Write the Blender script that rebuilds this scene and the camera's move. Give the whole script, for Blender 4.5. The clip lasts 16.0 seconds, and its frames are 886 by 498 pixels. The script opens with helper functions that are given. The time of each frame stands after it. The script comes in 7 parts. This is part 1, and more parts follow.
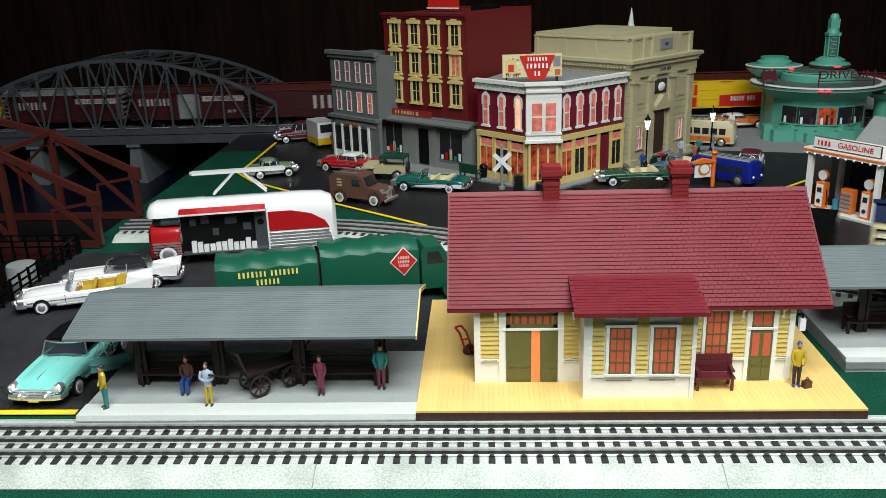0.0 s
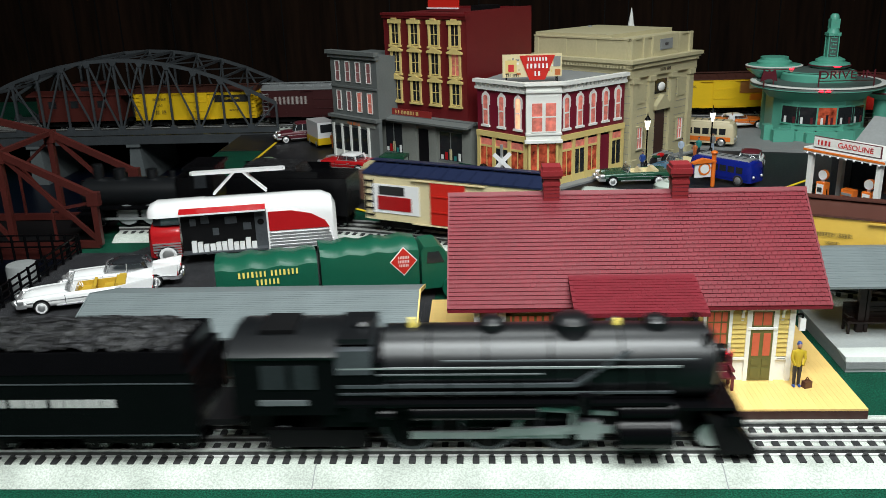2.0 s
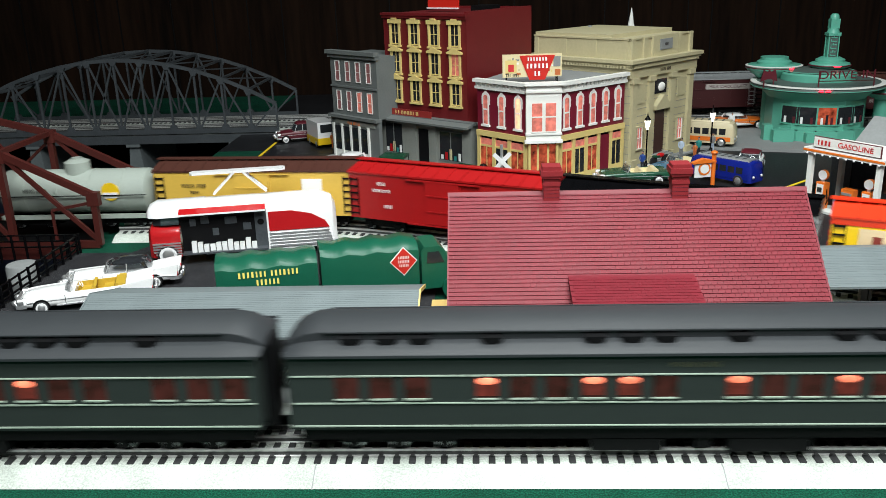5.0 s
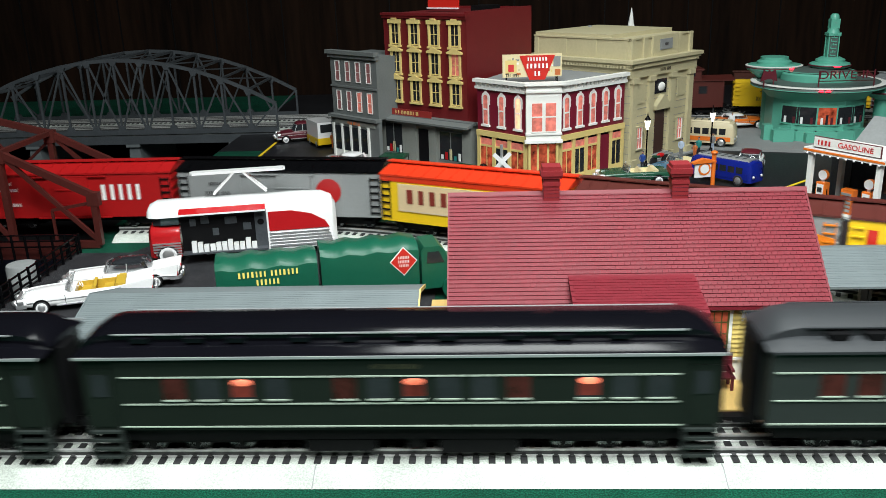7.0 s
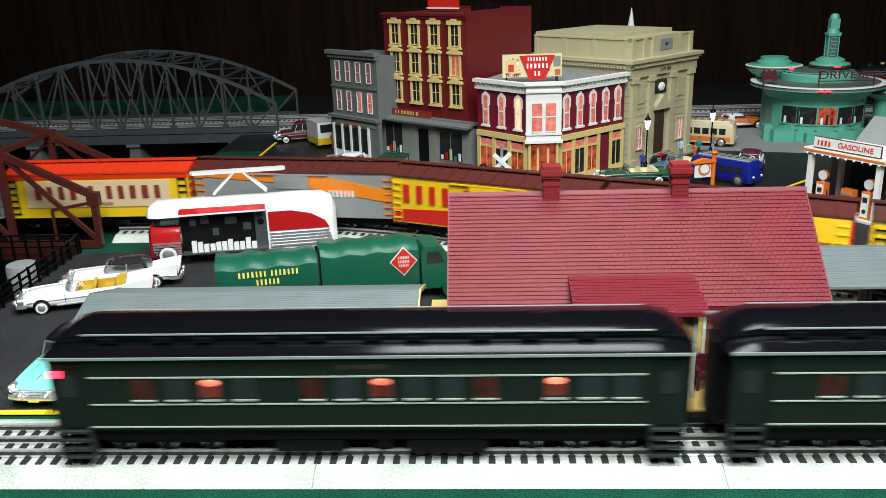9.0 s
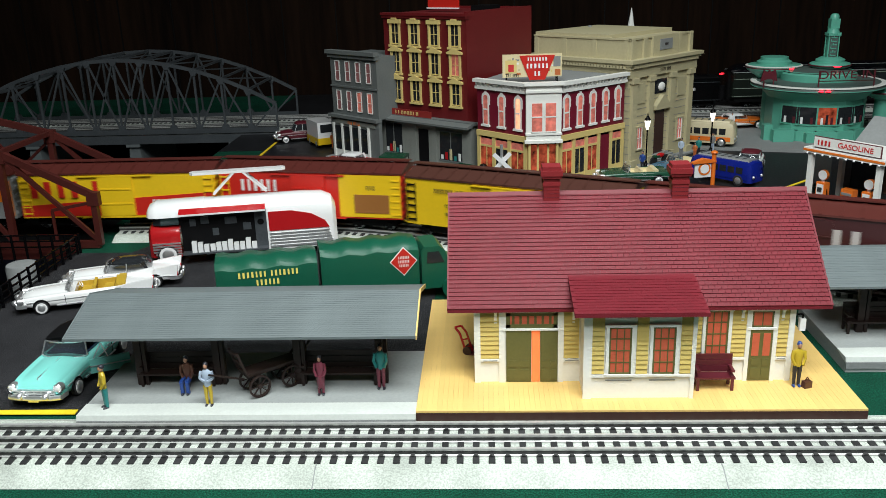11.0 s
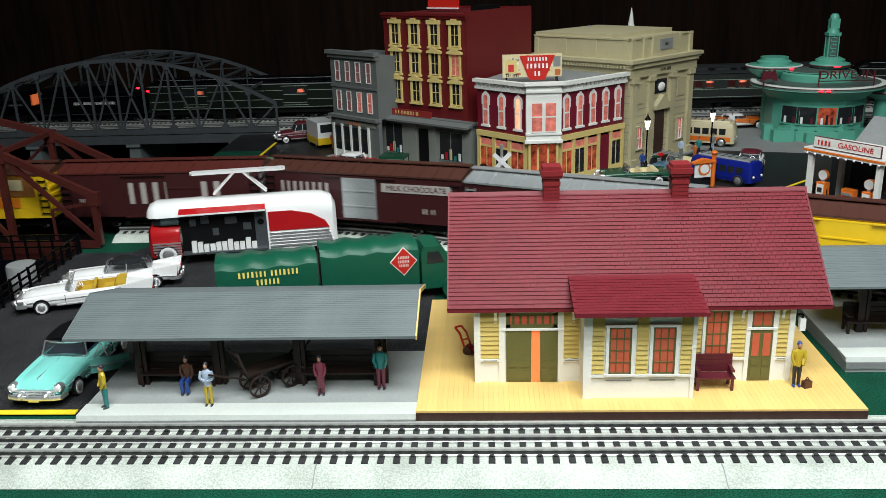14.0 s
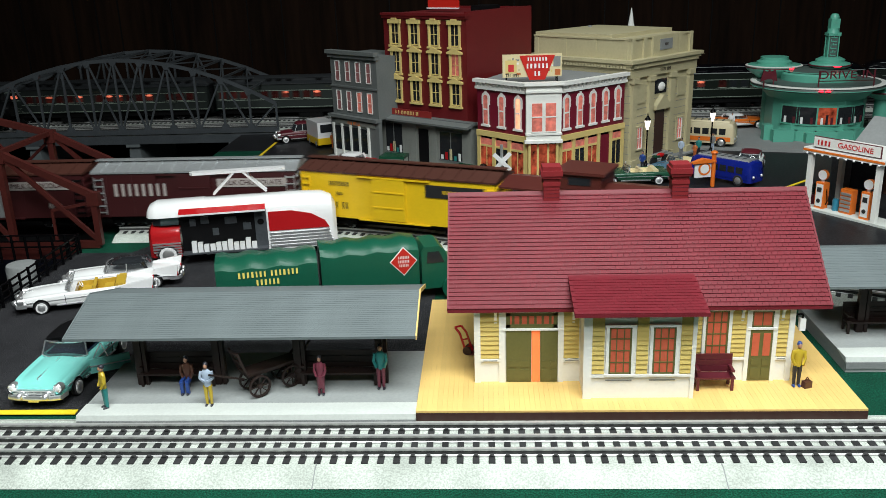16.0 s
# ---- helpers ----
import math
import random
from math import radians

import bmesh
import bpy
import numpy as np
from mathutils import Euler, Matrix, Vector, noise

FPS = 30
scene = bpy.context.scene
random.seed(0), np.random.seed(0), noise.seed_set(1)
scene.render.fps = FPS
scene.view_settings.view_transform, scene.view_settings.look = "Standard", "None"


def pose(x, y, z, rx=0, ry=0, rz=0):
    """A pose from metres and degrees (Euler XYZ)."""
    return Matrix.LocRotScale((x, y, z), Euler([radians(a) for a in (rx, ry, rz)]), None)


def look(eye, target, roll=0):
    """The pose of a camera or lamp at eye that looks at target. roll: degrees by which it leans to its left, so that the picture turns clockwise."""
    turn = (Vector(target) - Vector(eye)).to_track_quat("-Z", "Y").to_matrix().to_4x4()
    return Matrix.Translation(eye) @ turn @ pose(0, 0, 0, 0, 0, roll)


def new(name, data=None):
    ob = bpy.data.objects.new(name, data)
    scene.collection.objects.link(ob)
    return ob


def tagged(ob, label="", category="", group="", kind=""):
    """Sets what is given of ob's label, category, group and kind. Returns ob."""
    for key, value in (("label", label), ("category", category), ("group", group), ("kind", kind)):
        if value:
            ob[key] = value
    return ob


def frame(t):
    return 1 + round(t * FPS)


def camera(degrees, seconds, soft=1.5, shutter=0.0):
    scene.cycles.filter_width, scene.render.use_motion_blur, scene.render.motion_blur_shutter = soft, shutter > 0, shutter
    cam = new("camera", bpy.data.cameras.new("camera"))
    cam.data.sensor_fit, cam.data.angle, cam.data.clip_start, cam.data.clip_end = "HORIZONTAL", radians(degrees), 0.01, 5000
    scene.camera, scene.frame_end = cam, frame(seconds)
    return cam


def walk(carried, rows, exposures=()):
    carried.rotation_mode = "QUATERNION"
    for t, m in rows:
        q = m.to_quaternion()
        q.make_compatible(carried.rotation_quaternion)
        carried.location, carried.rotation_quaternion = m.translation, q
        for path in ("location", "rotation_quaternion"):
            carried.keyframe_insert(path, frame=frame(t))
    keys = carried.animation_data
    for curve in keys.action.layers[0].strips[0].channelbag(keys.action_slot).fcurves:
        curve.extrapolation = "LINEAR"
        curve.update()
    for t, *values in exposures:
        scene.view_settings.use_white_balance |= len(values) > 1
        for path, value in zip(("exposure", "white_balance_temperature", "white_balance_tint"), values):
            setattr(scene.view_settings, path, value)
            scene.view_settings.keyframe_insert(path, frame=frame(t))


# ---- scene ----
# All lengths below are in millimetres of the model; part() and P() turn them into metres.
cam = camera(54.77, 16.0, soft=0.85, shutter=0.5)
EYE = (0.0, -0.49625, 0.30607)
YAW, PITCH = radians(-3.028), radians(18.338)
AIM = (EYE[0] + math.sin(YAW) * math.cos(PITCH), EYE[1] + math.cos(YAW) * math.cos(PITCH), EYE[2] - math.sin(PITCH))
walk(cam, [(0, look(EYE, AIM, -1.793)), (16, look(EYE, AIM, -1.793))],
     exposures=[(0, 0.0), (1.2, 0.0), (2.6, 0.25), (4.0, 0.45), (9.0, 0.45), (10.2, 0.0), (16, 0.0)])

# ---- room light ----
world = bpy.data.worlds.new("world")
world.use_nodes = True
scene.world = world
world.node_tree.nodes["Background"].inputs[0].default_value = (0.9, 0.95, 1.0, 1)
world.node_tree.nodes["Background"].inputs[1].default_value = 0.004
# Overhead lamps out of view; the third is added as frontal fill.
LAMPS = [(0.18, -0.42, 1.25, 1.0, 0.4, 28.0), (0.10, 0.40, 1.25, 0.6, 0.3, 5.2), (0.1, -1.02, 1.25, 1.0, 0.4, 18.0)]
for lx, ly, lz, sx, sy, power in LAMPS:
    la = bpy.data.lights.new("ceiling_light", "AREA")
    la.shape, la.size, la.size_y, la.energy, la.color = "RECTANGLE", sx, sy, power, (0.94, 1.0, 0.99)
    new("ceiling_light_lamp", la).matrix_world = pose(lx, ly, lz - 0.012)


# ---- materials ----
def material(name, color, rough=0.5, metal=0.0, vary=0.12, grain=400, bump=0.0, bump_scale=None, glow=0.0, spread=0.0, coat=0.0, streak=None, island=0.0, spec=0.5):
    m = bpy.data.materials.new(name)
    m.use_nodes = True
    nt = m.node_tree
    b = nt.nodes["Principled BSDF"]
    b.inputs["Roughness"].default_value, b.inputs["Metallic"].default_value = rough, metal
    b.inputs["Coat Weight"].default_value = coat
    b.inputs["Specular IOR Level"].default_value = spec
    co = nt.nodes.new("ShaderNodeTexCoord")
    vec = co.outputs["Object"]
    if streak:
        mp = nt.nodes.new("ShaderNodeMapping")
        mp.inputs["Scale"].default_value = streak
        nt.links.new(vec, mp.inputs[0])
        vec = mp.outputs[0]
    big, fine = nt.nodes.new("ShaderNodeTexNoise"), nt.nodes.new("ShaderNodeTexNoise")
    for n, s in ((big, grain * 0.08), (fine, grain)):
        n.inputs["Scale"].default_value, n.inputs["Detail"].default_value = s, 4
        nt.links.new(vec, n.inputs["Vector"])
    add = nt.nodes.new("ShaderNodeMath")
    add.operation = "ADD"
    nt.links.new(big.outputs[0], add.inputs[0])
    nt.links.new(fine.outputs[0], add.inputs[1])
    ramp = nt.nodes.new("ShaderNodeMapRange")
    ramp.inputs["From Min"].default_value, ramp.inputs["From Max"].default_value = 0.6, 1.4
    ramp.inputs["To Min"].default_value, ramp.inputs["To Max"].default_value = 1 - vary, 1 + vary
    nt.links.new(add.outputs[0], ramp.inputs[0])
    out = ramp.outputs[0]
    if spread:
        info = nt.nodes.new("ShaderNodeObjectInfo")
        r2 = nt.nodes.new("ShaderNodeMapRange")
        r2.inputs["To Min"].default_value, r2.inputs["To Max"].default_value = 1 - spread, 1 + spread
        nt.links.new(info.outputs["Random"], r2.inputs[0])
        mu = nt.nodes.new("ShaderNodeMath")
        mu.operation = "MULTIPLY"
        nt.links.new(out, mu.inputs[0])
        nt.links.new(r2.outputs[0], mu.inputs[1])
        out = mu.outputs[0]
    if island:
        geo = nt.nodes.new("ShaderNodeNewGeometry")
        r4 = nt.nodes.new("ShaderNodeMapRange")
        r4.inputs["To Min"].default_value, r4.inputs["To Max"].default_value = 1 - island, 1 + island
        nt.links.new(geo.outputs["Random Per Island"], r4.inputs[0])
        mi2 = nt.nodes.new("ShaderNodeMath")
        mi2.operation = "MULTIPLY"
        nt.links.new(out, mi2.inputs[0])
        nt.links.new(r4.outputs[0], mi2.inputs[1])
        out = mi2.outputs[0]
    mix = nt.nodes.new("ShaderNodeVectorMath")
    mix.operation = "SCALE"
    mix.inputs[0].default_value = color
    nt.links.new(out, mix.inputs["Scale"])
    nt.links.new(mix.outputs[0], b.inputs["Base Color"])
    if bump:
        bn = nt.nodes.new("ShaderNodeBump")
        bn.inputs["Strength"].default_value, bn.inputs["Distance"].default_value = bump, 0.001
        tx = fine
        if bump_scale:
            tx = nt.nodes.new("ShaderNodeTexNoise")
            tx.inputs["Scale"].default_value, tx.inputs["Detail"].default_value = bump_scale, 3
            nt.links.new(vec, tx.inputs["Vector"])
        nt.links.new(tx.outputs[0], bn.inputs["Height"])
        nt.links.new(bn.outputs[0], b.inputs["Normal"])
    if glow:
        nt.links.new(mix.outputs[0], b.inputs["Emission Color"])
        b.inputs["Emission Strength"].default_value = glow
    return m


def clear_glass(name, tint=(0.9, 0.95, 0.95), alpha=0.35, rough=0.03):
    m = bpy.data.materials.new(name)
    m.use_nodes = True
    b = m.node_tree.nodes["Principled BSDF"]
    b.inputs["Base Color"].default_value = (*tint, 1)
    b.inputs["Roughness"].default_value = rough
    b.inputs["Alpha"].default_value = alpha
    return m


def speckled(name, dark, light, scale, rough=0.9, bump=0.6, low=0.45, high=0.6, spec=0.15):
    m = bpy.data.materials.new(name)
    m.use_nodes = True
    nt = m.node_tree
    b = nt.nodes["Principled BSDF"]
    b.inputs["Roughness"].default_value = rough
    b.inputs["Specular IOR Level"].default_value = spec
    co = nt.nodes.new("ShaderNodeTexCoord")
    n = nt.nodes.new("ShaderNodeTexNoise")
    n.inputs["Scale"].default_value, n.inputs["Detail"].default_value = scale, 5
    big = nt.nodes.new("ShaderNodeTexNoise")
    big.inputs["Scale"].default_value = scale * 0.03
    ra = nt.nodes.new("ShaderNodeMapRange")
    ra.inputs["From Min"].default_value, ra.inputs["From Max"].default_value = low, high
    mi = nt.nodes.new("ShaderNodeMix")
    mi.data_type = "RGBA"
    mi.inputs[6].default_value, mi.inputs[7].default_value = (*dark, 1), (*light, 1)
    sc = nt.nodes.new("ShaderNodeVectorMath")
    sc.operation = "SCALE"
    r3 = nt.nodes.new("ShaderNodeMapRange")
    r3.inputs["From Min"].default_value, r3.inputs["From Max"].default_value = 0.3, 0.7
    r3.inputs["To Min"].default_value, r3.inputs["To Max"].default_value = 0.8, 1.2
    bn = nt.nodes.new("ShaderNodeBump")
    bn.inputs["Strength"].default_value, bn.inputs["Distance"].default_value = bump, 0.001
    L = nt.links.new
    for t in (n, big):
        L(co.outputs["Object"], t.inputs["Vector"])
    L(n.outputs[0], ra.inputs[0]); L(ra.outputs[0], mi.inputs[0]); L(big.outputs[0], r3.inputs[0])
    L(mi.outputs[2], sc.inputs[0]); L(r3.outputs[0], sc.inputs["Scale"]); L(sc.outputs[0], b.inputs["Base Color"])
    L(n.outputs[0], bn.inputs["Height"]); L(bn.outputs[0], b.inputs["Normal"])
    return m


def wood_panel(name):
    m = material(name, (0.0105, 0.0048, 0.0025), 0.85, vary=0.9, grain=14, bump=0.2, streak=(5, 5, 0.5), spec=0.1)
    return m


GRASS = speckled("grass_mat", (0.0008, 0.026, 0.014), (0.004, 0.085, 0.048), 900, low=0.4, high=0.65)
ASPHALT = speckled("asphalt_sheet", (0.012, 0.012, 0.014), (0.075, 0.075, 0.08), 1100, 0.85, 0.5, 0.5, 0.68)
STREET = speckled("street_sheet", (0.008, 0.0085, 0.010), (0.022, 0.022, 0.025), 500, 0.45, 0.15)
BALLAST = speckled("roadbed_plastic", (0.37, 0.40, 0.36), (0.52, 0.56, 0.51), 800, 0.75, 0.7, 0.38, 0.6)
TIE = material("black_tie", (0.026, 0.026, 0.027), 0.55, spread=0.3, vary=0.3, grain=900, spec=0.3)
RAIL = material("steel_rail", (0.52, 0.52, 0.51), 0.40, 0.5, 0.15)
RAIL_DARK = material("blackened_rail", (0.07, 0.07, 0.07), 0.5, 0.5, 0.2)
CONCRETE = material("pale_concrete", (0.54, 0.57, 0.54), 0.8, vary=0.08, grain=500, bump=0.15)
CONCRETE_GREY = material("shaded_grey_platform_concrete", (0.30, 0.32, 0.315), 0.8, vary=0.10, grain=400, bump=0.1)
PAVING = material("grey_paving", (0.22, 0.23, 0.23), 0.8, vary=0.12, grain=300)
YELLOW_LINE = material("yellow_line_paint", (0.85, 0.62, 0.02), 0.6, vary=0.15)
OCHRE = material("ochre_plank_plastic", (0.74, 0.50, 0.17), 0.5, vary=0.05, spread=0.05)
BROWN_DARK = material("dark_brown_plastic", (0.045, 0.018, 0.014), 0.5)
BROWN_BENCH = material("brown_stained_plastic", (0.020, 0.011, 0.009), 0.5, spec=0.3)
MAROON = material("maroon_plastic", (0.10, 0.012, 0.02), 0.4)
ROOF_RED = material("red_shingle_plastic", (0.150, 0.012, 0.020), 0.5, vary=0.14, spread=0.07, grain=300, spec=0.35)
ROOF_RED_ALL = material("red_shingle_plastic_field", (0.150, 0.012, 0.020), 0.5, vary=0.14, island=0.07, grain=300, spec=0.35)
ROOF_GREY = material("grey_roof_plastic", (0.13, 0.155, 0.16), 0.6, vary=0.22, spread=0.05, grain=120, streak=(0.4, 3, 3))
BRICK_RED = material("red_brick_plastic", (0.22, 0.016, 0.02), 0.5)
CREAM_WHITE = material("white_plastic", (0.80, 0.80, 0.76), 0.45, vary=0.04)
CLAP = material("straw_clapboard", (0.62, 0.47, 0.14), 0.5, vary=0.05, spread=0.05)
OLIVE = material("olive_door_plastic", (0.12, 0.115, 0.035), 0.45)
ORANGE_PANE = material("lit_orange_pane", (0.50, 0.10, 0.05), 0.4, vary=0.12, glow=0.12)
ORANGE_GLOW = material("lit_orange_gap", (0.95, 0.20, 0.06), 0.4, vary=0.1, glow=0.45)
PINK_PANE = material("lit_pink_pane", (0.60, 0.17, 0.13), 0.3, vary=0.7, grain=110, glow=0.2)
WARM_GLOW = material("bulb_glow", (1.0, 0.42, 0.24), 0.4, vary=0.3, grain=200, glow=1.0)
LAMP_GLOW = material("coach_lamp_glow", (0.9, 0.20, 0.11), 0.4, vary=0.8, grain=160, glow=0.75)
LAMP_SHINE = material("coach_lamp_shine", (0.10, 0.016, 0.012), 0.3, vary=0.7, grain=200, glow=0.25)
COACH_PANE = material("dim_red_coach_pane", (0.035, 0.008, 0.007), 0.15, vary=0.9, grain=120, glow=0.25)
RED_GLOW = material("red_marker_glow", (1.0, 0.02, 0.04), 0.4, glow=5.0)
DARK_PANE = material("dark_window_pane", (0.02, 0.022, 0.025), 0.08, vary=0.3)
GREY_STONE = material("grey_plastic_wall", (0.13, 0.142, 0.14), 0.6)
GREY_SHOP = material("grey_shopfront", (0.21, 0.22, 0.20), 0.6)
WOOLRED = material("deep_red_brick_wall", (0.13, 0.006, 0.008), 0.55, vary=0.12, grain=700, bump=0.15)
TRACRED = material("crimson_brick_wall", (0.17, 0.006, 0.022), 0.5, vary=0.12, grain=700, bump=0.15)
BUFF = material("buff_window_trim", (0.68, 0.53, 0.20), 0.5, vary=0.05)
STONE = material("buff_limestone", (0.46, 0.41, 0.25), 0.65, vary=0.08, grain=250)
MINT = material("mint_plastic", (0.105, 0.39, 0.29), 0.4, vary=0.06)
MINT_ROOF = material("grey_green_roof", (0.085, 0.115, 0.105), 0.5)
PIER_GREY = material("grey_pier_plastic", (0.10, 0.115, 0.12), 0.7, vary=0.15, grain=200)
DUSK_PANE = material("dim_pink_pane", (0.24, 0.10, 0.10), 0.3, vary=0.5, grain=110, glow=0.10)
STEEL_GREY = material("grey_bridge_paint", (0.075, 0.084, 0.093), 0.38, 0.3, 0.25)
RUST = material("rust_red_bridge_paint", (0.060, 0.009, 0.0065), 0.5, vary=0.2)
BLACK = material("satin_black_paint", (0.0025, 0.0025, 0.003), 0.24, vary=0.2, spec=0.14)
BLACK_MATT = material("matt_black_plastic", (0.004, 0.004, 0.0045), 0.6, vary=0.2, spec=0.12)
BOILER = material("satin_boiler_black", (0.006, 0.0068, 0.008), 0.34, 0.2, 0.2, spec=0.6)
COAL = speckled("coal_load", (0.004, 0.004, 0.004), (0.06, 0.06, 0.065), 420, 0.35, 1.0, 0.5, 0.65)
PULLMAN = material("pullman_green_paint", (0.0105, 0.0145, 0.0115), 0.3, vary=0.08, spec=0.2)
PULLMAN_DULL = material("faded_pullman_green", (0.022, 0.028, 0.026), 0.5, vary=0.08, spec=0.3)
COACH_ROOF = material("gloss_black_roof", (0.003, 0.003, 0.0045), 0.13, vary=0.1, spec=0.3)
DULL_ROOF = material("dull_grey_roof", (0.022, 0.025, 0.028), 0.55, vary=0.1)
PALE_TRIM = material("pale_green_trim_line", (0.30, 0.36, 0.30), 0.4)
DIM_GOLD = material("dulled_gold_lettering", (0.05, 0.05, 0.025), 0.5)
SILVER = material("silver_paint", (0.50, 0.52, 0.53), 0.35, 0.6, 0.12)
CHROME = material("chrome_plate", (0.90, 0.91, 0.92), 0.34, 0.9, 0.05)
WHITE = material("gloss_white_enamel", (0.82, 0.82, 0.82), 0.2, vary=0.02, coat=0.5)
RED = material("gloss_red_enamel", (0.45, 0.012, 0.015), 0.22, vary=0.05, coat=0.5)
TURQ = material("turquoise_enamel", (0.22, 0.66, 0.60), 0.18, vary=0.02, coat=0.6)
GREEN_TRUCK = material("truck_green_enamel", (0.006, 0.085, 0.048), 0.35, vary=0.06)
TYRE = material("tyre_rubber", (0.015, 0.015, 0.016), 0.7)
CAR_GLASS = clear_glass("car_glass", (0.05, 0.06, 0.07), 0.38)
TAN = material("tan_seat_vinyl", (0.50, 0.32, 0.03), 0.5)
GOLD = material("gold_lettering", (0.85, 0.68, 0.15), 0.4, vary=0.03)
WHITE_INK = material("white_lettering", (0.8, 0.8, 0.78), 0.5, vary=0.03)
BLACK_INK = material("black_lettering", (0.02, 0.02, 0.02), 0.5, vary=0.03)
RED_INK = material("red_lettering", (0.55, 0.03, 0.03), 0.5, vary=0.03)
WATER = material("painted_blue_water", (0.0008, 0.0022, 0.010), 0.35, vary=0.4, grain=30, bump=0.1)
BANK_GREEN = material("dark_bank_green", (0.002, 0.018, 0.010), 0.9, vary=0.3, grain=200, bump=0.3)
ORANGE = material("orange_enamel", (0.75, 0.17, 0.02), 0.35, vary=0.05)
PANEL = wood_panel("dark_wood_panelling")
FLOORM = material("dark_floor", (0.018, 0.015, 0.013), 0.6)
CEIL = material("ceiling_paint", (0.2, 0.2, 0.19), 0.8)


def paint(name, rgb, rough=0.4):
    return material(name, rgb, rough, vary=0.06)


# ---- mesh helpers ----
class B:
    """A bmesh in millimetres."""

    def __init__(self):
        self.bm = bmesh.new()

    def face(self, vs):
        return self.bm.faces.new(vs)

    def box(self, x0, x1, y0, y1, z0, z1):
        v = [self.bm.verts.new((x, y, z)) for z in (z0, z1) for x, y in ((x0, y0), (x1, y0), (x1, y1), (x0, y1))]
        for q in ((3, 2, 1, 0), (4, 5, 6, 7), (0, 1, 5, 4), (1, 2, 6, 5), (2, 3, 7, 6), (3, 0, 4, 7)):
            self.face([v[i] for i in q])
        return self

    def prism(self, pts, a, b, axis="y"):
        put = {"x": lambda t, u, w: (w, t, u), "y": lambda t, u, w: (t, w, u), "z": lambda t, u, w: (t, u, w)}[axis]
        lo = [self.bm.verts.new(put(t, u, a)) for t, u in pts]
        hi = [self.bm.verts.new(put(t, u, b)) for t, u in pts]
        n = len(pts)
        self.face(lo[::-1])
        self.face(hi)
        for i in range(n):
            self.face((lo[i], lo[(i + 1) % n], hi[(i + 1) % n], hi[i]))
        return self

    def loft(self, rings, close=True):
        vs = [[self.bm.verts.new(p) for p in r] for r in rings]
        n = len(rings[0])
        for a, b in zip(vs, vs[1:]):
            for i in range(n):
                self.face((a[i], a[(i + 1) % n], b[(i + 1) % n], b[i]))
        if close:
            self.face(vs[0][::-1])
            self.face(vs[-1])
        return self

    def cyl(self, x, y, z, r, h, axis="z", seg=16, r2=None):
        r2 = r if r2 is None else r2
        put = {"x": lambda a, b, w: (x + w, y + a, z + b), "y": lambda a, b, w: (x + a, y + w, z + b), "z": lambda a, b, w: (x + a, y + b, z + w)}[axis]
        c = [(math.cos(2 * math.pi * i / seg), math.sin(2 * math.pi * i / seg)) for i in range(seg)]
        return self.loft([[put(r * a, r * b, 0) for a, b in c], [put(r2 * a, r2 * b, h) for a, b in c]])

    def lathe(self, prof, x=0, y=0, seg=32):
        c = [(math.cos(2 * math.pi * i / seg), math.sin(2 * math.pi * i / seg)) for i in range(seg)]
        return self.loft([[(x + r * a, y + r * b, z) for a, b in c] for r, z in prof])

    def bar(self, p, q, w=2, h=2):
        p, q = Vector(p), Vector(q)
        d = (q - p).normalized()
        up = Vector((0, 0, 1)) if abs(d.z) < 0.9 else Vector((1, 0, 0))
        s = d.cross(up).normalized() * w / 2
        u = s.cross(d).normalized() * h / 2
        return self.loft([[e + s * a + u * b for a, b in ((1, 1), (-1, 1), (-1, -1), (1, -1))] for e in (p, q)])

    def ball(self, x, y, z, rx, ry=None, rz=None, u=10, v=6):
        ry, rz = ry or rx, rz or rx
        rings = []
        for j in range(v + 1):
            t = -math.pi / 2 + math.pi * (j + 0.02) / (v + 0.04)
            rings.append([(x + rx * math.cos(t) * math.cos(2 * math.pi * i / u), y + ry * math.cos(t) * math.sin(2 * math.pi * i / u), z + rz * math.sin(t)) for i in range(u)])
        return self.loft(rings)


def mesh_of(name, b, mat, bevel=0.0, smooth=False):
    bm = b.bm
    if bevel:
        bmesh.ops.bevel(bm, geom=[e for e in bm.edges if e.is_manifold and e.calc_face_angle(0) > 0.5], offset=bevel, segments=2, profile=0.7, affect="EDGES", clamp_overlap=True)
    bmesh.ops.recalc_face_normals(bm, faces=bm.faces[:])
    bmesh.ops.scale(bm, vec=(0.001,) * 3, verts=bm.verts[:])
    me = bpy.data.meshes.new(name)
    bm.to_mesh(me)
    bm.free()
    me.materials.append(mat)
    if smooth:
        me.shade_smooth()
        me.set_sharp_from_angle(angle=radians(38))
    return me


def part(name, b, mat, parent=None, label="", bevel=0.0, smooth=False, at=None):
    ob = new(name, mesh_of(name, b, mat, bevel, smooth))
    if parent is not None:
        ob.parent = parent
    if at is not None:
        ob.matrix_basis = at
    if label:
        ob["label"] = label
    return ob


def piece(name, me, parent, at):
    ob = new(name, me)
    ob.parent = parent
    ob.matrix_basis = at
    return ob


def P(x, y, z=0, rz=0, rx=0, ry=0):
    return pose(x / 1000, y / 1000, z / 1000, rx, ry, rz)


def thing(name, label, category, at=None, group="", kind=""):
    ob = new(name)
    ob.empty_display_size = 0.01
    if at is not None:
        ob.matrix_basis = at
    return tagged(ob, label, category, group, kind)


def solid(name, b, mat, label, category, at=None, group="", kind="", bevel=0.0, smooth=False):
    return tagged(part(name, b, mat, None, "", bevel, smooth, at), label, category, group, kind)


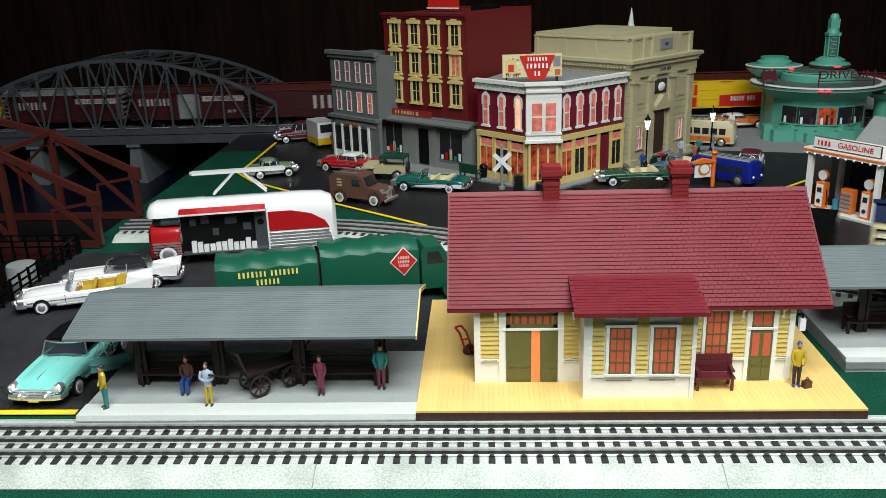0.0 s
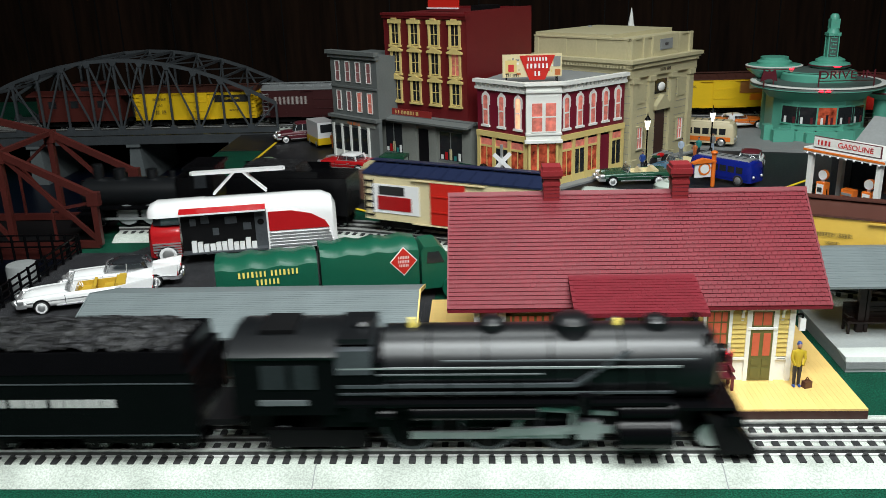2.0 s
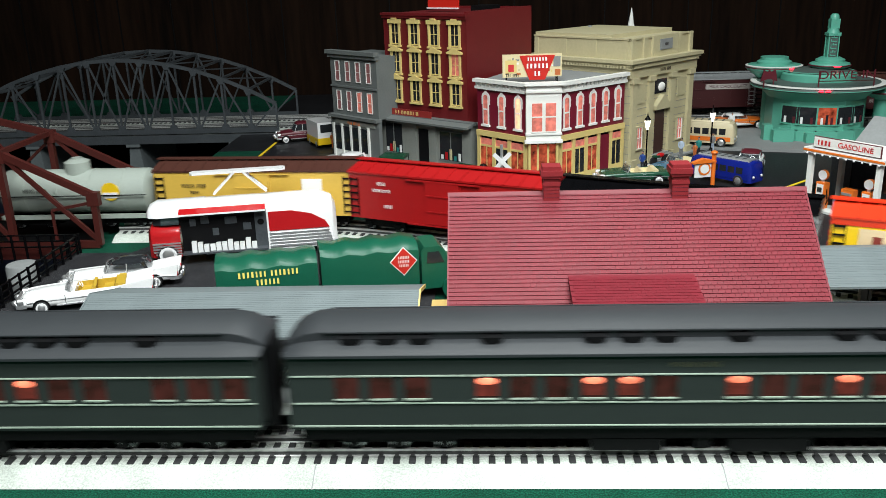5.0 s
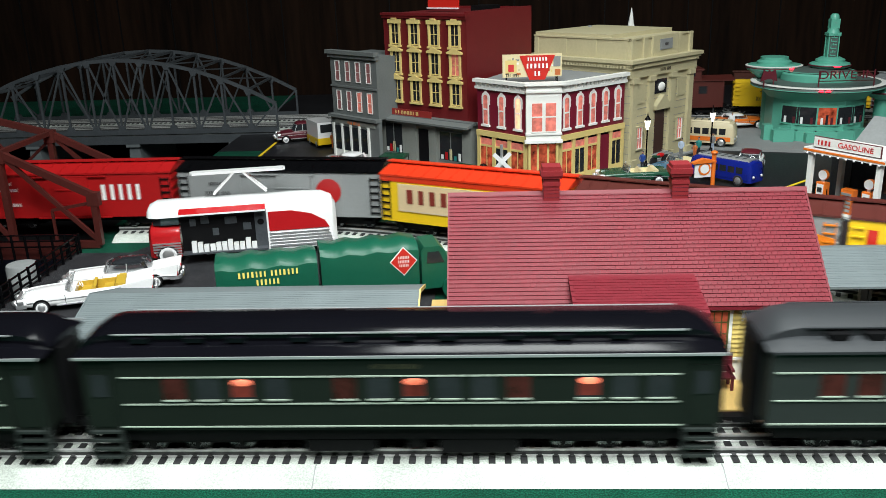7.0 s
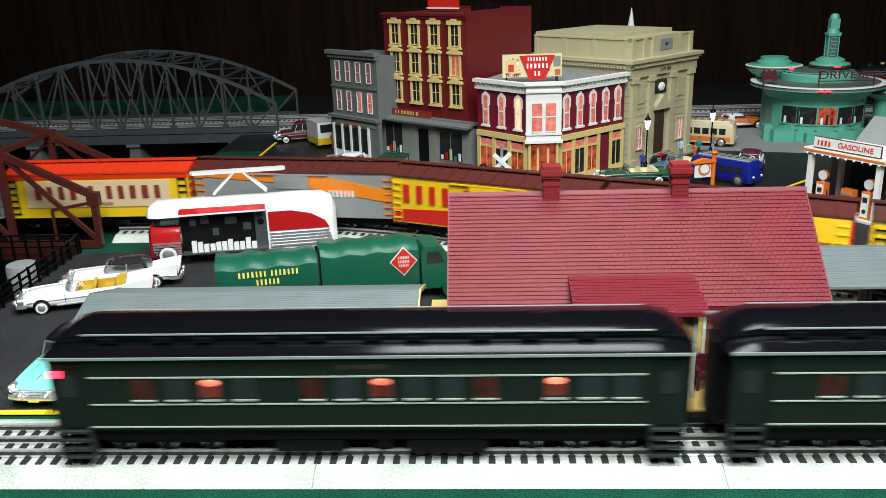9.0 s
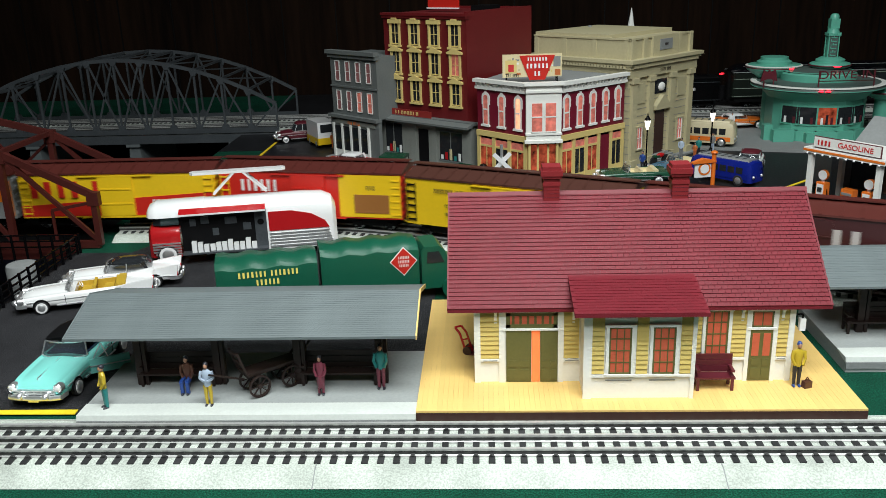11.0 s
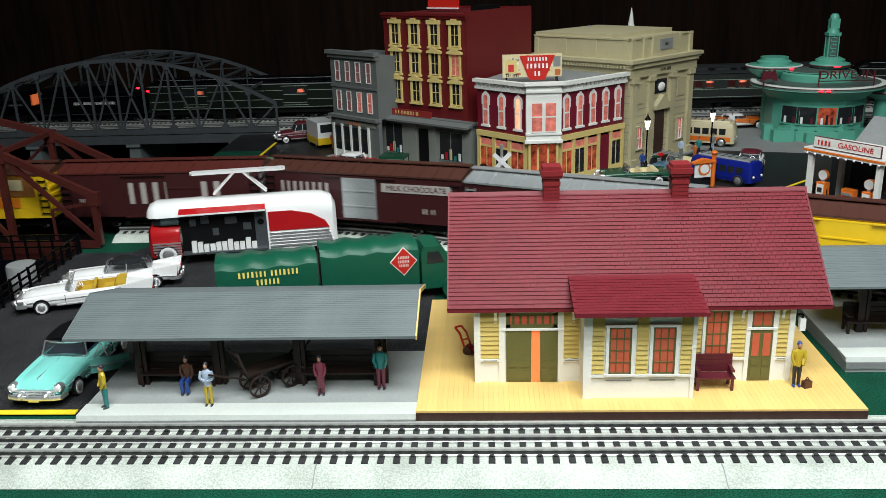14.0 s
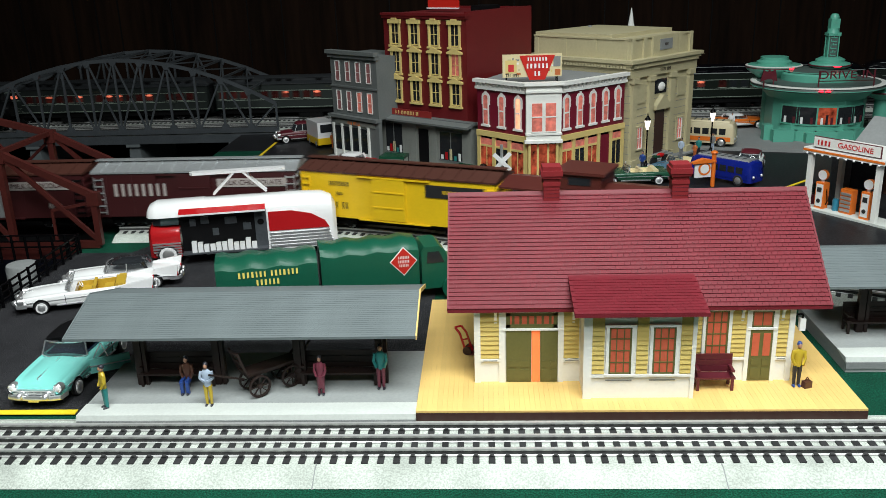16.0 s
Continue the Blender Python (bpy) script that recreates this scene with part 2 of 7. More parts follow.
def structure(name, b, mat, label, bevel=0.0):
    return tagged(part(name, b, mat, None, "", bevel), label, name.split("_")[0], "", "structure")


def lettering(text, size, mat, parent, at, name="lettering", wide=1.0):
    cu = bpy.data.curves.new("lettering", "FONT")
    cu.body, cu.size, cu.align_x, cu.align_y, cu.extrude = text, size / 1000, "CENTER", "CENTER", 0.0002
    tmp = bpy.data.objects.new("lettering", cu)
    scene.collection.objects.link(tmp)
    me = bpy.data.meshes.new_from_object(tmp.evaluated_get(bpy.context.evaluated_depsgraph_get()))
    bpy.data.objects.remove(tmp)
    me.transform(Matrix.Diagonal((wide, 1, 1, 1)))
    me.materials.clear()
    me.materials.append(mat)
    ob = new(name, me)
    ob.parent, ob.matrix_basis = parent, at
    return ob


def bars(words, h, mat, parent, at, name="lettering", wide=0.5):
    """Plain upright bars, one a letter, for words that are not spelled out; words: letters in each word."""
    b = B()
    x = 0
    rng = random.Random(len(words) * 7 + int(h * 10))
    for n in words:
        for _ in range(n):
            w = h * wide * rng.uniform(0.42, 0.60)
            b.box(x, x + w, 0, h, 0, 0.25)
            x += w + h * (0.16 + wide * 0.34)
        x += h * 0.5
    x -= h * (0.66 + wide * 0.34)
    for v in b.bm.verts:
        v.co.x -= x / 2
        v.co.y -= h / 2
    return part(name, b, mat, parent, "", at=at)


FRONT = dict(rx=90)


# ---- rail lines ----
def arc(cx, cy, r, a0, a1, n=24):
    return [(cx + r * math.cos(radians(a0 + (a1 - a0) * i / n)), cy + r * math.sin(radians(a0 + (a1 - a0) * i / n))) for i in range(n + 1)]


class Line:
    """A closed line of points, by length."""

    def __init__(self, pts):
        self.p = [Vector((*q, 0)) for q in pts]
        self.s = [0.0]
        for a, b in zip(self.p, self.p[1:] + self.p[:1]):
            self.s.append(self.s[-1] + (b - a).length)
        self.length = self.s[-1]

    def at(self, s):
        s %= self.length
        lo, hi = 0, len(self.p) - 1
        while lo < hi:
            mid = (lo + hi + 1) // 2
            if self.s[mid] <= s:
                lo = mid
            else:
                hi = mid - 1
        a, b = self.p[lo], self.p[(lo + 1) % len(self.p)]
        return a.lerp(b, (s - self.s[lo]) / max(self.s[lo + 1] - self.s[lo], 1e-6))

    def spot(self, s, half, z=0):
        a, b = self.at(s - half), self.at(s + half)
        m = (a + b) / 2
        return P(m.x, m.y, z, math.degrees(math.atan2(b.y - a.y, b.x - a.x)))


# passenger loop: along y = 0 to the right, back along y = 1300; starts at x = 0
LOOP_A = Line([(0, 0), (400, 0)] + arc(831, 650, 650, -90, 90) + [(0, 1300), (-700, 1300), (-1300, 1300)] + arc(-1700, 650, 650, 90, 270) + [(-1300, 0), (-700, 0)])
# freight loop: along the slanting line to the left, over the red bridge, back along y = 1215; starts at x = -45, y = 448
TH = 24.7
LOOP_B = Line([(-45, 448)] + arc(-311, -90, 600, 90 - TH, 90, 16) + [(-700, 510), (-1300, 510)] + arc(-1830, 862.5, 352.5, 270, 90)
              + [(-1300, 1215), (-500, 1215), (0, 1215)] + arc(520, 815, 400, 90, 0) + arc(620, 472, 300, 0, -114.7, 24) + [(349, 266.8)])


# ---- room and table ----
structure("floor", B().box(-2600, 2000, -2200, 1800, -900, -880), FLOORM, "dark floor of the train room")
structure("ceiling", B().box(-2600, 2000, -2200, 1800, 1290, 1310), CEIL, "plain painted ceiling of the train room")
for nm, x0, x1, y0, y1 in (("wall_north", -2600, 2000, 1780, 1800), ("wall_south", -2600, 2000, -2220, -2200), ("wall_west", -2620, -2600, -2220, 1800), ("wall_east", 2000, 2020, -2220, 1800)):
    structure(nm, B().box(x0, x1, y0, y1, -900, 1310), PANEL, "dark wood-panelled wall of the train room")
groove = B()
rng = random.Random(3)
x = -1500
while x < 1400:
    groove.box(x, x + 2.5, 1777.5, 1779.5, -100, 900)
    x += rng.choice((60, 90, 110, 140))
structure("trim_grooves", groove, BLACK_MATT, "dark grooves between wall panel boards")
for lx, ly, lz, sx, sy, power in LAMPS:
    t = thing("ceiling_light", "unseen white ceiling light added to light the room", "ceiling light", P(lx * 1000, ly * 1000, lz * 1000), "ceiling lights")
    part("housing", B().box(-sx * 500 - 15, sx * 500 + 15, -sy * 500 - 15, sy * 500 + 15, 0, 40), WHITE, t, bevel=3)

# table top: one sheet with a river valley cut into it
VX, VZ = -478, -95
tb = B()
tb.box(VX, 1750, -420, 1700, -60, 0)
tb.box(-2450, VX, -420, 150, -60, 0)
tb.box(-2450, VX, 1420, 1700, -60, 0)
tb.box(-2450, -1180, 150, 1420, -60, 0)
structure("ground", tb, GRASS, "green grass mat of the layout table")
structure("water", B().box(-1180, VX, 150, 1420, VZ - 20, VZ), WATER, "dark blue painted river bed")
structure("ground_bank", B().prism([(VX - 95, VZ), (VX + 0.5, -1), (VX + 0.5, VZ)], 610, 1410, "y"), BANK_GREEN, "green sloping river bank")
structure("wall_embankment", B().box(VX - 6, VX - 0.5, 150, 610, VZ, -2), BLACK_MATT, "black retaining wall of the river cut")
for nm, b, m, lb in (
    ("road_yard", B().prism([(-476, 50), (-50, 50), (-50, 405), (-250, 440), (-330, 452), (-395, 452), (-410, 425), (-476, 425)], 0.2, 1.6, "z"), ASPHALT, "speckled dark asphalt station yard"),
    ("road_town", B().prism([(-355, 764), (-209, 630), (-60, 505), (160, 405), (600, 200), (900, 200), (900, 930), (560, 930), (300, 1000), (-120, 940), (-376, 1180), (-396, 1180), (-395, 818)], 0.2, 1.2, "z"), STREET, "dark smooth town street"),
):
    structure(nm, b, m, lb)
for p0, p1, w in (((-73, 513), (-209, 627), 4.5), ((-209, 627), (-354, 760), 4.5), ((-353, 758), (-391, 817), 4.5), ((-391, 814), (-387, 1150), 4.5), ((395, 650), (462, 712), 4), ((-480, 51.5), (-303, 51.5), 6)):
    b = B().bar((*p0, 1.9), (*p1, 1.9), w, 0.8)
    structure("road_marking", b, YELLOW_LINE, "yellow painted road edge line")


# ---- tracks ----
def sweep(line, s0, s1, prof, step=20):
    b = B()
    n = max(2, int((s1 - s0) / step))
    rings = []
    for i in range(n + 1):
        s = s0 + (s1 - s0) * i / n
        a, c = line.at(s - 2), line.at(s + 2)
        t = (c - a).normalized()
        nrm = Vector((-t.y, t.x, 0))
        m = (a + c) / 2
        rings.append([m + nrm * q + Vector((0, 0, z)) for q, z in prof])
    b.loft(rings)
    return b


def track(line, s0, s1, label, detailed, seams=()):
    t = thing("railway_track", label, "railway track")
    part("roadbed", sweep(line, s0, s1, [(-44, 0.3), (-30.5, 6.4), (30.5, 6.4), (44, 0.3)]), BALLAST, t)
    for q in (-16.4, 0, 16.4):
        rail = part("rail", sweep(line, s0, s1, [(q - 1.1, 12.2), (q - 1.2, 11.4), (q - 0.9, 10.6), (q + 0.9, 10.6), (q + 1.2, 11.4), (q + 1.1, 12.2)]), RAIL, t, "bright rolled rail head", smooth=True)
        part("rail_web", sweep(line, s0, s1, [(q - 0.55, 10.7), (q - 0.55, 7.5), (q + 0.55, 7.5), (q + 0.55, 10.7)]), RAIL_DARK, rail)
        part("rail_foot", sweep(line, s0, s1, [(q - 1.6, 6.3), (q - 1.6, 7.4), (q - 0.5, 8.0), (q + 0.5, 8.0), (q + 1.6, 7.4), (q + 1.6, 6.3)]), RAIL, rail)
    def tie_block(b):
        b.prism([(-25.8, 5.6), (-25.4, 7.2), (-19, 7.6), (19, 7.6), (25.4, 7.2), (25.8, 5.6)], -2.15, 2.15, "x")
        return b
    k = math.ceil((s0 - 3) / 10.152)
    if detailed:
        me = mesh_of("tie", tie_block(B()), TIE)
        spike = mesh_of("spike", B().box(-1.2, 1.2, -3.4, 3.4, 8, 8.9), RAIL_DARK)
        while k * 10.152 + 4 < s1:
            o = piece("tie", me, t, line.spot(k * 10.152 - 8.2, 2))
            for q in (-16.4, 16.4):
                piece("spike", spike, o, P(0, q))
            k += 1
    else:
        verts, faces = [], []
        base = tie_block(B()).bm
        base.verts.index_update()
        co = [v.co.copy() for v in base.verts]
        fa = [[v.index for v in f.verts] for f in base.faces]
        while k * 10.152 + 4 < s1:
            m = line.spot(k * 10.152, 2)
            n0 = len(verts)
            verts += [m @ (c * 0.001) for c in co]
            faces += [[n0 + i for i in f] for f in fa]
            k += 1
        me = bpy.data.meshes.new("tie_row")
        me.from_pydata([tuple(v) for v in verts], [], faces)
        me.materials.append(TIE)
        o = new("tie_row", me)
        o.parent = t
        tagged(o, kind="stuff")
    for s in seams:
        part("seam", B().prism([(-44.3, 0.2), (-30.6, 6.7), (-20, 6.7), (-20, 5), (-44.3, -0.5)], -0.35, 0.35, "x"), PAVING, t, at=line.spot(s, 2))
    return t


track(LOOP_A, -640, 560, "three-rail track with black ties on pale roadbed", True, (-364, -110, 144.6, 398))
track(LOOP_A, 2700, 5300, "far three-rail passenger track on pale roadbed", False)
track(LOOP_B, -900, 415, "curved three-rail freight track on pale roadbed", False)
track(LOOP_B, 3650, 5560, "far three-rail freight track on pale roadbed", False)


# ---- railway vehicles ----
def wheel(b_parent, x, y, z, r, mat=BLACK, rim=SILVER):
    w = part("wheel", B().cyl(0, -2, 0, r, 4, "y", 20).cyl(0, 1.4 if y < 0 else -3.2, 0, r + 1.1, 1.8, "y", 20), mat, b_parent, smooth=True, at=P(x, y, z))
    part("rim", B().cyl(0, -2.5 if y < 0 else 2.1, 0, r * 0.8, 0.4, "y", 20), rim, w)
    return w


def truck(parent, x, spread, r, label="", axles=2):
    t = part("truck", B().box(-spread / 2 - 8, spread / 2 + 8, -17.5, -14.5, 20 - r * 0.3, 26).box(-spread / 2 - 8, spread / 2 + 8, 14.5, 17.5, 20 - r * 0.3, 26).box(-5, 5, -17, 17, 22, 28), BLACK_MATT, parent, label, bevel=0.8, at=P(x, 0))
    for i in range(axles):
        xx = -spread / 2 + spread * i / (axles - 1)
        for y in (-16.4, 16.4):
            wheel(t, xx, y * 0.86, 11.6 + r, r)
        for y in (-18, 18):
            part("journal_box", B().box(xx - 3.5, xx + 3.5, y - 1.5, y + 1.5, 15, 22), BLACK_MATT, t, bevel=0.6)
    return t


def coupler(parent, x):
    part("coupler", B().box(min(x, x * 1.055), max(x, x * 1.055), -3, 3, 22, 26), BLACK_MATT, parent, bevel=0.8)


def freight_base(t, L):
    part("underframe", B().box(-L / 2 + 2, L / 2 - 2, -8, 8, 24, 31).box(-L / 4, L / 4, -12, 12, 20, 25), BLACK_MATT, t)
    for s in (-1, 1):
        truck(t, s * (L / 2 - 38), 38, 8)
        coupler(t, s * L / 2)


def boxcar(L, body, roof, label, door=None, door_x=0, ends=None, top=91, ladder=None, walk_mat=None, rib=True):
    t = thing("boxcar", label, "freight car", group="freight train")
    freight_base(t, L)
    h = L / 2
    part("body", B().box(-h, h, -29, 29, 29, top - 9), body, t, bevel=0.6)
    for s in (-1, 1):
        e = B()
        for k in range(5):
            e.box(min(s * h, s * (h + 1.3)), max(s * h, s * (h + 1.3)), -27, 27, 34 + k * 10, 38 + k * 10)
        part("end_panel", e, ends or body, t, bevel=0.5)
    part("roof", B().prism([(-30.5, top - 9), (-30.5, top - 7), (0, top), (30.5, top - 7), (30.5, top - 9)], -h - 1.5, h + 1.5, "x"), roof, t)
    rung_mesh = mesh_of("rung", B().box(-5.5, 5.5, -0.8, 0.8, 0, 1.4), ladder or BLACK_MATT)
    rib_mesh = mesh_of("roof_rib", B().prism([(-30.8, top - 7.4), (-30.8, top - 6), (0, top + 1.1), (30.8, top - 6), (30.8, top - 7.4)], 0, 1.6, "x"), roof)
    k = -h + 14
    while k < h - 5:
        piece("roof_rib", rib_mesh, t, P(k, 0))
        k += 17
    part("running_board", B().box(-h - 4, h + 4, -5, 5, top + 1.3, top + 2.6), walk_mat or roof, t)
    for s in (-1, 1):
        if door:
            d = part("door", B().box(door_x - 21, door_x + 21, s * 30.5 - 1.2, s * 30.5 + 1.2, 31, top - 12), door, t, bevel=0.5)
            for z in (top - 12, 28.5):
                part("door_rail", B().box(-45, 45, s * 31 - 1, s * 31 + 1, z, z + 1.5), body, d)
            for z in (45, 63):
                part("door_rib", B().box(door_x - 19, door_x + 19, s * 32 - 0.5, s * 32 + 0.5, z, z + 1.5), door, d)
        for e in (-1, 1):
            lad = part("ladder", B().box(e * (h - 7) - 5.5, e * (h - 7) - 4.6, s * 29.6 - 0.5, s * 29.6 + 0.5, 32, 77).box(e * (h - 7) + 4.6, e * (h - 7) + 5.5, s * 29.6 - 0.5, s * 29.6 + 0.5, 32, 77), ladder or BLACK_MATT, t)
            for k in range(6):
                piece("rung", rung_mesh, lad, P(e * (h - 7), s * 30, 34 + k * 8))
        if rib:
            for k in range(8):
                xx = -h + 16 + k * (L - 32) / 7
                if not door or abs(xx - door_x) > 25:
                    part("side_rib", B().box(xx - 0.5, xx + 0.5, s * 29 - 0.5, s * 29 + 0.5, 30, top - 10), body, t)
    return t


def side(x, z, s, off=30.2):
    """A place on the side s (-1 or 1) of a car, for lettering that reads from outside; x runs to the reader's right."""
    return P(-s * x, s * off, z, 180 if s > 0 else 0, 90)


def panel(t, name, x0, x1, z0, z1, mat, label="", off=29.4, bevel=0.0):
    for s in (-1, 1):
        a, b = sorted((-s * x0, -s * x1))
        part(name, B().box(a, b, s * off - 0.5, s * off + 0.5, z0, z1), mat, t, label, bevel)


def words(t, spec):
    for s in (-1, 1):
        for w, h, m, x, z in spec:
            bars(w, h, m, t, side(x, z, s))


CREAM = paint("cream_car_paint", (0.70, 0.60, 0.36))
NAVY = paint("navy_roof_paint", (0.012, 0.018, 0.05), 0.35)
DOOR_RED = paint("scarlet_paint", (0.55, 0.02, 0.012))
CAR_YELLOW = paint("yellow_car_paint", (0.78, 0.50, 0.012))
CAR_GOLD = paint("gold_yellow_paint", (0.66, 0.42, 0.07))
ROOF_BROWN = paint("brown_roof_paint", (0.07, 0.025, 0.018))
SWIFT_RED = paint("red_car_paint", (0.36, 0.007, 0.008))
CAR_GREY = paint("grey_car_paint", (0.24, 0.25, 0.25))
LOL_RED = paint("orange_red_roof_paint", (0.62, 0.035, 0.008))
CAR_ORANGE = paint("orange_car_paint", (0.72, 0.20, 0.012))
CHOC = paint("chocolate_car_paint", (0.045, 0.009, 0.010))
CHOC_ROOF = paint("maroon_roof_paint", (0.085, 0.018, 0.014))
TANK_GREY = paint("pale_grey_tank_paint", (0.34, 0.38, 0.34))

CARS = []


def add(t, front, rear):
    CARS.append((t, (front + rear) / 2, (front - rear) / 2))


# freight engine and tender
e = thing("freight_locomotive", "black model steam locomotive on the freight line", "locomotive", group="freight train")
part("boiler", B().cyl(-45, 0, 52, 19, 122, "x", 24).cyl(77, 0, 52, 15, 4, "x", 24), BOILER, e, smooth=True)
part("firebox", B().box(-62, -40, -22, 22, 30, 74), BLACK, e, bevel=3)
cabp = part("cab", B().box(-88, -58, -27, 27, 36, 84).box(-92, -54, -30, 30, 84, 88), BLACK, e, bevel=1.2)
part("window", B().box(-80, -66, -27.6, 27.6, 62, 78), DARK_PANE, cabp)
part("frame", B().box(-85, 84, -11, 11, 22, 32), BLACK_MATT, e)
part("running_board", B().box(-58, 82, -28, 28, 37, 39.5), BLACK, e)
for xx, r, hh in ((62, 6.5, 22), (35, 8, 16), (-5, 7.5, 15), (-30, 4, 12)):
    part("dome" if hh < 20 else "stack", B().cyl(xx, 0, 66, r, hh, "z", 16, r * 0.9), BOILER, e, smooth=True)
part("headlight", B().cyl(78, 0, 63, 5, 7, "x", 14), BLACK, e)
part("pilot", B().prism([(84, 14), (98, 14), (88, 30), (84, 30)], -22, 22, "y"), BLACK_MATT, e)
for s in (-1, 1):
    part("cylinder", B().cyl(52, s * 25, 27, 9, 26, "x", 14), BLACK, e, smooth=True)
for y in (-15, 15):
    for xx in (-35, -5, 25):
        wheel(e, xx, y, 28, 16)
    for xx in (-70, 60, 80):
        wheel(e, xx, y, 20, 8)
part("side_rod", B().box(-38, 62, -19.5, -18, 22, 25).box(-38, 62, 18, 19.5, 22, 25), SILVER, e)
add(e, 3, -180)
e = thing("locomotive_tender", "black model tender heaped with coal", "tender", group="freight train")
part("tank", B().box(-75, 75, -28, 28, 29, 74), BLACK, e, bevel=2)
part("coal", B().prism([(-20, 70), (60, 70), (52, 88), (-10, 86)], -20, 20, "y"), COAL, e, bevel=3)
part("collar", B().box(-40, 70, -27, -25, 74, 82).box(-40, 70, 25, 27, 74, 82), BLACK, e)
words(e, [((3, 4, 7), 7, WHITE_INK, 0, 52)])
for xx in (-42, 42):
    truck(e, xx, 40, 8)
add(e, -192, -347)

t = boxcar(216, CREAM, NAVY, "cream boxcar with a red door and navy roof", DOOR_RED, 0, ladder=BLACK_MATT)
words(t, [((7,), 10, RED_INK, 66, 66), ((3, 6), 10, RED_INK, 66, 53), ((5, 3), 3, RED_INK, 80, 40)])
panel(t, "picture", -98, -36, 38, 72, WHITE, "printed picture of a red truck")
panel(t, "picture_truck", -90, -46, 42, 58, SWIFT_RED, "red truck shape", 30)
panel(t, "picture_sign", -88, -55, 60, 70, BLACK_INK, "", 30)
add(t, -374, -592)

t = thing("tank_car", "grey tank car with a central dome", "freight car", group="freight train")
freight_base(t, 190)
part("tank", B().cyl(-88, 0, 55, 27, 176, "x", 28).cyl(-94, 0, 55, 18, 6, "x", 28, 27).cyl(88, 0, 55, 27, 6, "x", 28, 18), TANK_GREY, t, smooth=True)
d = part("dome", B().cyl(0, 0, 76, 15, 16, "z", 24).cyl(0, 0, 92, 15, 3, "z", 24, 9), TANK_GREY, t, smooth=True)
part("hatch", B().cyl(0, 0, 95, 6, 2, "z", 16), TANK_GREY, d)
for xx in (-60, -20, 20, 60):
    part("strap", B().cyl(xx - 1, 0, 55, 27.6, 2, "x", 28), TANK_GREY, t, smooth=True)
for s in (-1, 1):
    part("handrail", B().bar((-92, s * 30, 56), (92, s * 30, 56), 1, 1), BLACK_MATT, t)
    part("sill", B().box(-92, 92, s * 24 - 2, s * 24 + 2, 26, 31), TANK_GREY, t)
    em = part("emblem", B().cyl(-s * 48, s * 27.6 - 0.4, 60, 11, 0.8, "y", 24), CAR_YELLOW, t, "yellow round emblem")
    part("emblem_field", B().box(-s * 48 - 9, -s * 48 + 9, s * 28.3 - 0.2, s * 28.3 + 0.2, 52, 59), WHITE, em)
    bars((5, 4), 5, BLACK_INK, t, side(-45, 62, s, 27.8))
add(t, -619, -816)

t = boxcar(243, CAR_GOLD, ROOF_BROWN, "golden-yellow reefer with a brown roof", CAR_GOLD, 0, rib=False)
words(t, [((7, 5), 4, BLACK_INK, -72, 66), ((6,), 3, BLACK_INK, -72, 58), ((4, 5), 3, BLACK_INK, 76, 48)])
panel(t, "emblem", 60, 84, 55, 74, WHITE, "pale round herald", 29.6, 0.4)
add(t, -822, -1065)
t = boxcar(243, SWIFT_RED, SWIFT_RED, "red reefer with large white lettering", SWIFT_RED, 0, rib=False)
words(t, [((5,), 19, WHITE_INK, 60, 60), ((5,), 4, WHITE_INK, -78, 72), ((12,), 3.5, WHITE_INK, -78, 64), ((5,), 4, WHITE_INK, -70, 46)])
add(t, -1070, -1313)
t = boxcar(248, CAR_GREY, BLACK, "grey ribbed boxcar with a red round emblem", CAR_GREY, -20)
for s in (-1, 1):
    part("emblem", B().cyl(-s * 62, s * 29.6 - 0.4, 60, 15, 0.8, "y", 24), SWIFT_RED, t, "red round emblem")
words(t, [((9,), 4, BLACK_INK, -75, 68), ((6, 4), 5, BLACK_INK, -75, 56), ((5,), 4, BLACK_INK, -75, 46)])
add(t, -1323, -1573)
t = boxcar(222, CAR_YELLOW, LOL_RED, "bright yellow reefer with a red roof", None, 0, rib=False, ends=LOL_RED)
panel(t, "band", -88, 88, 42, 74, paint("buff_band_paint", (0.66, 0.5, 0.3)), "buff printed band", 29.7)
panel(t, "band_top", -111, 111, 76, 82, LOL_RED, "", 29.2)
for s in (-1, 1):
    bars((4, 1, 5), 16, paint("brown_ink", (0.20, 0.03, 0.02)) if s < 0 else bpy.data.materials["brown_ink"], t, side(0, 60, s, 30.6), wide=0.9)
    bars((3, 7), 4, BLACK_INK, t, side(5, 46, s, 30.6))
add(t, -1583, -1807)
t = boxcar(246, CAR_GREY, CHOC_ROOF, "grey reefer with a wide orange stripe", CAR_GREY, 0, rib=False, ladder=CAR_ORANGE)
for s in (-1, 1):
    part("stripe", B().prism([(-s * -121, 76), (-s * -20, 70), (-s * 121, 48), (-s * 121, 62), (-s * 40, 78), (-s * -40, 82), (-s * -121, 82)], s * 29.4 - 0.5, s * 29.4 + 0.5, "y"), CAR_ORANGE, t, "orange stripe")
    bars((7,), 8, WHITE_INK, t, side(60, 58, s))
add(t, -1815, -2063)
t = boxcar(238, CAR_YELLOW, CHOC_ROOF, "yellow and orange-red reefer with brown roof", CAR_YELLOW, 0, rib=False, ladder=CAR_YELLOW)
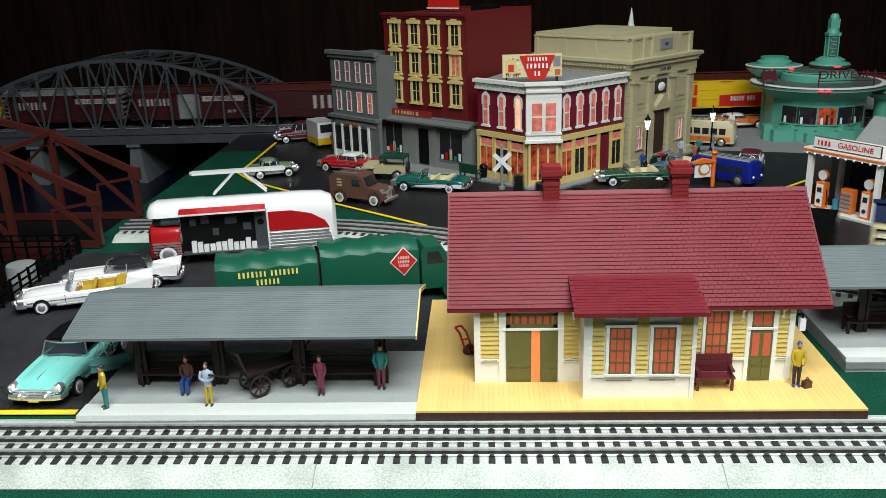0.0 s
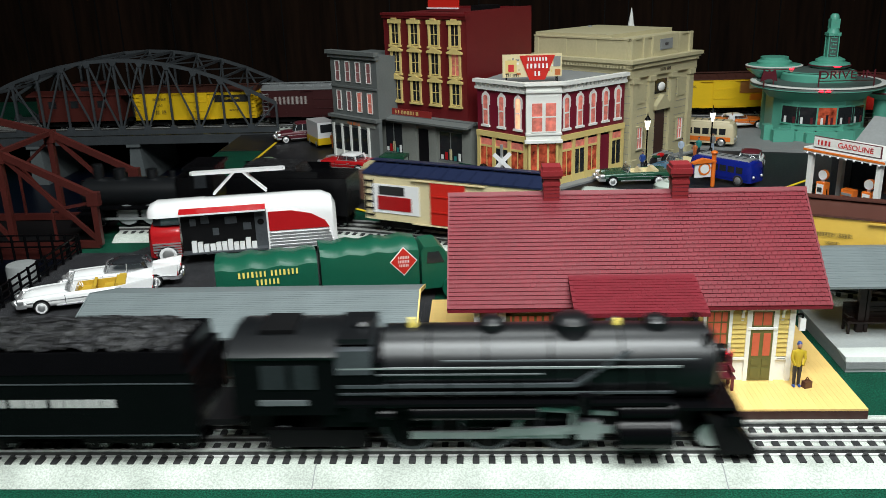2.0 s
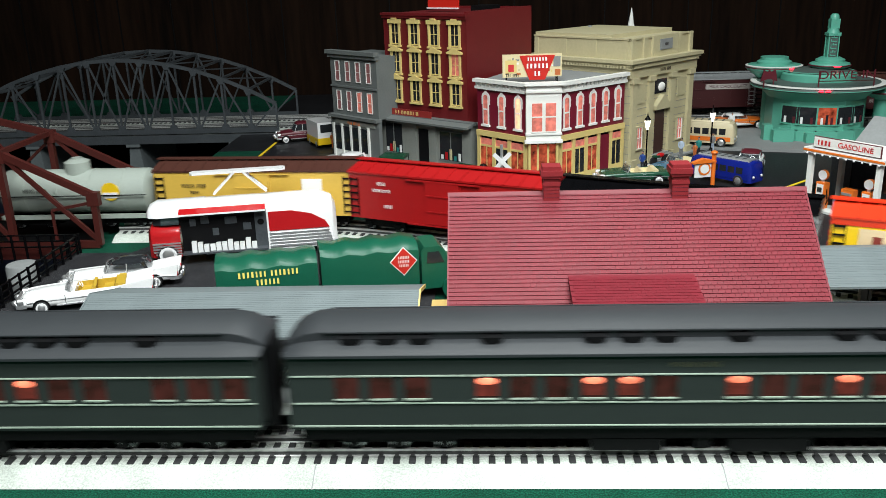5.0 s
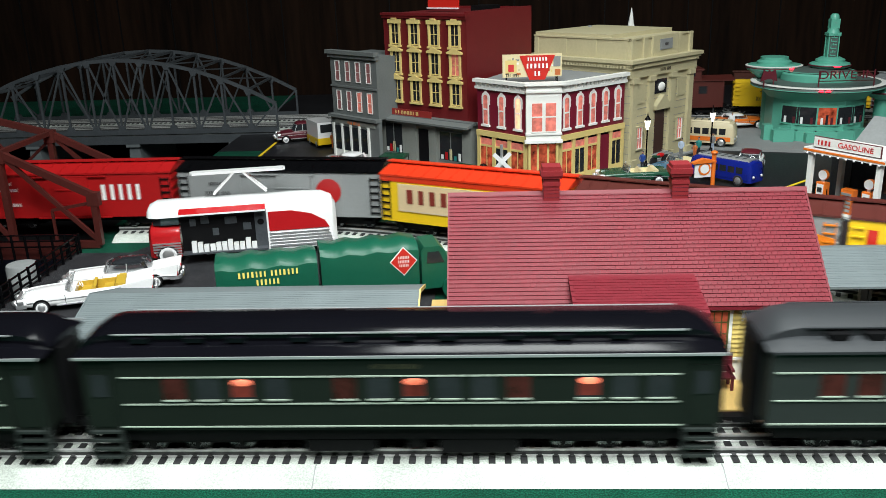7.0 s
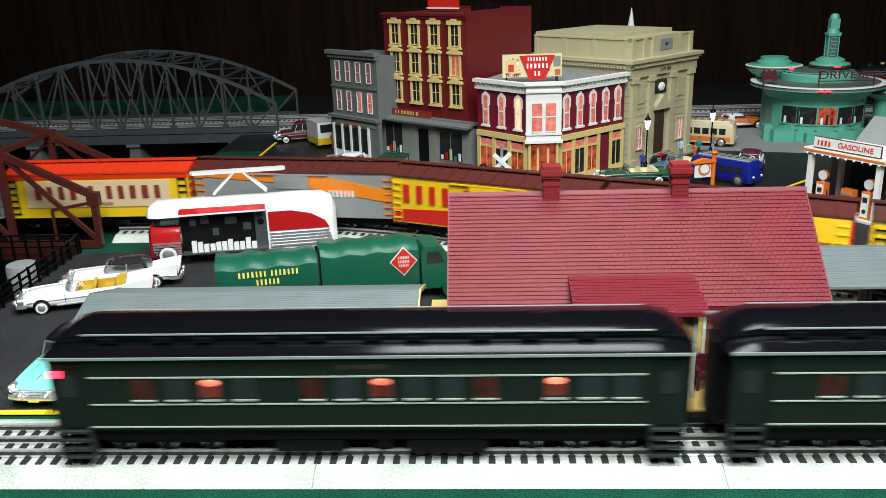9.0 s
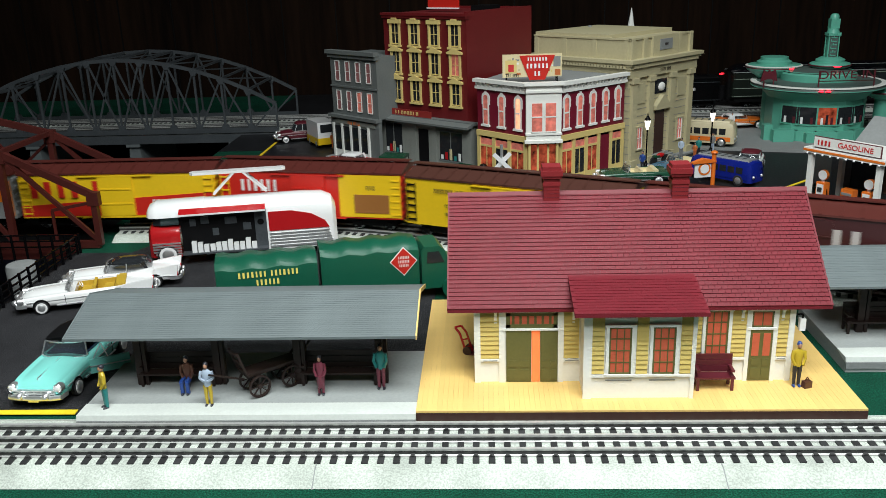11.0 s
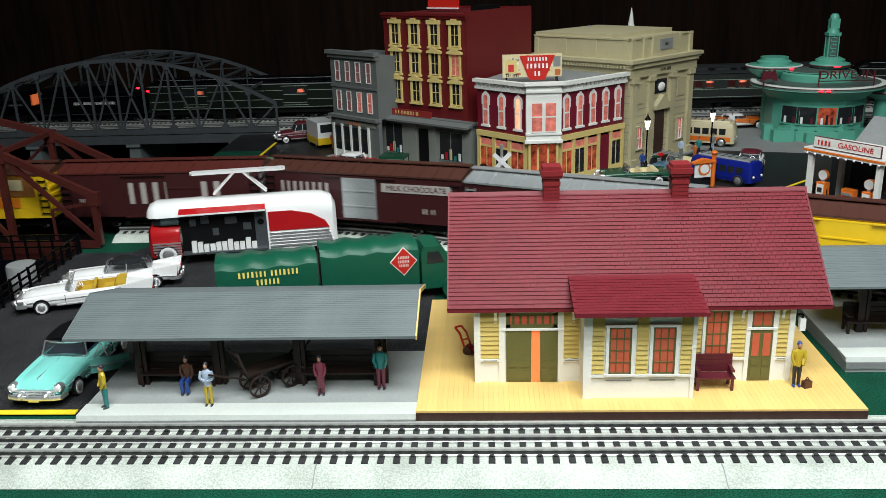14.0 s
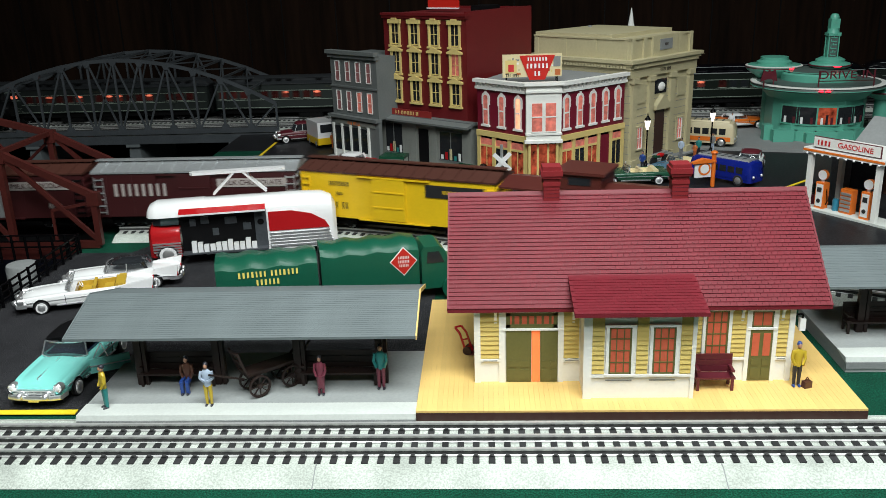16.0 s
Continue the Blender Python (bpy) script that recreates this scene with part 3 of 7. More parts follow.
for s in (-1, 1):
    part("field", B().prism([(-s * -119, 31), (-s * -119, 44), (-s * 119, 58), (-s * 119, 31)], s * 29.3 - 0.5, s * 29.3 + 0.5, "y"), DOOR_RED, t, "orange-red lower field")
    bars((4, 1), 20, DOOR_RED, t, side(-62, 64, s, 30.6), wide=0.8)
    bars((5, 3), 9, WHITE_INK, t, side(66, 46, s, 31))
add(t, -2070, -2310)
t = boxcar(226, DOOR_RED, CHOC_ROOF, "orange-red reefer with one yellow end", DOOR_RED, 0, rib=False, ladder=CAR_YELLOW)
panel(t, "field", 38, 112, 31, 81, CAR_YELLOW, "yellow field")
words(t, [((6,), 14, WHITE_INK, -62, 66), ((3, 4), 4, CAR_YELLOW, -62, 50), ((4,), 5, BLACK_INK, 76, 66)])
panel(t, "picture", 56, 98, 36, 58, paint("brown_picture", (0.3, 0.12, 0.03)), "brown printed picture", 30)
add(t, -2318, -2546)
t = boxcar(254, CAR_YELLOW, ROOF_BROWN, "yellow reefer with a brown scenic picture", CAR_YELLOW, 0, rib=False, ladder=BLACK_MATT)
words(t, [((8, 4), 5, BLACK_INK, -72, 70), ((5,), 4, BLACK_INK, -72, 54), ((5,), 4, BLACK_INK, -72, 44)])
panel(t, "picture", 30, 110, 56, 80, bpy.data.materials["brown_picture"], "brown printed picture", 29.6)
panel(t, "picture_sky", 48, 96, 64, 77, CREAM, "", 30.2)
panel(t, "picture_foot", 50, 90, 42, 54, CAR_ORANGE, "", 29.6)
add(t, -2560, -2816)
t = boxcar(244, CHOC, CHOC_ROOF, "dark chocolate boxcar with big pale lettering", CHOC, -30, ends=CAR_GREY)
words(t, [((8,), 26, paint("grey_ink", (0.42, 0.38, 0.36)), 18, 58), ((4,), 4, bpy.data.materials["grey_ink"], -95, 50)])
add(t, -2828, -3074)
GREY_INK = bpy.data.materials["grey_ink"]
t = boxcar(246, CHOC, ROOF_BROWN, "brown boxcar with a silver door", SILVER, 0)
words(t, [((8,), 14, GREY_INK, -70, 64), ((2, 2), 6, GREY_INK, 85, 44)])
panel(t, "sign", 28, 112, 64, 74, GREY_INK, "pale name board", 29.6)
for s in (-1, 1):
    lettering("MILK CHOCOLATE", 8.5, CHOC, t, side(70, 69, s, 30.4))
add(t, -3084, -3332)
t = boxcar(246, CHOC, SILVER, "brown boxcar with a silver roof and ends", CHOC, 0, ends=SILVER, ladder=SILVER)
words(t, [((8,), 15, GREY_INK, -66, 62)])
panel(t, "sign", 28, 112, 64, 74, GREY_INK, "pale name board", 29.6)
for s in (-1, 1):
    lettering("MILK CHOCOLATE", 8.5, CHOC, t, side(70, 69, s, 30.4))
add(t, -3342, -3590)
t = boxcar(244, CAR_YELLOW, ROOF_BROWN, "yellow insulated boxcar with a brown roof", CAR_YELLOW, 6, rib=False, ladder=CAR_YELLOW)
words(t, [((9,), 5, BLACK_INK, -70, 70), ((4,), 4, BLACK_INK, -70, 58), ((2, 2), 8, BLACK_INK, -70, 44), ((6, 5), 3, BLACK_INK, 80, 46)])
panel(t, "sign", 40, 112, 62, 76, BLACK_INK, "black printed board", 29.6)
words(t, [((8, 4), 4, CAR_YELLOW, 76, 69)])
add(t, -3602, -3848)
t = thing("caboose", "brown caboose at the tail of the train", "freight car", group="freight train")
freight_base(t, 200)
part("body", B().box(-85, 85, -28, 28, 29, 80), CHOC_ROOF, t, bevel=0.8)
part("roof", B().prism([(-31, 80), (-31, 82), (0, 88), (31, 82), (31, 80)], -105, 105, "x"), CHOC_ROOF, t)
cu = part("cupola", B().box(-5, 42, -24, 24, 84, 100).box(-9, 46, -27, 27, 100, 103), CHOC_ROOF, t, bevel=0.8)
part("window", B().box(6, 30, -24.5, 24.5, 89, 97), DARK_PANE, cu)
for xx in (-55, -10, 45):
    part("window", B().box(xx - 8, xx + 8, -28.5, 28.5, 56, 70), DARK_PANE, t)
add(t, -3858, -4062)

# passenger train
COACHES = []


def addp(t, front, rear):
    COACHES.append((t, (front + rear) / 2, (front - rear) / 2))


def coach(L, kind, body, roof, shiny):
    label = {"baggage": "dark green heavyweight baggage car with black roof", "combine": "dull green combine car with a baggage door", "diner": "dull green heavyweight diner with lit windows",
             "coach": "dark green heavyweight coach with lit windows", "observation": "dark green observation coach with an open platform"}[kind]
    t = thing("passenger_car", label, "passenger car", group="passenger train")
    h = L / 2
    vest = 0 if kind in ("baggage", "combine", "diner") else 24
    part("body", B().box(-h + vest, h - vest, -30, 30, 34, 83), body, t, bevel=0.8)
    if vest:
        for e in (-1, 1):
            v = part("vestibule", B().box(min(e * (h - vest), e * (h - 2)), max(e * (h - vest), e * (h - 2)), -28.5, 28.5, 33, 83), body, t, bevel=1)
            for s in (-1, 1):
                st = B()
                for k in range(4):
                    part("step", B().box(e * (h - 13) - 10, e * (h - 13) + 10, s * 28 - 3, s * 28 + 3, 14 + k * 6, 15.6 + k * 6), PULLMAN_DULL, v)
                for q in (-10.5, 9.5):
                    st.box(e * (h - 13) + q, e * (h - 13) + q + 1, s * 28 - 3, s * 28 + 3, 13, 36)
                part("step_frame", st, PULLMAN_DULL, v)
            part("door", B().box(e * (h - 13) - 7, e * (h - 13) + 7, -29, 29, 36, 76), PULLMAN, v, bevel=0.4)
            part("window", B().box(e * (h - 13) - 5, e * (h - 13) + 5, -29.4, 29.4, 57, 72), DARK_PANE, v)
    else:
        for e in (-1, 1):
            part("end_door", B().box(min(e * h, e * (h + 4)), max(e * h, e * (h + 4)), -12, 12, 26, 84), BLACK_MATT, t, bevel=1)
    for e in (-1, 1):
        part("diaphragm", B().box(min(e * (h - 3), e * (h + 5)), max(e * (h - 3), e * (h + 5)), -10, 10, 28, 82), BLACK_MATT, t, bevel=1.5)
    # clerestory roof with rounded ends
    def ring(x, k, zl):
        prof = [(-31.5, 83), (-31.5, 85), (-25, 88.6), (-19, 89.6), (-19, zl - 4), (-12, zl - 1), (0, zl), (12, zl - 1), (19, zl - 4), (19, 89.6), (25, 88.6), (31.5, 85), (31.5, 83)]
        return [(x, y * k[0], 83 + (z - 83) * k[1]) for y, z in prof]
    top = 99
    part("roof", B().loft([ring(-h - 2, (0.9, 0.25), top), ring(-h + 3, (0.96, 0.6), top), ring(-h + 11, (1, 0.88), top), ring(-h + 20, (1, 1), top), ring(h - 20, (1, 1), top), ring(h - 11, (1, 0.88), top), ring(h - 3, (0.96, 0.6), top), ring(h + 2, (0.9, 0.25), top)]), roof, t, smooth=True)
    for s in (-1, 1):
        part("eave_rail", B().box(-h, h, s * 31.8 - 0.6, s * 31.8 + 0.6, 83.4, 85), SILVER if shiny else DULL_ROOF, t)
        part("clerestory_rail", B().box(-h + 22, h - 22, s * 20 - 0.6, s * 20 + 0.6, 94.6, 95.4), SILVER if shiny else DULL_ROOF, t)
        k, i = -h + 40, 0
        while k < h - 36:
            if shiny:
                v = B().box(k - 6, k + 6, s * 21 - 2.2, s * 21 + 2.2, 90.5, 93.5)
            else:
                v = B().prism([(k - 7, 93), (k + 7, 93), (k + 3, 87.5), (k - 3, 87.5)], s * 22 - 3, s * 22 + 3, "y")
            part("roof_vent", v, COACH_ROOF if shiny else BLACK_MATT, t, bevel=0.4)
            k += (34, 26, 40, 30)[i % 4] if shiny else (22, 20, 44, 62)[i % 4]
            i += 1
        # window band, trims
        trim = B()
        segs = [(-h + vest + 3, h - vest - 3)]
        doors = {"baggage": (-0.255 * L, 0.262 * L), "combine": (0.36 * L,)}.get(kind, ())
        for dx in doors:
            nxt = []
            for a, c in segs:
                nxt += [(a, dx - 26), (dx + 26, c)] if a < dx < c else [(a, c)]
            segs = nxt
        for a, c in segs:
            for z in (70.2, 51.8):
                trim.box(a, c, s * 30.3 - 0.4, s * 30.3 + 0.4, z, z + 0.9)
        trim.box(-h + vest + 1, h - vest - 1, s * 30.3 - 0.4, s * 30.3 + 0.4, 36, 36.9)
        part("trim_line", trim, PALE_TRIM, t)
        bars((3, 4, 7), 3.2, DIM_GOLD, t, side(0, 77, s, 30.1))
        for dx in doors:
            d = part("baggage_door", B().box(dx - 25, dx + 25, s * 30.2 - 0.6, s * 30.2 + 0.6, 37, 80), body, t, bevel=0.3)
            part("threshold", B().box(dx - 26, dx + 26, s * 31 - 0.5, s * 31 + 0.5, 40, 41), PALE_TRIM, d)
            part("kick_rail", B().box(dx - 25, dx + 25, s * 31 - 0.5, s * 31 + 0.5, 45, 45.8), PALE_TRIM, d)
            part("lintel", B().box(dx - 27, dx + 27, s * 31 - 0.5, s * 31 + 0.5, 79, 80), PALE_TRIM, d)
            part("window", B().box(dx - 24, dx + 24, s * 30.9 - 0.2, s * 30.9 + 0.2, 63, 77), DARK_PANE, d)
            part("lit_window", B().box(dx - 18, dx - 7, s * 31.2 - 0.2, s * 31.2 + 0.2, 66, 73), LAMP_GLOW, d, "warm lamp glow behind louvred glass")
            part("window_sill", B().box(dx - 24, dx + 24, s * 31.2 - 0.5, s * 31.2 + 0.5, 61.6, 62.8), PALE_TRIM, d)
        if kind != "baggage":
            lo, hi = -h + vest + 26, h - vest - 4
            if kind == "combine":
                hi = 0.36 * L - 34
            n = int((hi - lo) / 21)
            lit = {2, 7, 12} if shiny else {3, 4, 7, 8, 11, 14}
            for i in range(n):
                xx = lo + (hi - lo) * (i + 0.5) / n
                if (i + (1 if shiny else 2)) % 7 == 5:
                    continue
                w = part("window", B().box(xx - 7.2, xx + 7.2, s * 30.1 - 0.3, s * 30.1 + 0.3, 55.6, 69.4), DARK_PANE if shiny and i % 5 else COACH_PANE, t)
                part("window_sill", B().box(xx - 7.4, xx + 7.4, s * 30.7 - 0.5, s * 30.7 + 0.5, 54.5, 55.5), PALE_TRIM, w)
                if i in lit:
                    part("lamp", B().ball(xx, s * 30.4, 66.8, 6.4, 0.5, 2.4, 16, 8), LAMP_GLOW, w, "warm glowing window lamp", smooth=True)
                    part("lamp_shine", B().box(xx - 6.6, xx + 6.6, s * 30.35 - 0.1, s * 30.35 + 0.1, 57, 69), LAMP_SHINE, w, "dim warm light on the pane")
    if kind == "observation":
        part("railing", B().box(-h - 4, -h - 2.5, -28, 28, 44, 46).box(-h - 4, -h - 2.5, -28, 28, 30, 32), BLACK_MATT, t)
        part("marker", B().box(-h + 3, -h + 10, -31, -29, 71, 75), RED_GLOW, t, "small red marker lamp")
    part("underbody", B().box(-h + 6, h - 6, -25, 25, 24, 34).box(-60, -15, -24, 24, 15, 23).box(25, 75, -24, 24, 14, 23).box(5, 15, -22, 22, 16, 23), BLACK_MATT, t)
    for e in (-1, 1):
        truck(t, e * (h - 66), 58, 8, axles=3)
        coupler(t, e * h)
    return t


# passenger engine: large steam locomotive with six coupled wheels a row of three
e = thing("passenger_locomotive", "black scale steam locomotive with polished rods", "locomotive", group="passenger train")
part("boiler", B().cyl(-58, 0, 66, 24.5, 148, "x", 32).cyl(90, 0, 66, 24.5, 54, "x", 32, 23.5).cyl(144, 0, 66, 23.5, 4, "x", 32, 19).cyl(148, 0, 66, 19, 3, "x", 32, 8), BOILER, e, smooth=True)
for xx in (-30, 5, 45, 88):
    part("boiler_band", B().cyl(xx, 0, 66, 25, 1.4, "x", 32), BLACK, e, smooth=True)
part("firebox", B().box(-96, -56, -27, 27, 34, 78), BLACK, e, bevel=5)
cabp = part("cab", B().box(-150, -86, -30, 30, 44, 84), BLACK, e, bevel=0.8)
part("cab_roof", B().prism([(-31, 82), (-31.5, 84), (-27, 87.5), (-15, 91.5), (0, 93), (15, 91.5), (27, 87.5), (31.5, 84), (31, 82)], -152, -85, "x"), BOILER, cabp, "arched satin cab roof", smooth=True)
part("cab_front", B().box(-86, -64, -27.5, 27.5, 70, 86), STEEL_GREY, e, "grey sheet cab front", bevel=2.5)
part("window", B().box(-132, -116, -30.6, 30.6, 62, 78), DARK_PANE, cabp)
part("window", B().box(-112, -98, -30.6, 30.6, 62, 78), DARK_PANE, cabp)
part("firelight", B().box(-151, -150.4, -20, 20, 50, 72), ORANGE_GLOW, cabp, "glowing firebox light in the cab")
part("roof_hatch", B().box(-135, -112, -14, 14, 92, 94.5), BLACK_MATT, cabp, bevel=0.6)
part("number_board", B().box(-134, -104, -31, 31, 51, 54.6), PIER_GREY, cabp, "plain grey number board")
part("roof_panel", B().box(-86, -64, -22, 22, 88, 91.5), BOILER, e, bevel=3)
part("footplate", B().box(-172, -148, -22, 22, 33, 37), BLACK_MATT, e, "black footplate towards the tender")
part("frame", B().box(-150, 150, -10, 10, 20, 42), BLACK_MATT, e)
for s in (-1, 1):
    part("running_board", B().box(-86, 118, s * 27 - 4.5, s * 27 + 4.5, 50, 52), BLACK, e)
    part("handrail", B().bar((-84, s * 27, 74), (122, s * 27, 74), 1.1, 1.1), SILVER, e)
    # Grey feed pipes and thin pipes below are lightened to draw highlight lines.
    part("feed_pipe", B().bar((-84, s * 26.5, 62), (60, s * 26.5, 62), 2.2, 2.2).bar((60, s * 26.5, 62), (92, s * 26, 84), 2.2, 2.2).bar((-84, s * 27, 57), (118, s * 27, 57), 1.4, 1.4), STEEL_GREY, e)
    for z, xa, xb in ((48.5, -140, 90), (70, -60, 40), (79, -20, 132)):
        part("pipe", B().bar((xa, s * 27.6, z), (xb, s * 27.6, z), 0.9, 0.9), PIER_GREY, e)
    for xx in (-52, -18, 24, 72, 104):
        part("pipe_drop", B().bar((xx, s * 27.4, 74), (xx + 3, s * 27.8, 50), 1.0, 1.0), BLACK, e)
    part("air_tank", B().cyl(-40, s * 26, 44, 5.5, 78, "x", 14), BLACK, e, smooth=True)
    part("cylinder", B().cyl(86, s * 26, 30, 11, 34, "x", 18).cyl(86, s * 26, 44, 6.5, 34, "x", 16), BLACK, e, smooth=True)
    part("cylinder_cover", B().cyl(120, s * 26, 30, 8, 1.4, "x", 18), STEEL_GREY, e)
    part("main_rod", B().bar((12, s * 23.5, 28), (84, s * 23.5, 30), 2.4, 5), SILVER, e)
    part("side_rod", B().bar((-42, s * 21.5, 25), (56, s * 21.5, 25), 2.2, 4.6), SILVER, e)
    part("valve_gear", B().bar((30, s * 25.5, 46), (84, s * 25.5, 42), 1.8, 3).bar((30, s * 25.5, 46), (22, s * 25.5, 28), 1.8, 2.6).bar((60, s * 25.5, 48), (58, s * 25.5, 30), 1.8, 2.6), SILVER, e)
    part("crosshead", B().box(62, 76, s * 25 - 3, s * 25 + 3, 25, 37), SILVER, e, bevel=0.6)
    part("injector", B().box(-78, -66, s * 29 - 3, s * 29 + 3, 40, 50).cyl(-60, s * 29, 44, 3.4, 9, "x", 10).cyl(66, s * 29, 45, 4.6, 12, "z", 12), BLACK, e, bevel=0.4)
for xx, r, hh, nm in ((112, 8, 8, "stack"), (60, 13, 9, "steam_dome"), (10, 9, 8, "sand_dome"), (-40, 2.6, 8, "safety_valve"), (-72, 6, 7, "turret"), (88, 2.4, 6, "bell")):
    part(nm, B().lathe([(r * 1.15, 86), (r, 90), (r, 88 + hh * 0.7), (r * 0.7, 88 + hh), (r * 0.2, 88.6 + hh)], xx, 0, 20), GOLD if nm in ("safety_valve", "bell") else BOILER, e, smooth=True)
part("headlight", B().cyl(148, 0, 70, 6, 9, "x", 16).cyl(157, 0, 70, 5, 0.6, "x", 16), BLACK, e, smooth=True)
part("headlight_lens", B().cyl(157.6, 0, 70, 3.2, 0.8, "x", 16), RED_GLOW, e, "glowing red front lamp")
part("smokebox_platform", B().box(118, 160, -27, 27, 44, 46), BLACK, e)
for s in (-1, 1):
    part("class_lamp", B().cyl(140, s * 17, 84, 2.4, 6, "z", 10), BLACK, e)
    part("stanchion", B().bar((154, s * 22, 46), (142, s * 22, 62), 1.2, 1.2), BLACK, e)
part("pilot", B().prism([(150, 13), (174, 13), (158, 34), (140, 42)], -26, 26, "y"), BLACK_MATT, e, bevel=1)
for k in range(7):
    part("pilot_bar", B().bar((175, -24 + k * 8, 13), (159, -20 + k * 6.7, 35), 1.4, 1.4), BLACK, e)
part("pilot_beam", B().box(152, 162, -29, 29, 34, 41), BLACK, e, bevel=0.6)
DRIVERS = []
for s in (-1, 1):
    for xx in (-42, 7, 56):
        w = part("driving_wheel", B().cyl(0, -2.5, 0, 19, 5, "y", 28), BLACK, e, smooth=True, at=P(xx, s * 15, 30.6))
        part("tyre", B().cyl(0, s * 2.6 - 0.3, 0, 18.5, 0.6, "y", 28), STEEL_GREY, w)
        hubs = B().cyl(0, s * 3 - 0.4, 0, 16, 0.8, "y", 28)
        part("disc", hubs, BLACK_MATT, w)
        sp = B()
        for k in range(10):
            a = k * math.pi / 5
            sp.bar((0, s * 3.6, 0), (15 * math.cos(a), s * 3.6, 15 * math.sin(a)), 1.4, 1.4)
        part("spoke_set", sp, BLACK, w)
        part("counterweight", B().box(-9, 9, s * 4 - 0.6, s * 4 + 0.6, 6, 14), BLACK, w, bevel=0.6)
        DRIVERS.append(w)
    for xx in (-124, -88, 112, 146):
        wheel(e, xx, s * 15, 21.6, 10)
for s in (-1, 1):
    part("trailing_frame", B().box(-134, -70, s * 22 - 2, s * 22 + 2, 18, 30), BLACK_MATT, e, bevel=1)
addp(e, -639, -945)
e = thing("locomotive_tender", "black tender with heaped coal and red rear lamps", "tender", group="passenger train")
part("tank", B().box(-104, 104, -30, 30, 28, 74), BLACK, e, bevel=1.6)
part("coal_bunker", B().prism([(-30.5, 73), (-27, 86), (27, 86), (30.5, 73)], -50, 100, "x"), BLACK, e, bevel=2.5)
cb = B()
rng = random.Random(5)
g0 = [[Vector((x, y, 87 + 7 * math.cos(y / 26 * 1.4) + rng.uniform(-2, 2) - (4 if x > 80 else 0))) for y in range(-26, 27, 4)] for x in range(-48, 99, 4)]
vs = [[cb.bm.verts.new(v) for v in r] for r in g0]
for a, c in zip(vs, vs[1:]):
    for i in range(len(a) - 1):
        cb.face((a[i], a[i + 1], c[i + 1], c[i]))
part("coal", cb, COAL, e, "heaped black coal load")
part("deck", B().box(-102, -50, -28, 28, 74, 76), BLACK_MATT, e)
part("hatch", B().box(-84, -66, -10, 10, 76, 79), BLACK, e, bevel=0.8)
for s in (-1, 1):
    bars((3, 4, 7), 5.6, WHITE_INK, e, side(10, 53, s), wide=1.05)
part("trim_line", B().box(-104, 104, -30.4, 30.4, 66, 66.8).box(-104, 104, -30.4, 30.4, 30, 30.8), STEEL_GREY, e)
for s in (-1, 1):
    part("marker_lamp", B().ball(-106, s * 26, 68 if s < 0 else 82, 2.2), RED_GLOW, e, "glowing red marker lamp", smooth=True)
    part("ladder", B().bar((-105.5, s * 20, 30), (-105.5, s * 20, 76), 1, 1).bar((-105.5, s * 12, 30), (-105.5, s * 12, 76), 1, 1), BLACK, e)
for xx in (-60, 60):
    truck(e, xx, 58, 9, axles=3)
coupler(e, -106)
addp(e, -968, -1174)
for kind, f0, r0, bd, rf, sh in (("baggage", -1198, -1609, PULLMAN, COACH_ROOF, True), ("combine", -1628, -2125, PULLMAN_DULL, DULL_ROOF, False), ("diner", -2139, -2634, PULLMAN_DULL, DULL_ROOF, False),
                                 ("coach", -2656, -3056, PULLMAN, COACH_ROOF, True), ("coach", -3074, -3458, PULLMAN, COACH_ROOF, True), ("observation", -3476, -3876, PULLMAN, COACH_ROOF, True)):
    addp(coach(f0 - r0 - 4, kind, bd, rf, sh), f0, r0)


# ---- station ----
st = thing("train_station", "cream and yellow model station with a red shingled roof", "station", P(0, 0, 0))
base = part("platform_base", B().box(-50, 256, 28, 236, 0.3, 12.6), BROWN_DARK, st, "dark brown skirting under ochre deck")
plank = mesh_of("plank", B().box(-1.77, 1.77, 0, 207.5, 0, 1.4), OCHRE)
for i in range(85):
    piece("plank", plank, base, P(-48.3 + i * 3.6, 28.3, 12.6))
walls = B().prism([(-9, 72), (217, 72), (217, 204), (-9, 204)], 14, 73, "z").box(67, 142, 46, 71.9, 14, 81)
wl = part("wall", walls, CREAM_WHITE, st)
for xx in (-8, 216):
    part("gable", B().prism([(72, 73), (204, 73), (138, 133)], xx - 1, xx + 1, "x"), CLAP, wl)


def clapboards(x0, x1, y, z0, z1, parent, n=None, step=3.6):
    w = x1 - x0
    me = mesh_of("clapboard", B().prism([(0, 0), (-1.1, 0.1), (-0.25, step - 0.1), (0, step - 0.1)], 0, w, "x"), CLAP)
    z = z0
    while z + step <= z1 + 0.1:
        piece("clapboard", me, parent, P(x0, y, z))
        z += step


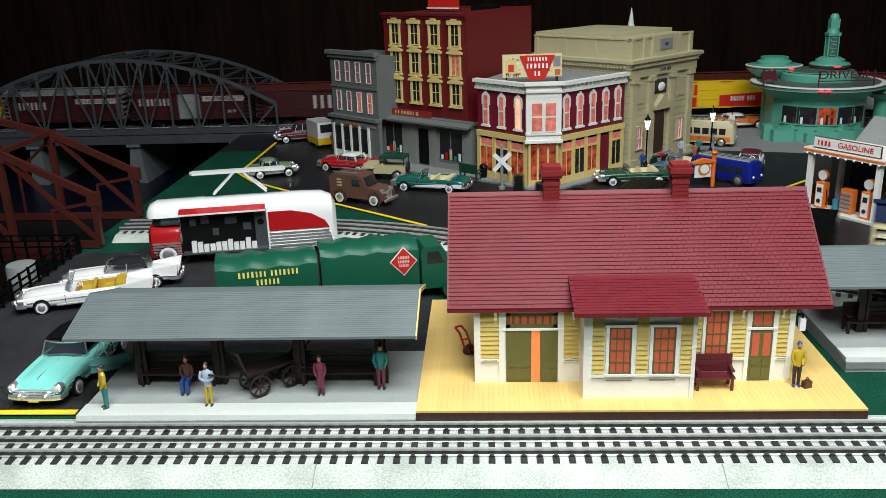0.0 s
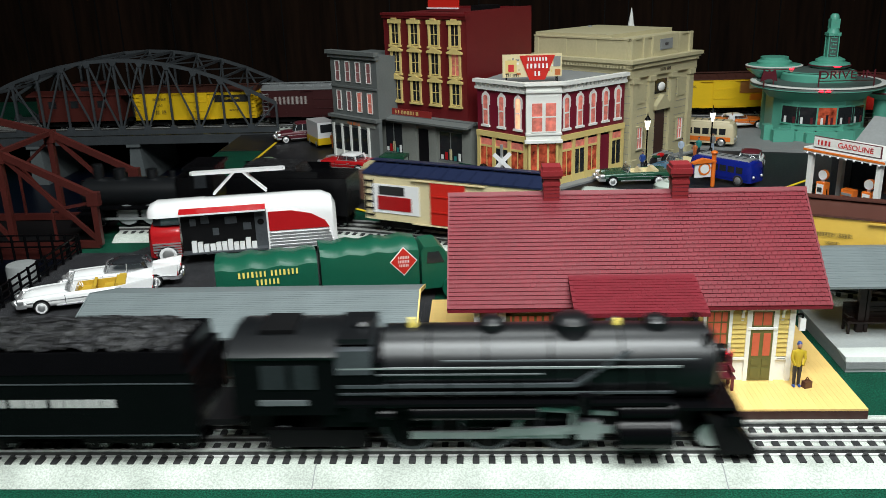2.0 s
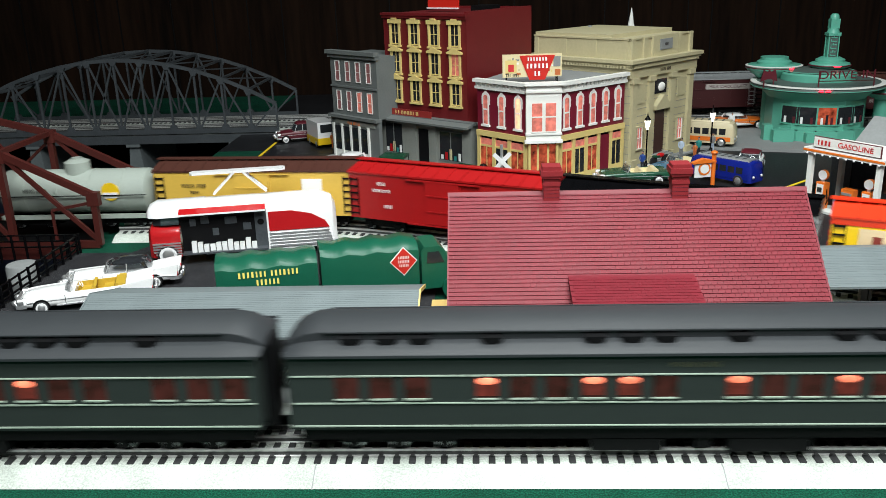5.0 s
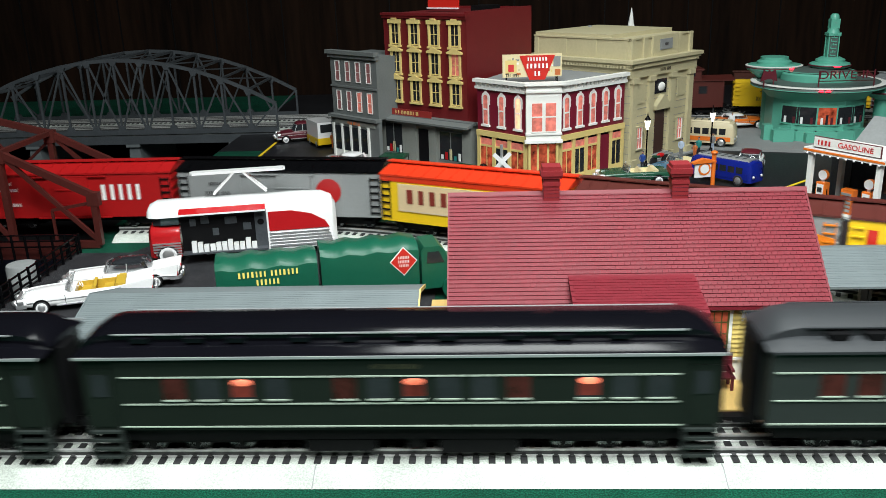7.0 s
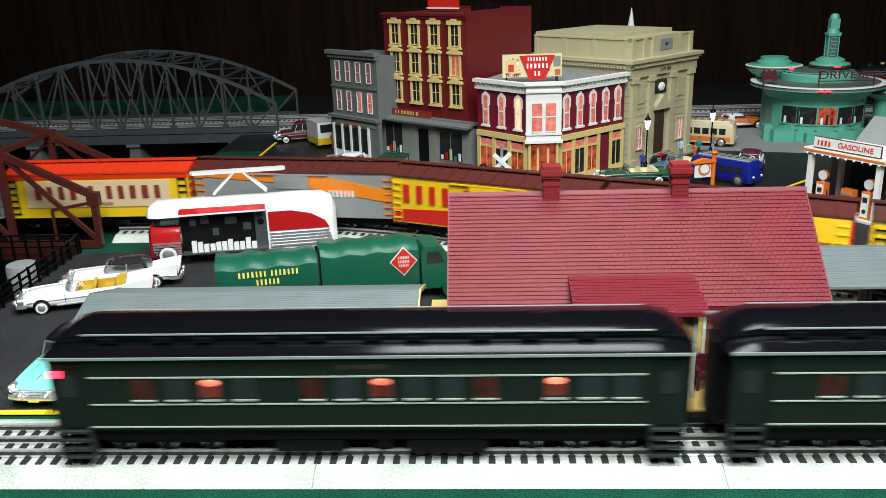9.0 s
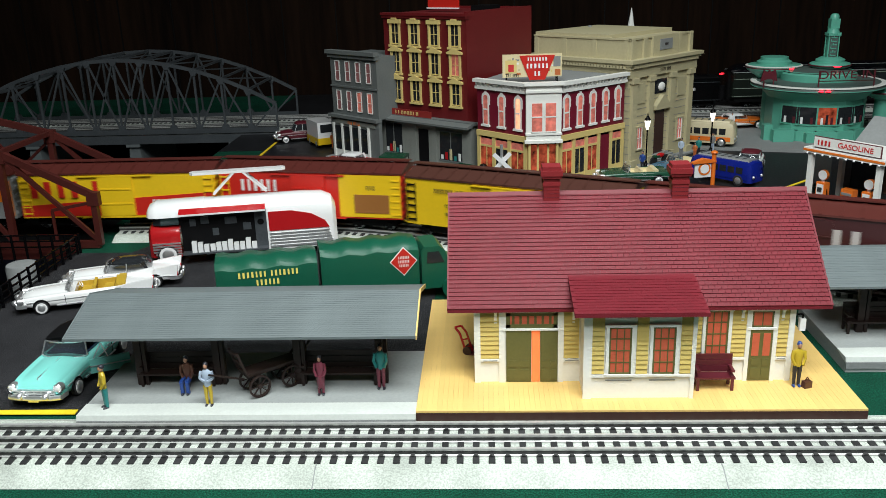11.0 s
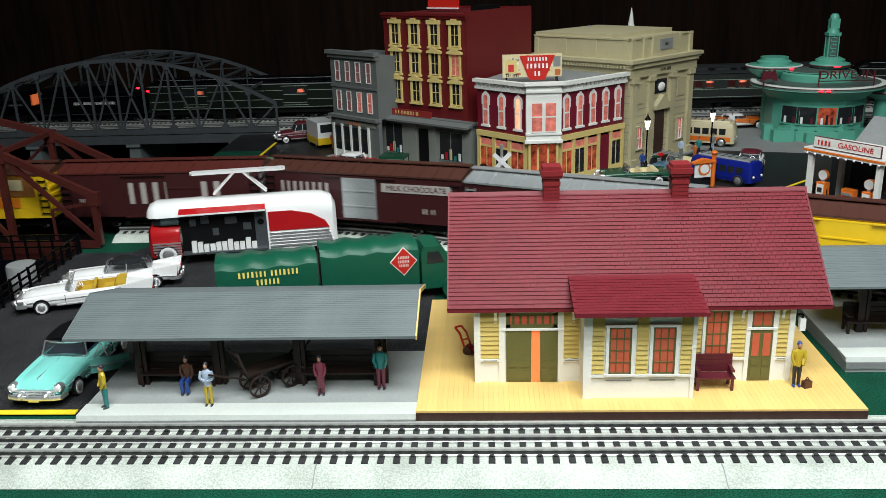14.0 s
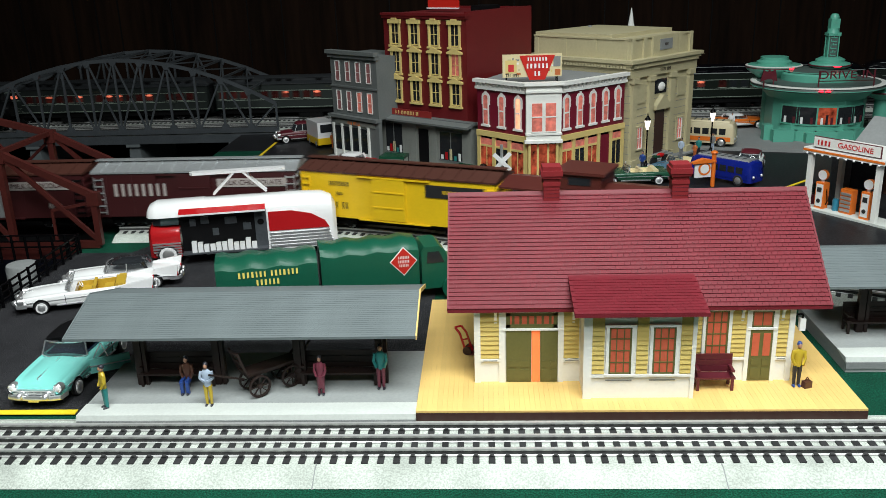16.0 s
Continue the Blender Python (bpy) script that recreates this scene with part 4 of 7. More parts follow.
for x0, x1, y in ((-5, 8.5, 72), (55, 66, 72), (72, 80.5, 46), (102.5, 110.5, 46), (132.5, 140, 46), (143, 153, 72), (174, 184, 72), (206, 213.5, 72)):
    clapboards(x0, x1, y, 33, 72 if y > 50 else 80, wl)
for x0, x1, y in ((-9.5, -5, 72), (66.2, 72, 46), (140, 142.8, 46), (213.5, 217.5, 72), (8.5, 13, 72), (51, 55, 72), (184, 187, 72), (203, 206, 72)):
    part("corner_board", B().box(x0, x1, y - 1.6, y + 0.2, 14, 73 if y > 50 else 81), CREAM_WHITE, wl, bevel=0.2)
for x0, x1, y in ((-5, 8.5, 72), (55, 66, 72), (72, 140, 46), (143, 184, 72), (206, 213.5, 72)):
    part("water_table", B().box(x0, x1, y - 1.5, y + 0.2, 30.5, 32.5), CREAM_WHITE, wl, bevel=0.3)
for x0, x1 in ((82, 100), (112, 130)):
    part("panel_slot", B().box(x0, x1, 45.6, 46.3, 27.4, 28.2), PAVING, wl)
for x0, x1, y in ((-3, 7, 72), (56, 66, 72), (207, 213, 72), (71, 79, 46), (102, 111, 46), (132, 139, 46)):
    part("panel_slot", B().box(x0, x1, y - 0.4, y + 0.3, 33, 33.7) if y == 46 else B().box(x0, x1, y - 1.7, y - 1.4, 31.2, 31.8), PAVING, wl)


def sash(parent, x, y, z0, w, h, cols, rows, frame, pane, name="window", surround=None, depth=1.2):
    wn = part(name, B().box(x - w / 2, x + w / 2, y - 0.6, y + 0.3, z0, z0 + h), pane, parent)
    f = B()
    t = max(0.7, w * 0.05)
    f.box(x - w / 2, x - w / 2 + t * 1.6, y - depth, y, z0, z0 + h).box(x + w / 2 - t * 1.6, x + w / 2, y - depth, y, z0, z0 + h)
    f.box(x - w / 2, x + w / 2, y - depth, y, z0, z0 + t * 1.6).box(x - w / 2, x + w / 2, y - depth, y, z0 + h - t * 1.6, z0 + h)
    for i in range(1, cols):
        xx = x - w / 2 + w * i / cols
        f.box(xx - t / 2, xx + t / 2, y - depth * 0.85, y, z0, z0 + h)
    for i in range(1, rows):
        zz = z0 + h * i / rows
        f.box(x - w / 2, x + w / 2, y - depth * 0.8, y, zz - t / 2, zz + t / 2)
    part("frame", f, frame, wn)
    if surround:
        part("surround", B().box(x - w / 2 - 2.2, x - w / 2, y - depth - 0.4, y, z0 - 1, z0 + h).box(x + w / 2, x + w / 2 + 2.2, y - depth - 0.4, y, z0 - 1, z0 + h).box(x - w / 2 - 3, x + w / 2 + 3, y - depth - 0.8, y, z0 + h, z0 + h + 1.8).box(x - w / 2 - 2.6, x + w / 2 + 2.6, y - depth - 0.8, y, z0 - 1.6, z0), surround, wn)
    return wn


for xx in (91.3, 121.2):
    sash(wl, xx, 45.8, 33, 15.4, 35.5, 3, 4, OLIVE, ORANGE_PANE, surround=CREAM_WHITE)
sash(wl, 163.5, 71.8, 33, 16, 36, 3, 4, OLIVE, ORANGE_PANE, surround=CREAM_WHITE)
sash(wl, 195, 71.8, 56, 15, 12.5, 2, 1, OLIVE, ORANGE_PANE, "transom", CREAM_WHITE)
sash(wl, 32, 71.8, 57, 37, 12.5, 7, 1, OLIVE, ORANGE_PANE, "transom", CREAM_WHITE)


def panel_door(parent, x, w, y, z0, h, glazed):
    d = part("door", B().box(x - w / 2, x + w / 2, y - 1.2, y, z0, z0 + h), OLIVE, parent, "olive panelled door", bevel=0.2)
    for i in (-1, 1):
        for z1, z2 in ((2, 10), (12, 17)):
            part("door_panel", B().box(x + i * w / 4 - w * 0.16, x + i * w / 4 + w * 0.16, y - 1.7, y - 1.1, z0 + z1, z0 + z2), OLIVE, d, bevel=0.35)
        if glazed:
            part("glazing", B().box(x + i * w / 4 - w * 0.16, x + i * w / 4 + w * 0.16, y - 1.45, y - 1.1, z0 + 19.5, z0 + h - 3), ORANGE_PANE, d)
    return d


panel_door(wl, 22.6, 18, 71.6, 14.5, 40.5, False)
panel_door(wl, 44.5, 12.5, 71.6, 14.5, 40.5, False)
part("lit_gap", B().box(32, 38, 71.2, 72.2, 14.5, 55), ORANGE_GLOW, wl, "bright orange light through the parted doors")
panel_door(wl, 195, 15.5, 71.6, 14.5, 40, True)
for xx in (6, 62, 146, 181, 209):
    part("bracket", B().prism([(72, 57), (72, 71.4), (67, 71.4), (70.4, 68)], xx - 1, xx + 1, "x"), CREAM_WHITE, wl)

# roof: solid slab with courses of shingles
SL = math.degrees(math.atan2(65, 72))
rf = part("roof", B().prism([(65.5, 74.2), (138, 139.4), (210.5, 74.2), (210.5, 72), (138, 136.6), (65.5, 72)], -28, 240, "x"), ROOF_RED, st, "red shingled gable roof")


def shingle_mesh(w, h):
    return mesh_of("shingle", B().prism([(0, 0.05), (0, 0.85), (0.2, 0.95), (h, 0.25), (h, -0.2)], 0.1, w - 0.1, "x"), ROOF_RED)


ROWS, SLOPE = 29, math.hypot(72.5, 65.2)
SW, SH = 4.4, SLOPE / ROWS
one = shingle_mesh(SW, SH * 1.12)
UP = Vector((0, 72.5 / SLOPE, 65.2 / SLOPE))
fv, ff = [], []
co = [v.co.copy() for v in one.vertices]
fa = [tuple(p.vertices) for p in one.polygons]
rng = random.Random(2)
for r in range(ROWS):
    k = -28 - (SW / 2 if r % 2 else 0)
    while k + SW < 240.6:
        m = Matrix.Translation(Vector((max(k, -28.2) / 1000, 0.0655, 0.0742)) + UP * r * SH / 1000) @ pose(0, 0, 0, SL + rng.uniform(-0.8, 0.8))
        if r < 4:
            piece("shingle", one, rf, m)
        else:
            n0 = len(fv)
            fv += [tuple(m @ c) for c in co]
            ff += [tuple(n0 + i for i in f) for f in fa]
        k += SW
me = bpy.data.meshes.new("shingle_field")
me.from_pydata(fv, [], ff)
me.materials.append(ROOF_RED_ALL)
o = new("shingle_field", me)
o.parent = rf
tagged(o, kind="stuff")
for xx in (-27.7, 239.5):
    part("verge_board", B().prism([(65.4, 73), (138, 138.6), (210.6, 73), (210.6, 75.2), (138, 140.6), (65.4, 75.2)], xx - 0.6, xx + 0.6, "x"), ROOF_RED, rf)
part("ridge_cap", B().prism([(135.5, 138.5), (138, 141), (140.5, 138.5)], -28.6, 240.6, "x"), ROOF_RED, rf)
part("fascia", B().box(-28, 240, 65.2, 66, 71.6, 73.6), ROOF_RED, rf)
br = part("bay_roof", B().prism([(34.5, 82.5), (85, 92), (85, 88), (34.5, 80.8)], 58.5, 148, "x"), ROOF_RED, st, "red shingled roof of the bay")
SB = math.degrees(math.atan2(8.5, 46.5))
bstrip = mesh_of("shingle", B().prism([(0, 0.05), (0, 0.5), (4.0, 0.15), (4.0, -0.2)], 0.08, 5.02, "x"), ROOF_RED)
for r in range(13):
    for c in range(17):
        piece("shingle", bstrip, br, Matrix.Translation(((58.5 + c * 5.1 + (2.5 if r % 2 else 0)) / 1000, (34.5 + r * 3.56) / 1000, (82.5 + r * 0.67) / 1000)) @ pose(0, 0, 0, SB))
part("fascia", B().box(58.5, 148, 34.2, 35, 80, 82), ROOF_RED, br)
for xx in (50, 146):
    ch = part("chimney", B().box(xx - 6, xx + 6, 132, 144, 128, 152).box(xx - 6.6, xx + 6.6, 131.4, 144.6, 146, 149), BRICK_RED, st, "red brick chimney with stepped cap", bevel=0.3)
    part("cap", B().box(xx - 7.4, xx + 7.4, 130.6, 145.4, 152, 154).box(xx - 8.2, xx + 8.2, 129.8, 146.2, 154, 158).box(xx - 7, xx + 7, 131, 145, 158, 161), BRICK_RED, ch, bevel=0.4)
    for z in (131, 134, 137, 140, 143):
        part("mortar_course", B().box(xx - 6.15, xx + 6.15, 131.85, 144.15, z, z + 0.4), MAROON, ch)


# ---- benches, carts, shelters ----
def bench(label, mat, w, at, group=""):
    t = thing("bench", label, "bench", at, group)
    part("seat", B().box(-w / 2, w / 2, -7, 3, 9, 10.2), mat, t, bevel=0.3)
    for k in range(3):
        part("back_slat", B().box(-w / 2, w / 2, 3 + k * 0.6, 4 + k * 0.6, 10.6 + k * 4.4, 14.8 + k * 4.4), mat, t, bevel=0.2)
    for xx in (-w / 2 + 2, w / 2 - 2):
        part("leg", B().prism([(-7, 0), (-5.5, 0), (-5, 9), (2.5, 9), (3, 0), (4.6, 0), (6, 23), (4.6, 23), (3.4, 11), (-6.5, 11)], xx - 1, xx + 1, "x"), mat, t)
        part("arm", B().box(xx - 1.1, xx + 1.1, -7, 4, 14.5, 16), mat, t, bevel=0.3)
    return t


bench("maroon slatted bench beside the station bay", MAROON, 28, P(160.5, 62, 14))


def shelter(x, y, label):
    t = thing("platform_shelter", label, "shelter", P(x, y, 0))
    # Platform grey is darkened for shade under the roof; the edge strip stays paler.
    pl = part("platform", B().prism([(26, 0.3), (26, 9.5), (27, 12), (130, 12), (130, 0.3)], -290, -50.4, "x"), CONCRETE_GREY, t, "grey concrete platform, darkened for under-roof shade", bevel=0.4)
    part("edge_strip", B().prism([(25.8, 9.0), (27, 12.6), (44, 12.6), (44, 11.5), (26.4, 8)], -290.3, -50.2, "x"), CONCRETE, pl, "paler concrete edge strip", bevel=0.2)
    part("platform_edge", B().box(-290, -50.4, 25.4, 26.2, 3, 8.6), PAVING, pl)
    r = part("roof", B().prism([(46, 62.5), (97, 77.5), (148, 62.5), (148, 60.8), (97, 75.4), (46, 60.8)], -300, -49.5, "x"), ROOF_GREY, t, "grey board-ribbed gable roof")
    n = 24
    bm = mesh_of("roof_board", B().prism([(0, 0.05), (0, 0.24), (53.2 / n, 0.10), (53.2 / n, 0)], 0, 250.5, "x"), ROOF_GREY)
    a = math.degrees(math.atan2(15, 51))
    for i in range(n):
        d = i / n
        piece("roof_board", bm, r, Matrix.Translation((-0.300, (46 + 51 * d) / 1000, (62.5 + 15 * d) / 1000)) @ pose(0, 0, 0, a))
    for xx in (-300.6, -49.4):
        part("barge_board", B().prism([(46, 60), (97, 75), (148, 60), (148, 63), (97, 78.2), (46, 63)], xx - 0.4, xx + 0.6, "x"), OCHRE if xx > -100 else ROOF_GREY, r)
    for xx in (-261, -202, -141, -80):
        part("post", B().box(xx - 2.6, xx + 2.6, 74, 79, 12, 69).box(xx + 3.4, xx + 6, 74, 79, 12, 69), BROWN_BENCH, t, bevel=0.3)
        part("brace", B().bar((xx, 76, 52), (xx, 58, 64), 2, 2.4).bar((xx, 76, 52), (xx, 98, 68), 2, 2.4), BROWN_BENCH, t)
    part("tie_beam", B().box(-292, -58, 75, 78, 64, 68), BROWN_BENCH, t)
    return t


shelter(0, 0, "grey-roofed platform shelter with dark posts")
shelter(564, 84, "grey-roofed shelter on the farther platform")
for xx in (-232, -110):
    bench("long dark brown bench under the shelter", BROWN_BENCH, 58, P(xx, 78, 12), "shelter benches")
for xx in (320, 440):
    bench("long dark brown bench under the shelter", BROWN_BENCH, 58, P(xx, 162, 12), "shelter benches")

cart = thing("baggage_cart", "dark wooden baggage cart with spoked wheels", "cart", P(-170, 60, 12, 40))
part("bed", B().box(-8, 34, -6, 8, 17, 19.5), BROWN_BENCH, cart, bevel=0.4)
part("bed_rail", B().bar((34, -6, 19), (44, -6, 32), 1.4, 1.4).bar((34, 8, 19), (44, 8, 32), 1.4, 1.4).bar((44, -6, 32), (44, 8, 32), 1.4, 1.4), BROWN_BENCH, cart)
part("end_rack", B().bar((-8, -6, 19), (-14, -6, 38), 1.5, 1.5).bar((-8, 8, 19), (-14, 8, 38), 1.5, 1.5).bar((-14, -6, 36), (-14, 8, 36), 1.5, 1.5).bar((-11, -6, 28), (-11, 8, 28), 1.5, 1.5), BROWN_BENCH, cart)
part("handle", B().bar((-8, 0, 14), (-34, 0, 26), 1.2, 1.2), BROWN_BENCH, cart)
for xx, y, r in ((0, -8, 8.5), (0, 9, 8.5), (26, -8, 8.5), (26, 9, 8.5)):
    w = B()
    n = 20
    w.loft([[(xx + q * math.cos(2 * math.pi * i / n), y + d, 8.7 + q * math.sin(2 * math.pi * i / n)) for q, d in ((8.5, -0.8), (8.5, 0.8), (7.2, 0.8), (7.2, -0.8))] for i in range(n + 1)], False)
    for k in range(8):
        a = k * math.pi / 4
        w.bar((xx, y, 8.7), (xx + 7.4 * math.cos(a), y, 8.7 + 7.4 * math.sin(a)), 0.7, 0.7)
    w.cyl(xx, y - 1, 8.7, 1.6, 2, "y", 10)
    part("wheel", w, BROWN_BENCH, cart)
truckh = thing("hand_truck", "red hand truck leaning by the station wall", "hand truck", P(-14, 118, 14, -20))
part("frame", B().bar((-3, 0, 2), (-8, 0, 17), 1.3, 1.3).bar((-8, 0, 17), (-12, 0, 22), 1.3, 1.3).bar((1, 4, 2), (-4, 4, 17), 1.3, 1.3).bar((-4, 4, 17), (-8, 4, 22), 1.3, 1.3).bar((-12, 0, 22), (-8, 4, 22), 1.2, 1.2).bar((-4, 0, 6), (0, 4, 6), 1, 1).bar((-6, 0, 12), (-2, 4, 12), 1, 1), RED, truckh)
part("toe_plate", B().box(-3, 6, -1, 5, 0.4, 1.6), MAROON, truckh)
for y in (-1.5, 5):
    part("wheel", B().cyl(-2, y, 3.4, 3.4, 1.4, "y", 14), BROWN_DARK, truckh)
sg = thing("station_lamp", "small white lamp bracket on the station corner", "lamp", P(219, 70, 58))
part("arm", B().bar((-1.4, 0, 8), (3, 0, 8), 1, 1).bar((3, 0, 8), (3, 0, 4), 1, 1), BLACK_MATT, sg)
part("shade", B().box(1, 5, -2, 2, -4, 5), WHITE, sg, bevel=0.5)


# ---- figurines: plain painted shapes ----
def figurine(label, at, skin, shirt, legs, hair, sit=False, skirt=False, scale=1.0, arms="down"):
    b = B()
    marks = []

    def done(i):
        n = len(b.bm.faces)
        marks.append((n, i))
    if sit:
        for s in (-1, 1):
            b.bar((s * 2.2, -1, 10), (s * 2.4, -8, 10), 3, 3)
            b.bar((s * 2.4, -8, 10.5), (s * 2.4, -7.5, 1), 2.4, 2.6)
        zb = 9
    else:
        if skirt:
            b.lathe([(2, 6), (3.4, 8), (3, 17)], 0, 0, 10)
        for s in (-1, 1):
            b.lathe([(1.1, 1), (1.4, 6), (2.0, 16)], s * 1.9, 0, 8)
        zb = 15.5
    done(1)
    for s in (-1, 1):
        b.ball(s * 2.2, -1.2 if not sit else -8.4, 1, 1.2, 2.4, 1)
    done(2)
    b.loft([[(w * math.cos(a), d * math.sin(a), zb + z) for a in [2 * math.pi * i / 12 for i in range(12)]] for w, d, z in ((3, 2, 0), (3, 2, 3), (3.8, 2.2, 8), (4.2, 2.1, 11.2), (1.6, 1.4, 13))])
    for s in (-1, 1):
        if arms == "down":
            b.bar((s * 4.4, 0, zb + 11.4), (s * 5.2, -0.6, zb + 5.6), 1.9, 1.9)
            b.bar((s * 5.2, -0.6, zb + 5.8), (s * 3.0, -2.6, zb + 1.6), 1.7, 1.7)
        else:
            b.bar((s * 4.4, 0, zb + 11.4), (s * 5.4, -0.4, zb + 6), 1.9, 1.9)
            b.bar((s * 5.4, -0.4, zb + 6.2), (s * 1.0, -2.6, zb + 4.6), 1.7, 1.7)
    done(0)
    b.ball(0, -0.2, zb + 15.6, 1.75, 2.0, 2.4, 12, 8)
    done(3)
    b.ball(0, 0.4, zb + 16.6, 2.0, 2.1, 2.0, 12, 8)
    done(2)
    idx = []
    b.bm.faces.ensure_lookup_table()
    n0 = 0
    for n, i in marks:
        idx += [i] * (n - n0)
        n0 = n
    for f, i in zip(b.bm.faces, idx):
        f.material_index = i
    for v in b.bm.verts:
        v.co *= scale
        v.co.x *= 0.86
    ob = solid("figurine", b, shirt, label, "figurine", at, "figurines", smooth=True)
    for m in (legs, hair, skin):
        ob.data.materials.append(m)
    return ob


SKIN = paint("figurine_skin", (0.42, 0.22, 0.14))
PAINTS = {k: paint("figurine_" + k, v) for k, v in dict(teal=(0.02, 0.20, 0.19), mustard=(0.50, 0.36, 0.03), blue=(0.02, 0.06, 0.25), wine=(0.16, 0.03, 0.05), pale=(0.40, 0.48, 0.60), dark=(0.02, 0.02, 0.03), grey=(0.2, 0.2, 0.2), brown=(0.09, 0.035, 0.02), orange=(0.5, 0.14, 0.04)).items()}
PN = PAINTS
figurine("figurine in a mustard shirt and teal trousers", P(-273, 39, 12, -50), SKIN, PN["mustard"], PN["teal"], PN["dark"])
figurine("seated figurine in a brown shirt on the bench", P(-222, 66, 12), SKIN, PN["brown"], PN["blue"], PN["dark"], sit=True)
figurine("figurine in a pale blue top and mustard trousers", P(-199, 42, 12), SKIN, PN["pale"], PN["mustard"], PN["dark"], arms="fold")
figurine("figurine in a wine-red dress on the platform", P(-121, 57, 12), SKIN, PN["wine"], PN["wine"], PN["dark"], skirt=True, scale=0.92)
figurine("figurine in a teal jacket beside the bench", P(-78, 66, 12), SKIN, PN["teal"], PN["wine"], PN["dark"], scale=1.06)
figurine("figurine in overalls with a bag by the station", P(219, 62, 14), SKIN, PN["mustard"], PN["dark"], PN["blue"], scale=1.02)
bag = solid("satchel", B().box(-3, 3, -2, 2, 0, 5).bar((-2, 0, 5), (0, 0, 8), 0.6, 0.6).bar((2, 0, 5), (0, 0, 8), 0.6, 0.6), PN["brown"], "small brown bag beside the figurine", "bag", P(226, 60, 14, 20), bevel=0.4)


# ---- road vehicles ----
def road_wheel(t, x, y, r, white=True):
    s = 1 if y > 0 else -1
    w = part("wheel", B().lathe([(r * 0.6, -2.2), (r * 0.93, -2.2), (r, -1.4), (r, 1.4), (r * 0.93, 2.2), (r * 0.6, 2.2)], 0, 0, 24), TYRE, t, smooth=True, at=P(x, y, r, 0, 90))
    if white:
        part("whitewall", B().lathe([(r * 0.6, -2.6), (r * 0.8, -2.5), (r * 0.8, 2.5), (r * 0.6, 2.6)], 0, 0, 24), WHITE, w)
    part("hubcap", B().lathe([(r * 0.62, -2.3), (r * 0.4, -3.1), (r * 0.1, -3.3), (0.02, -3.3), (0.02, 3.3), (r * 0.1, 3.3), (r * 0.4, 3.1), (r * 0.62, 2.3)], 0, 0, 20), CHROME, w, smooth=True)


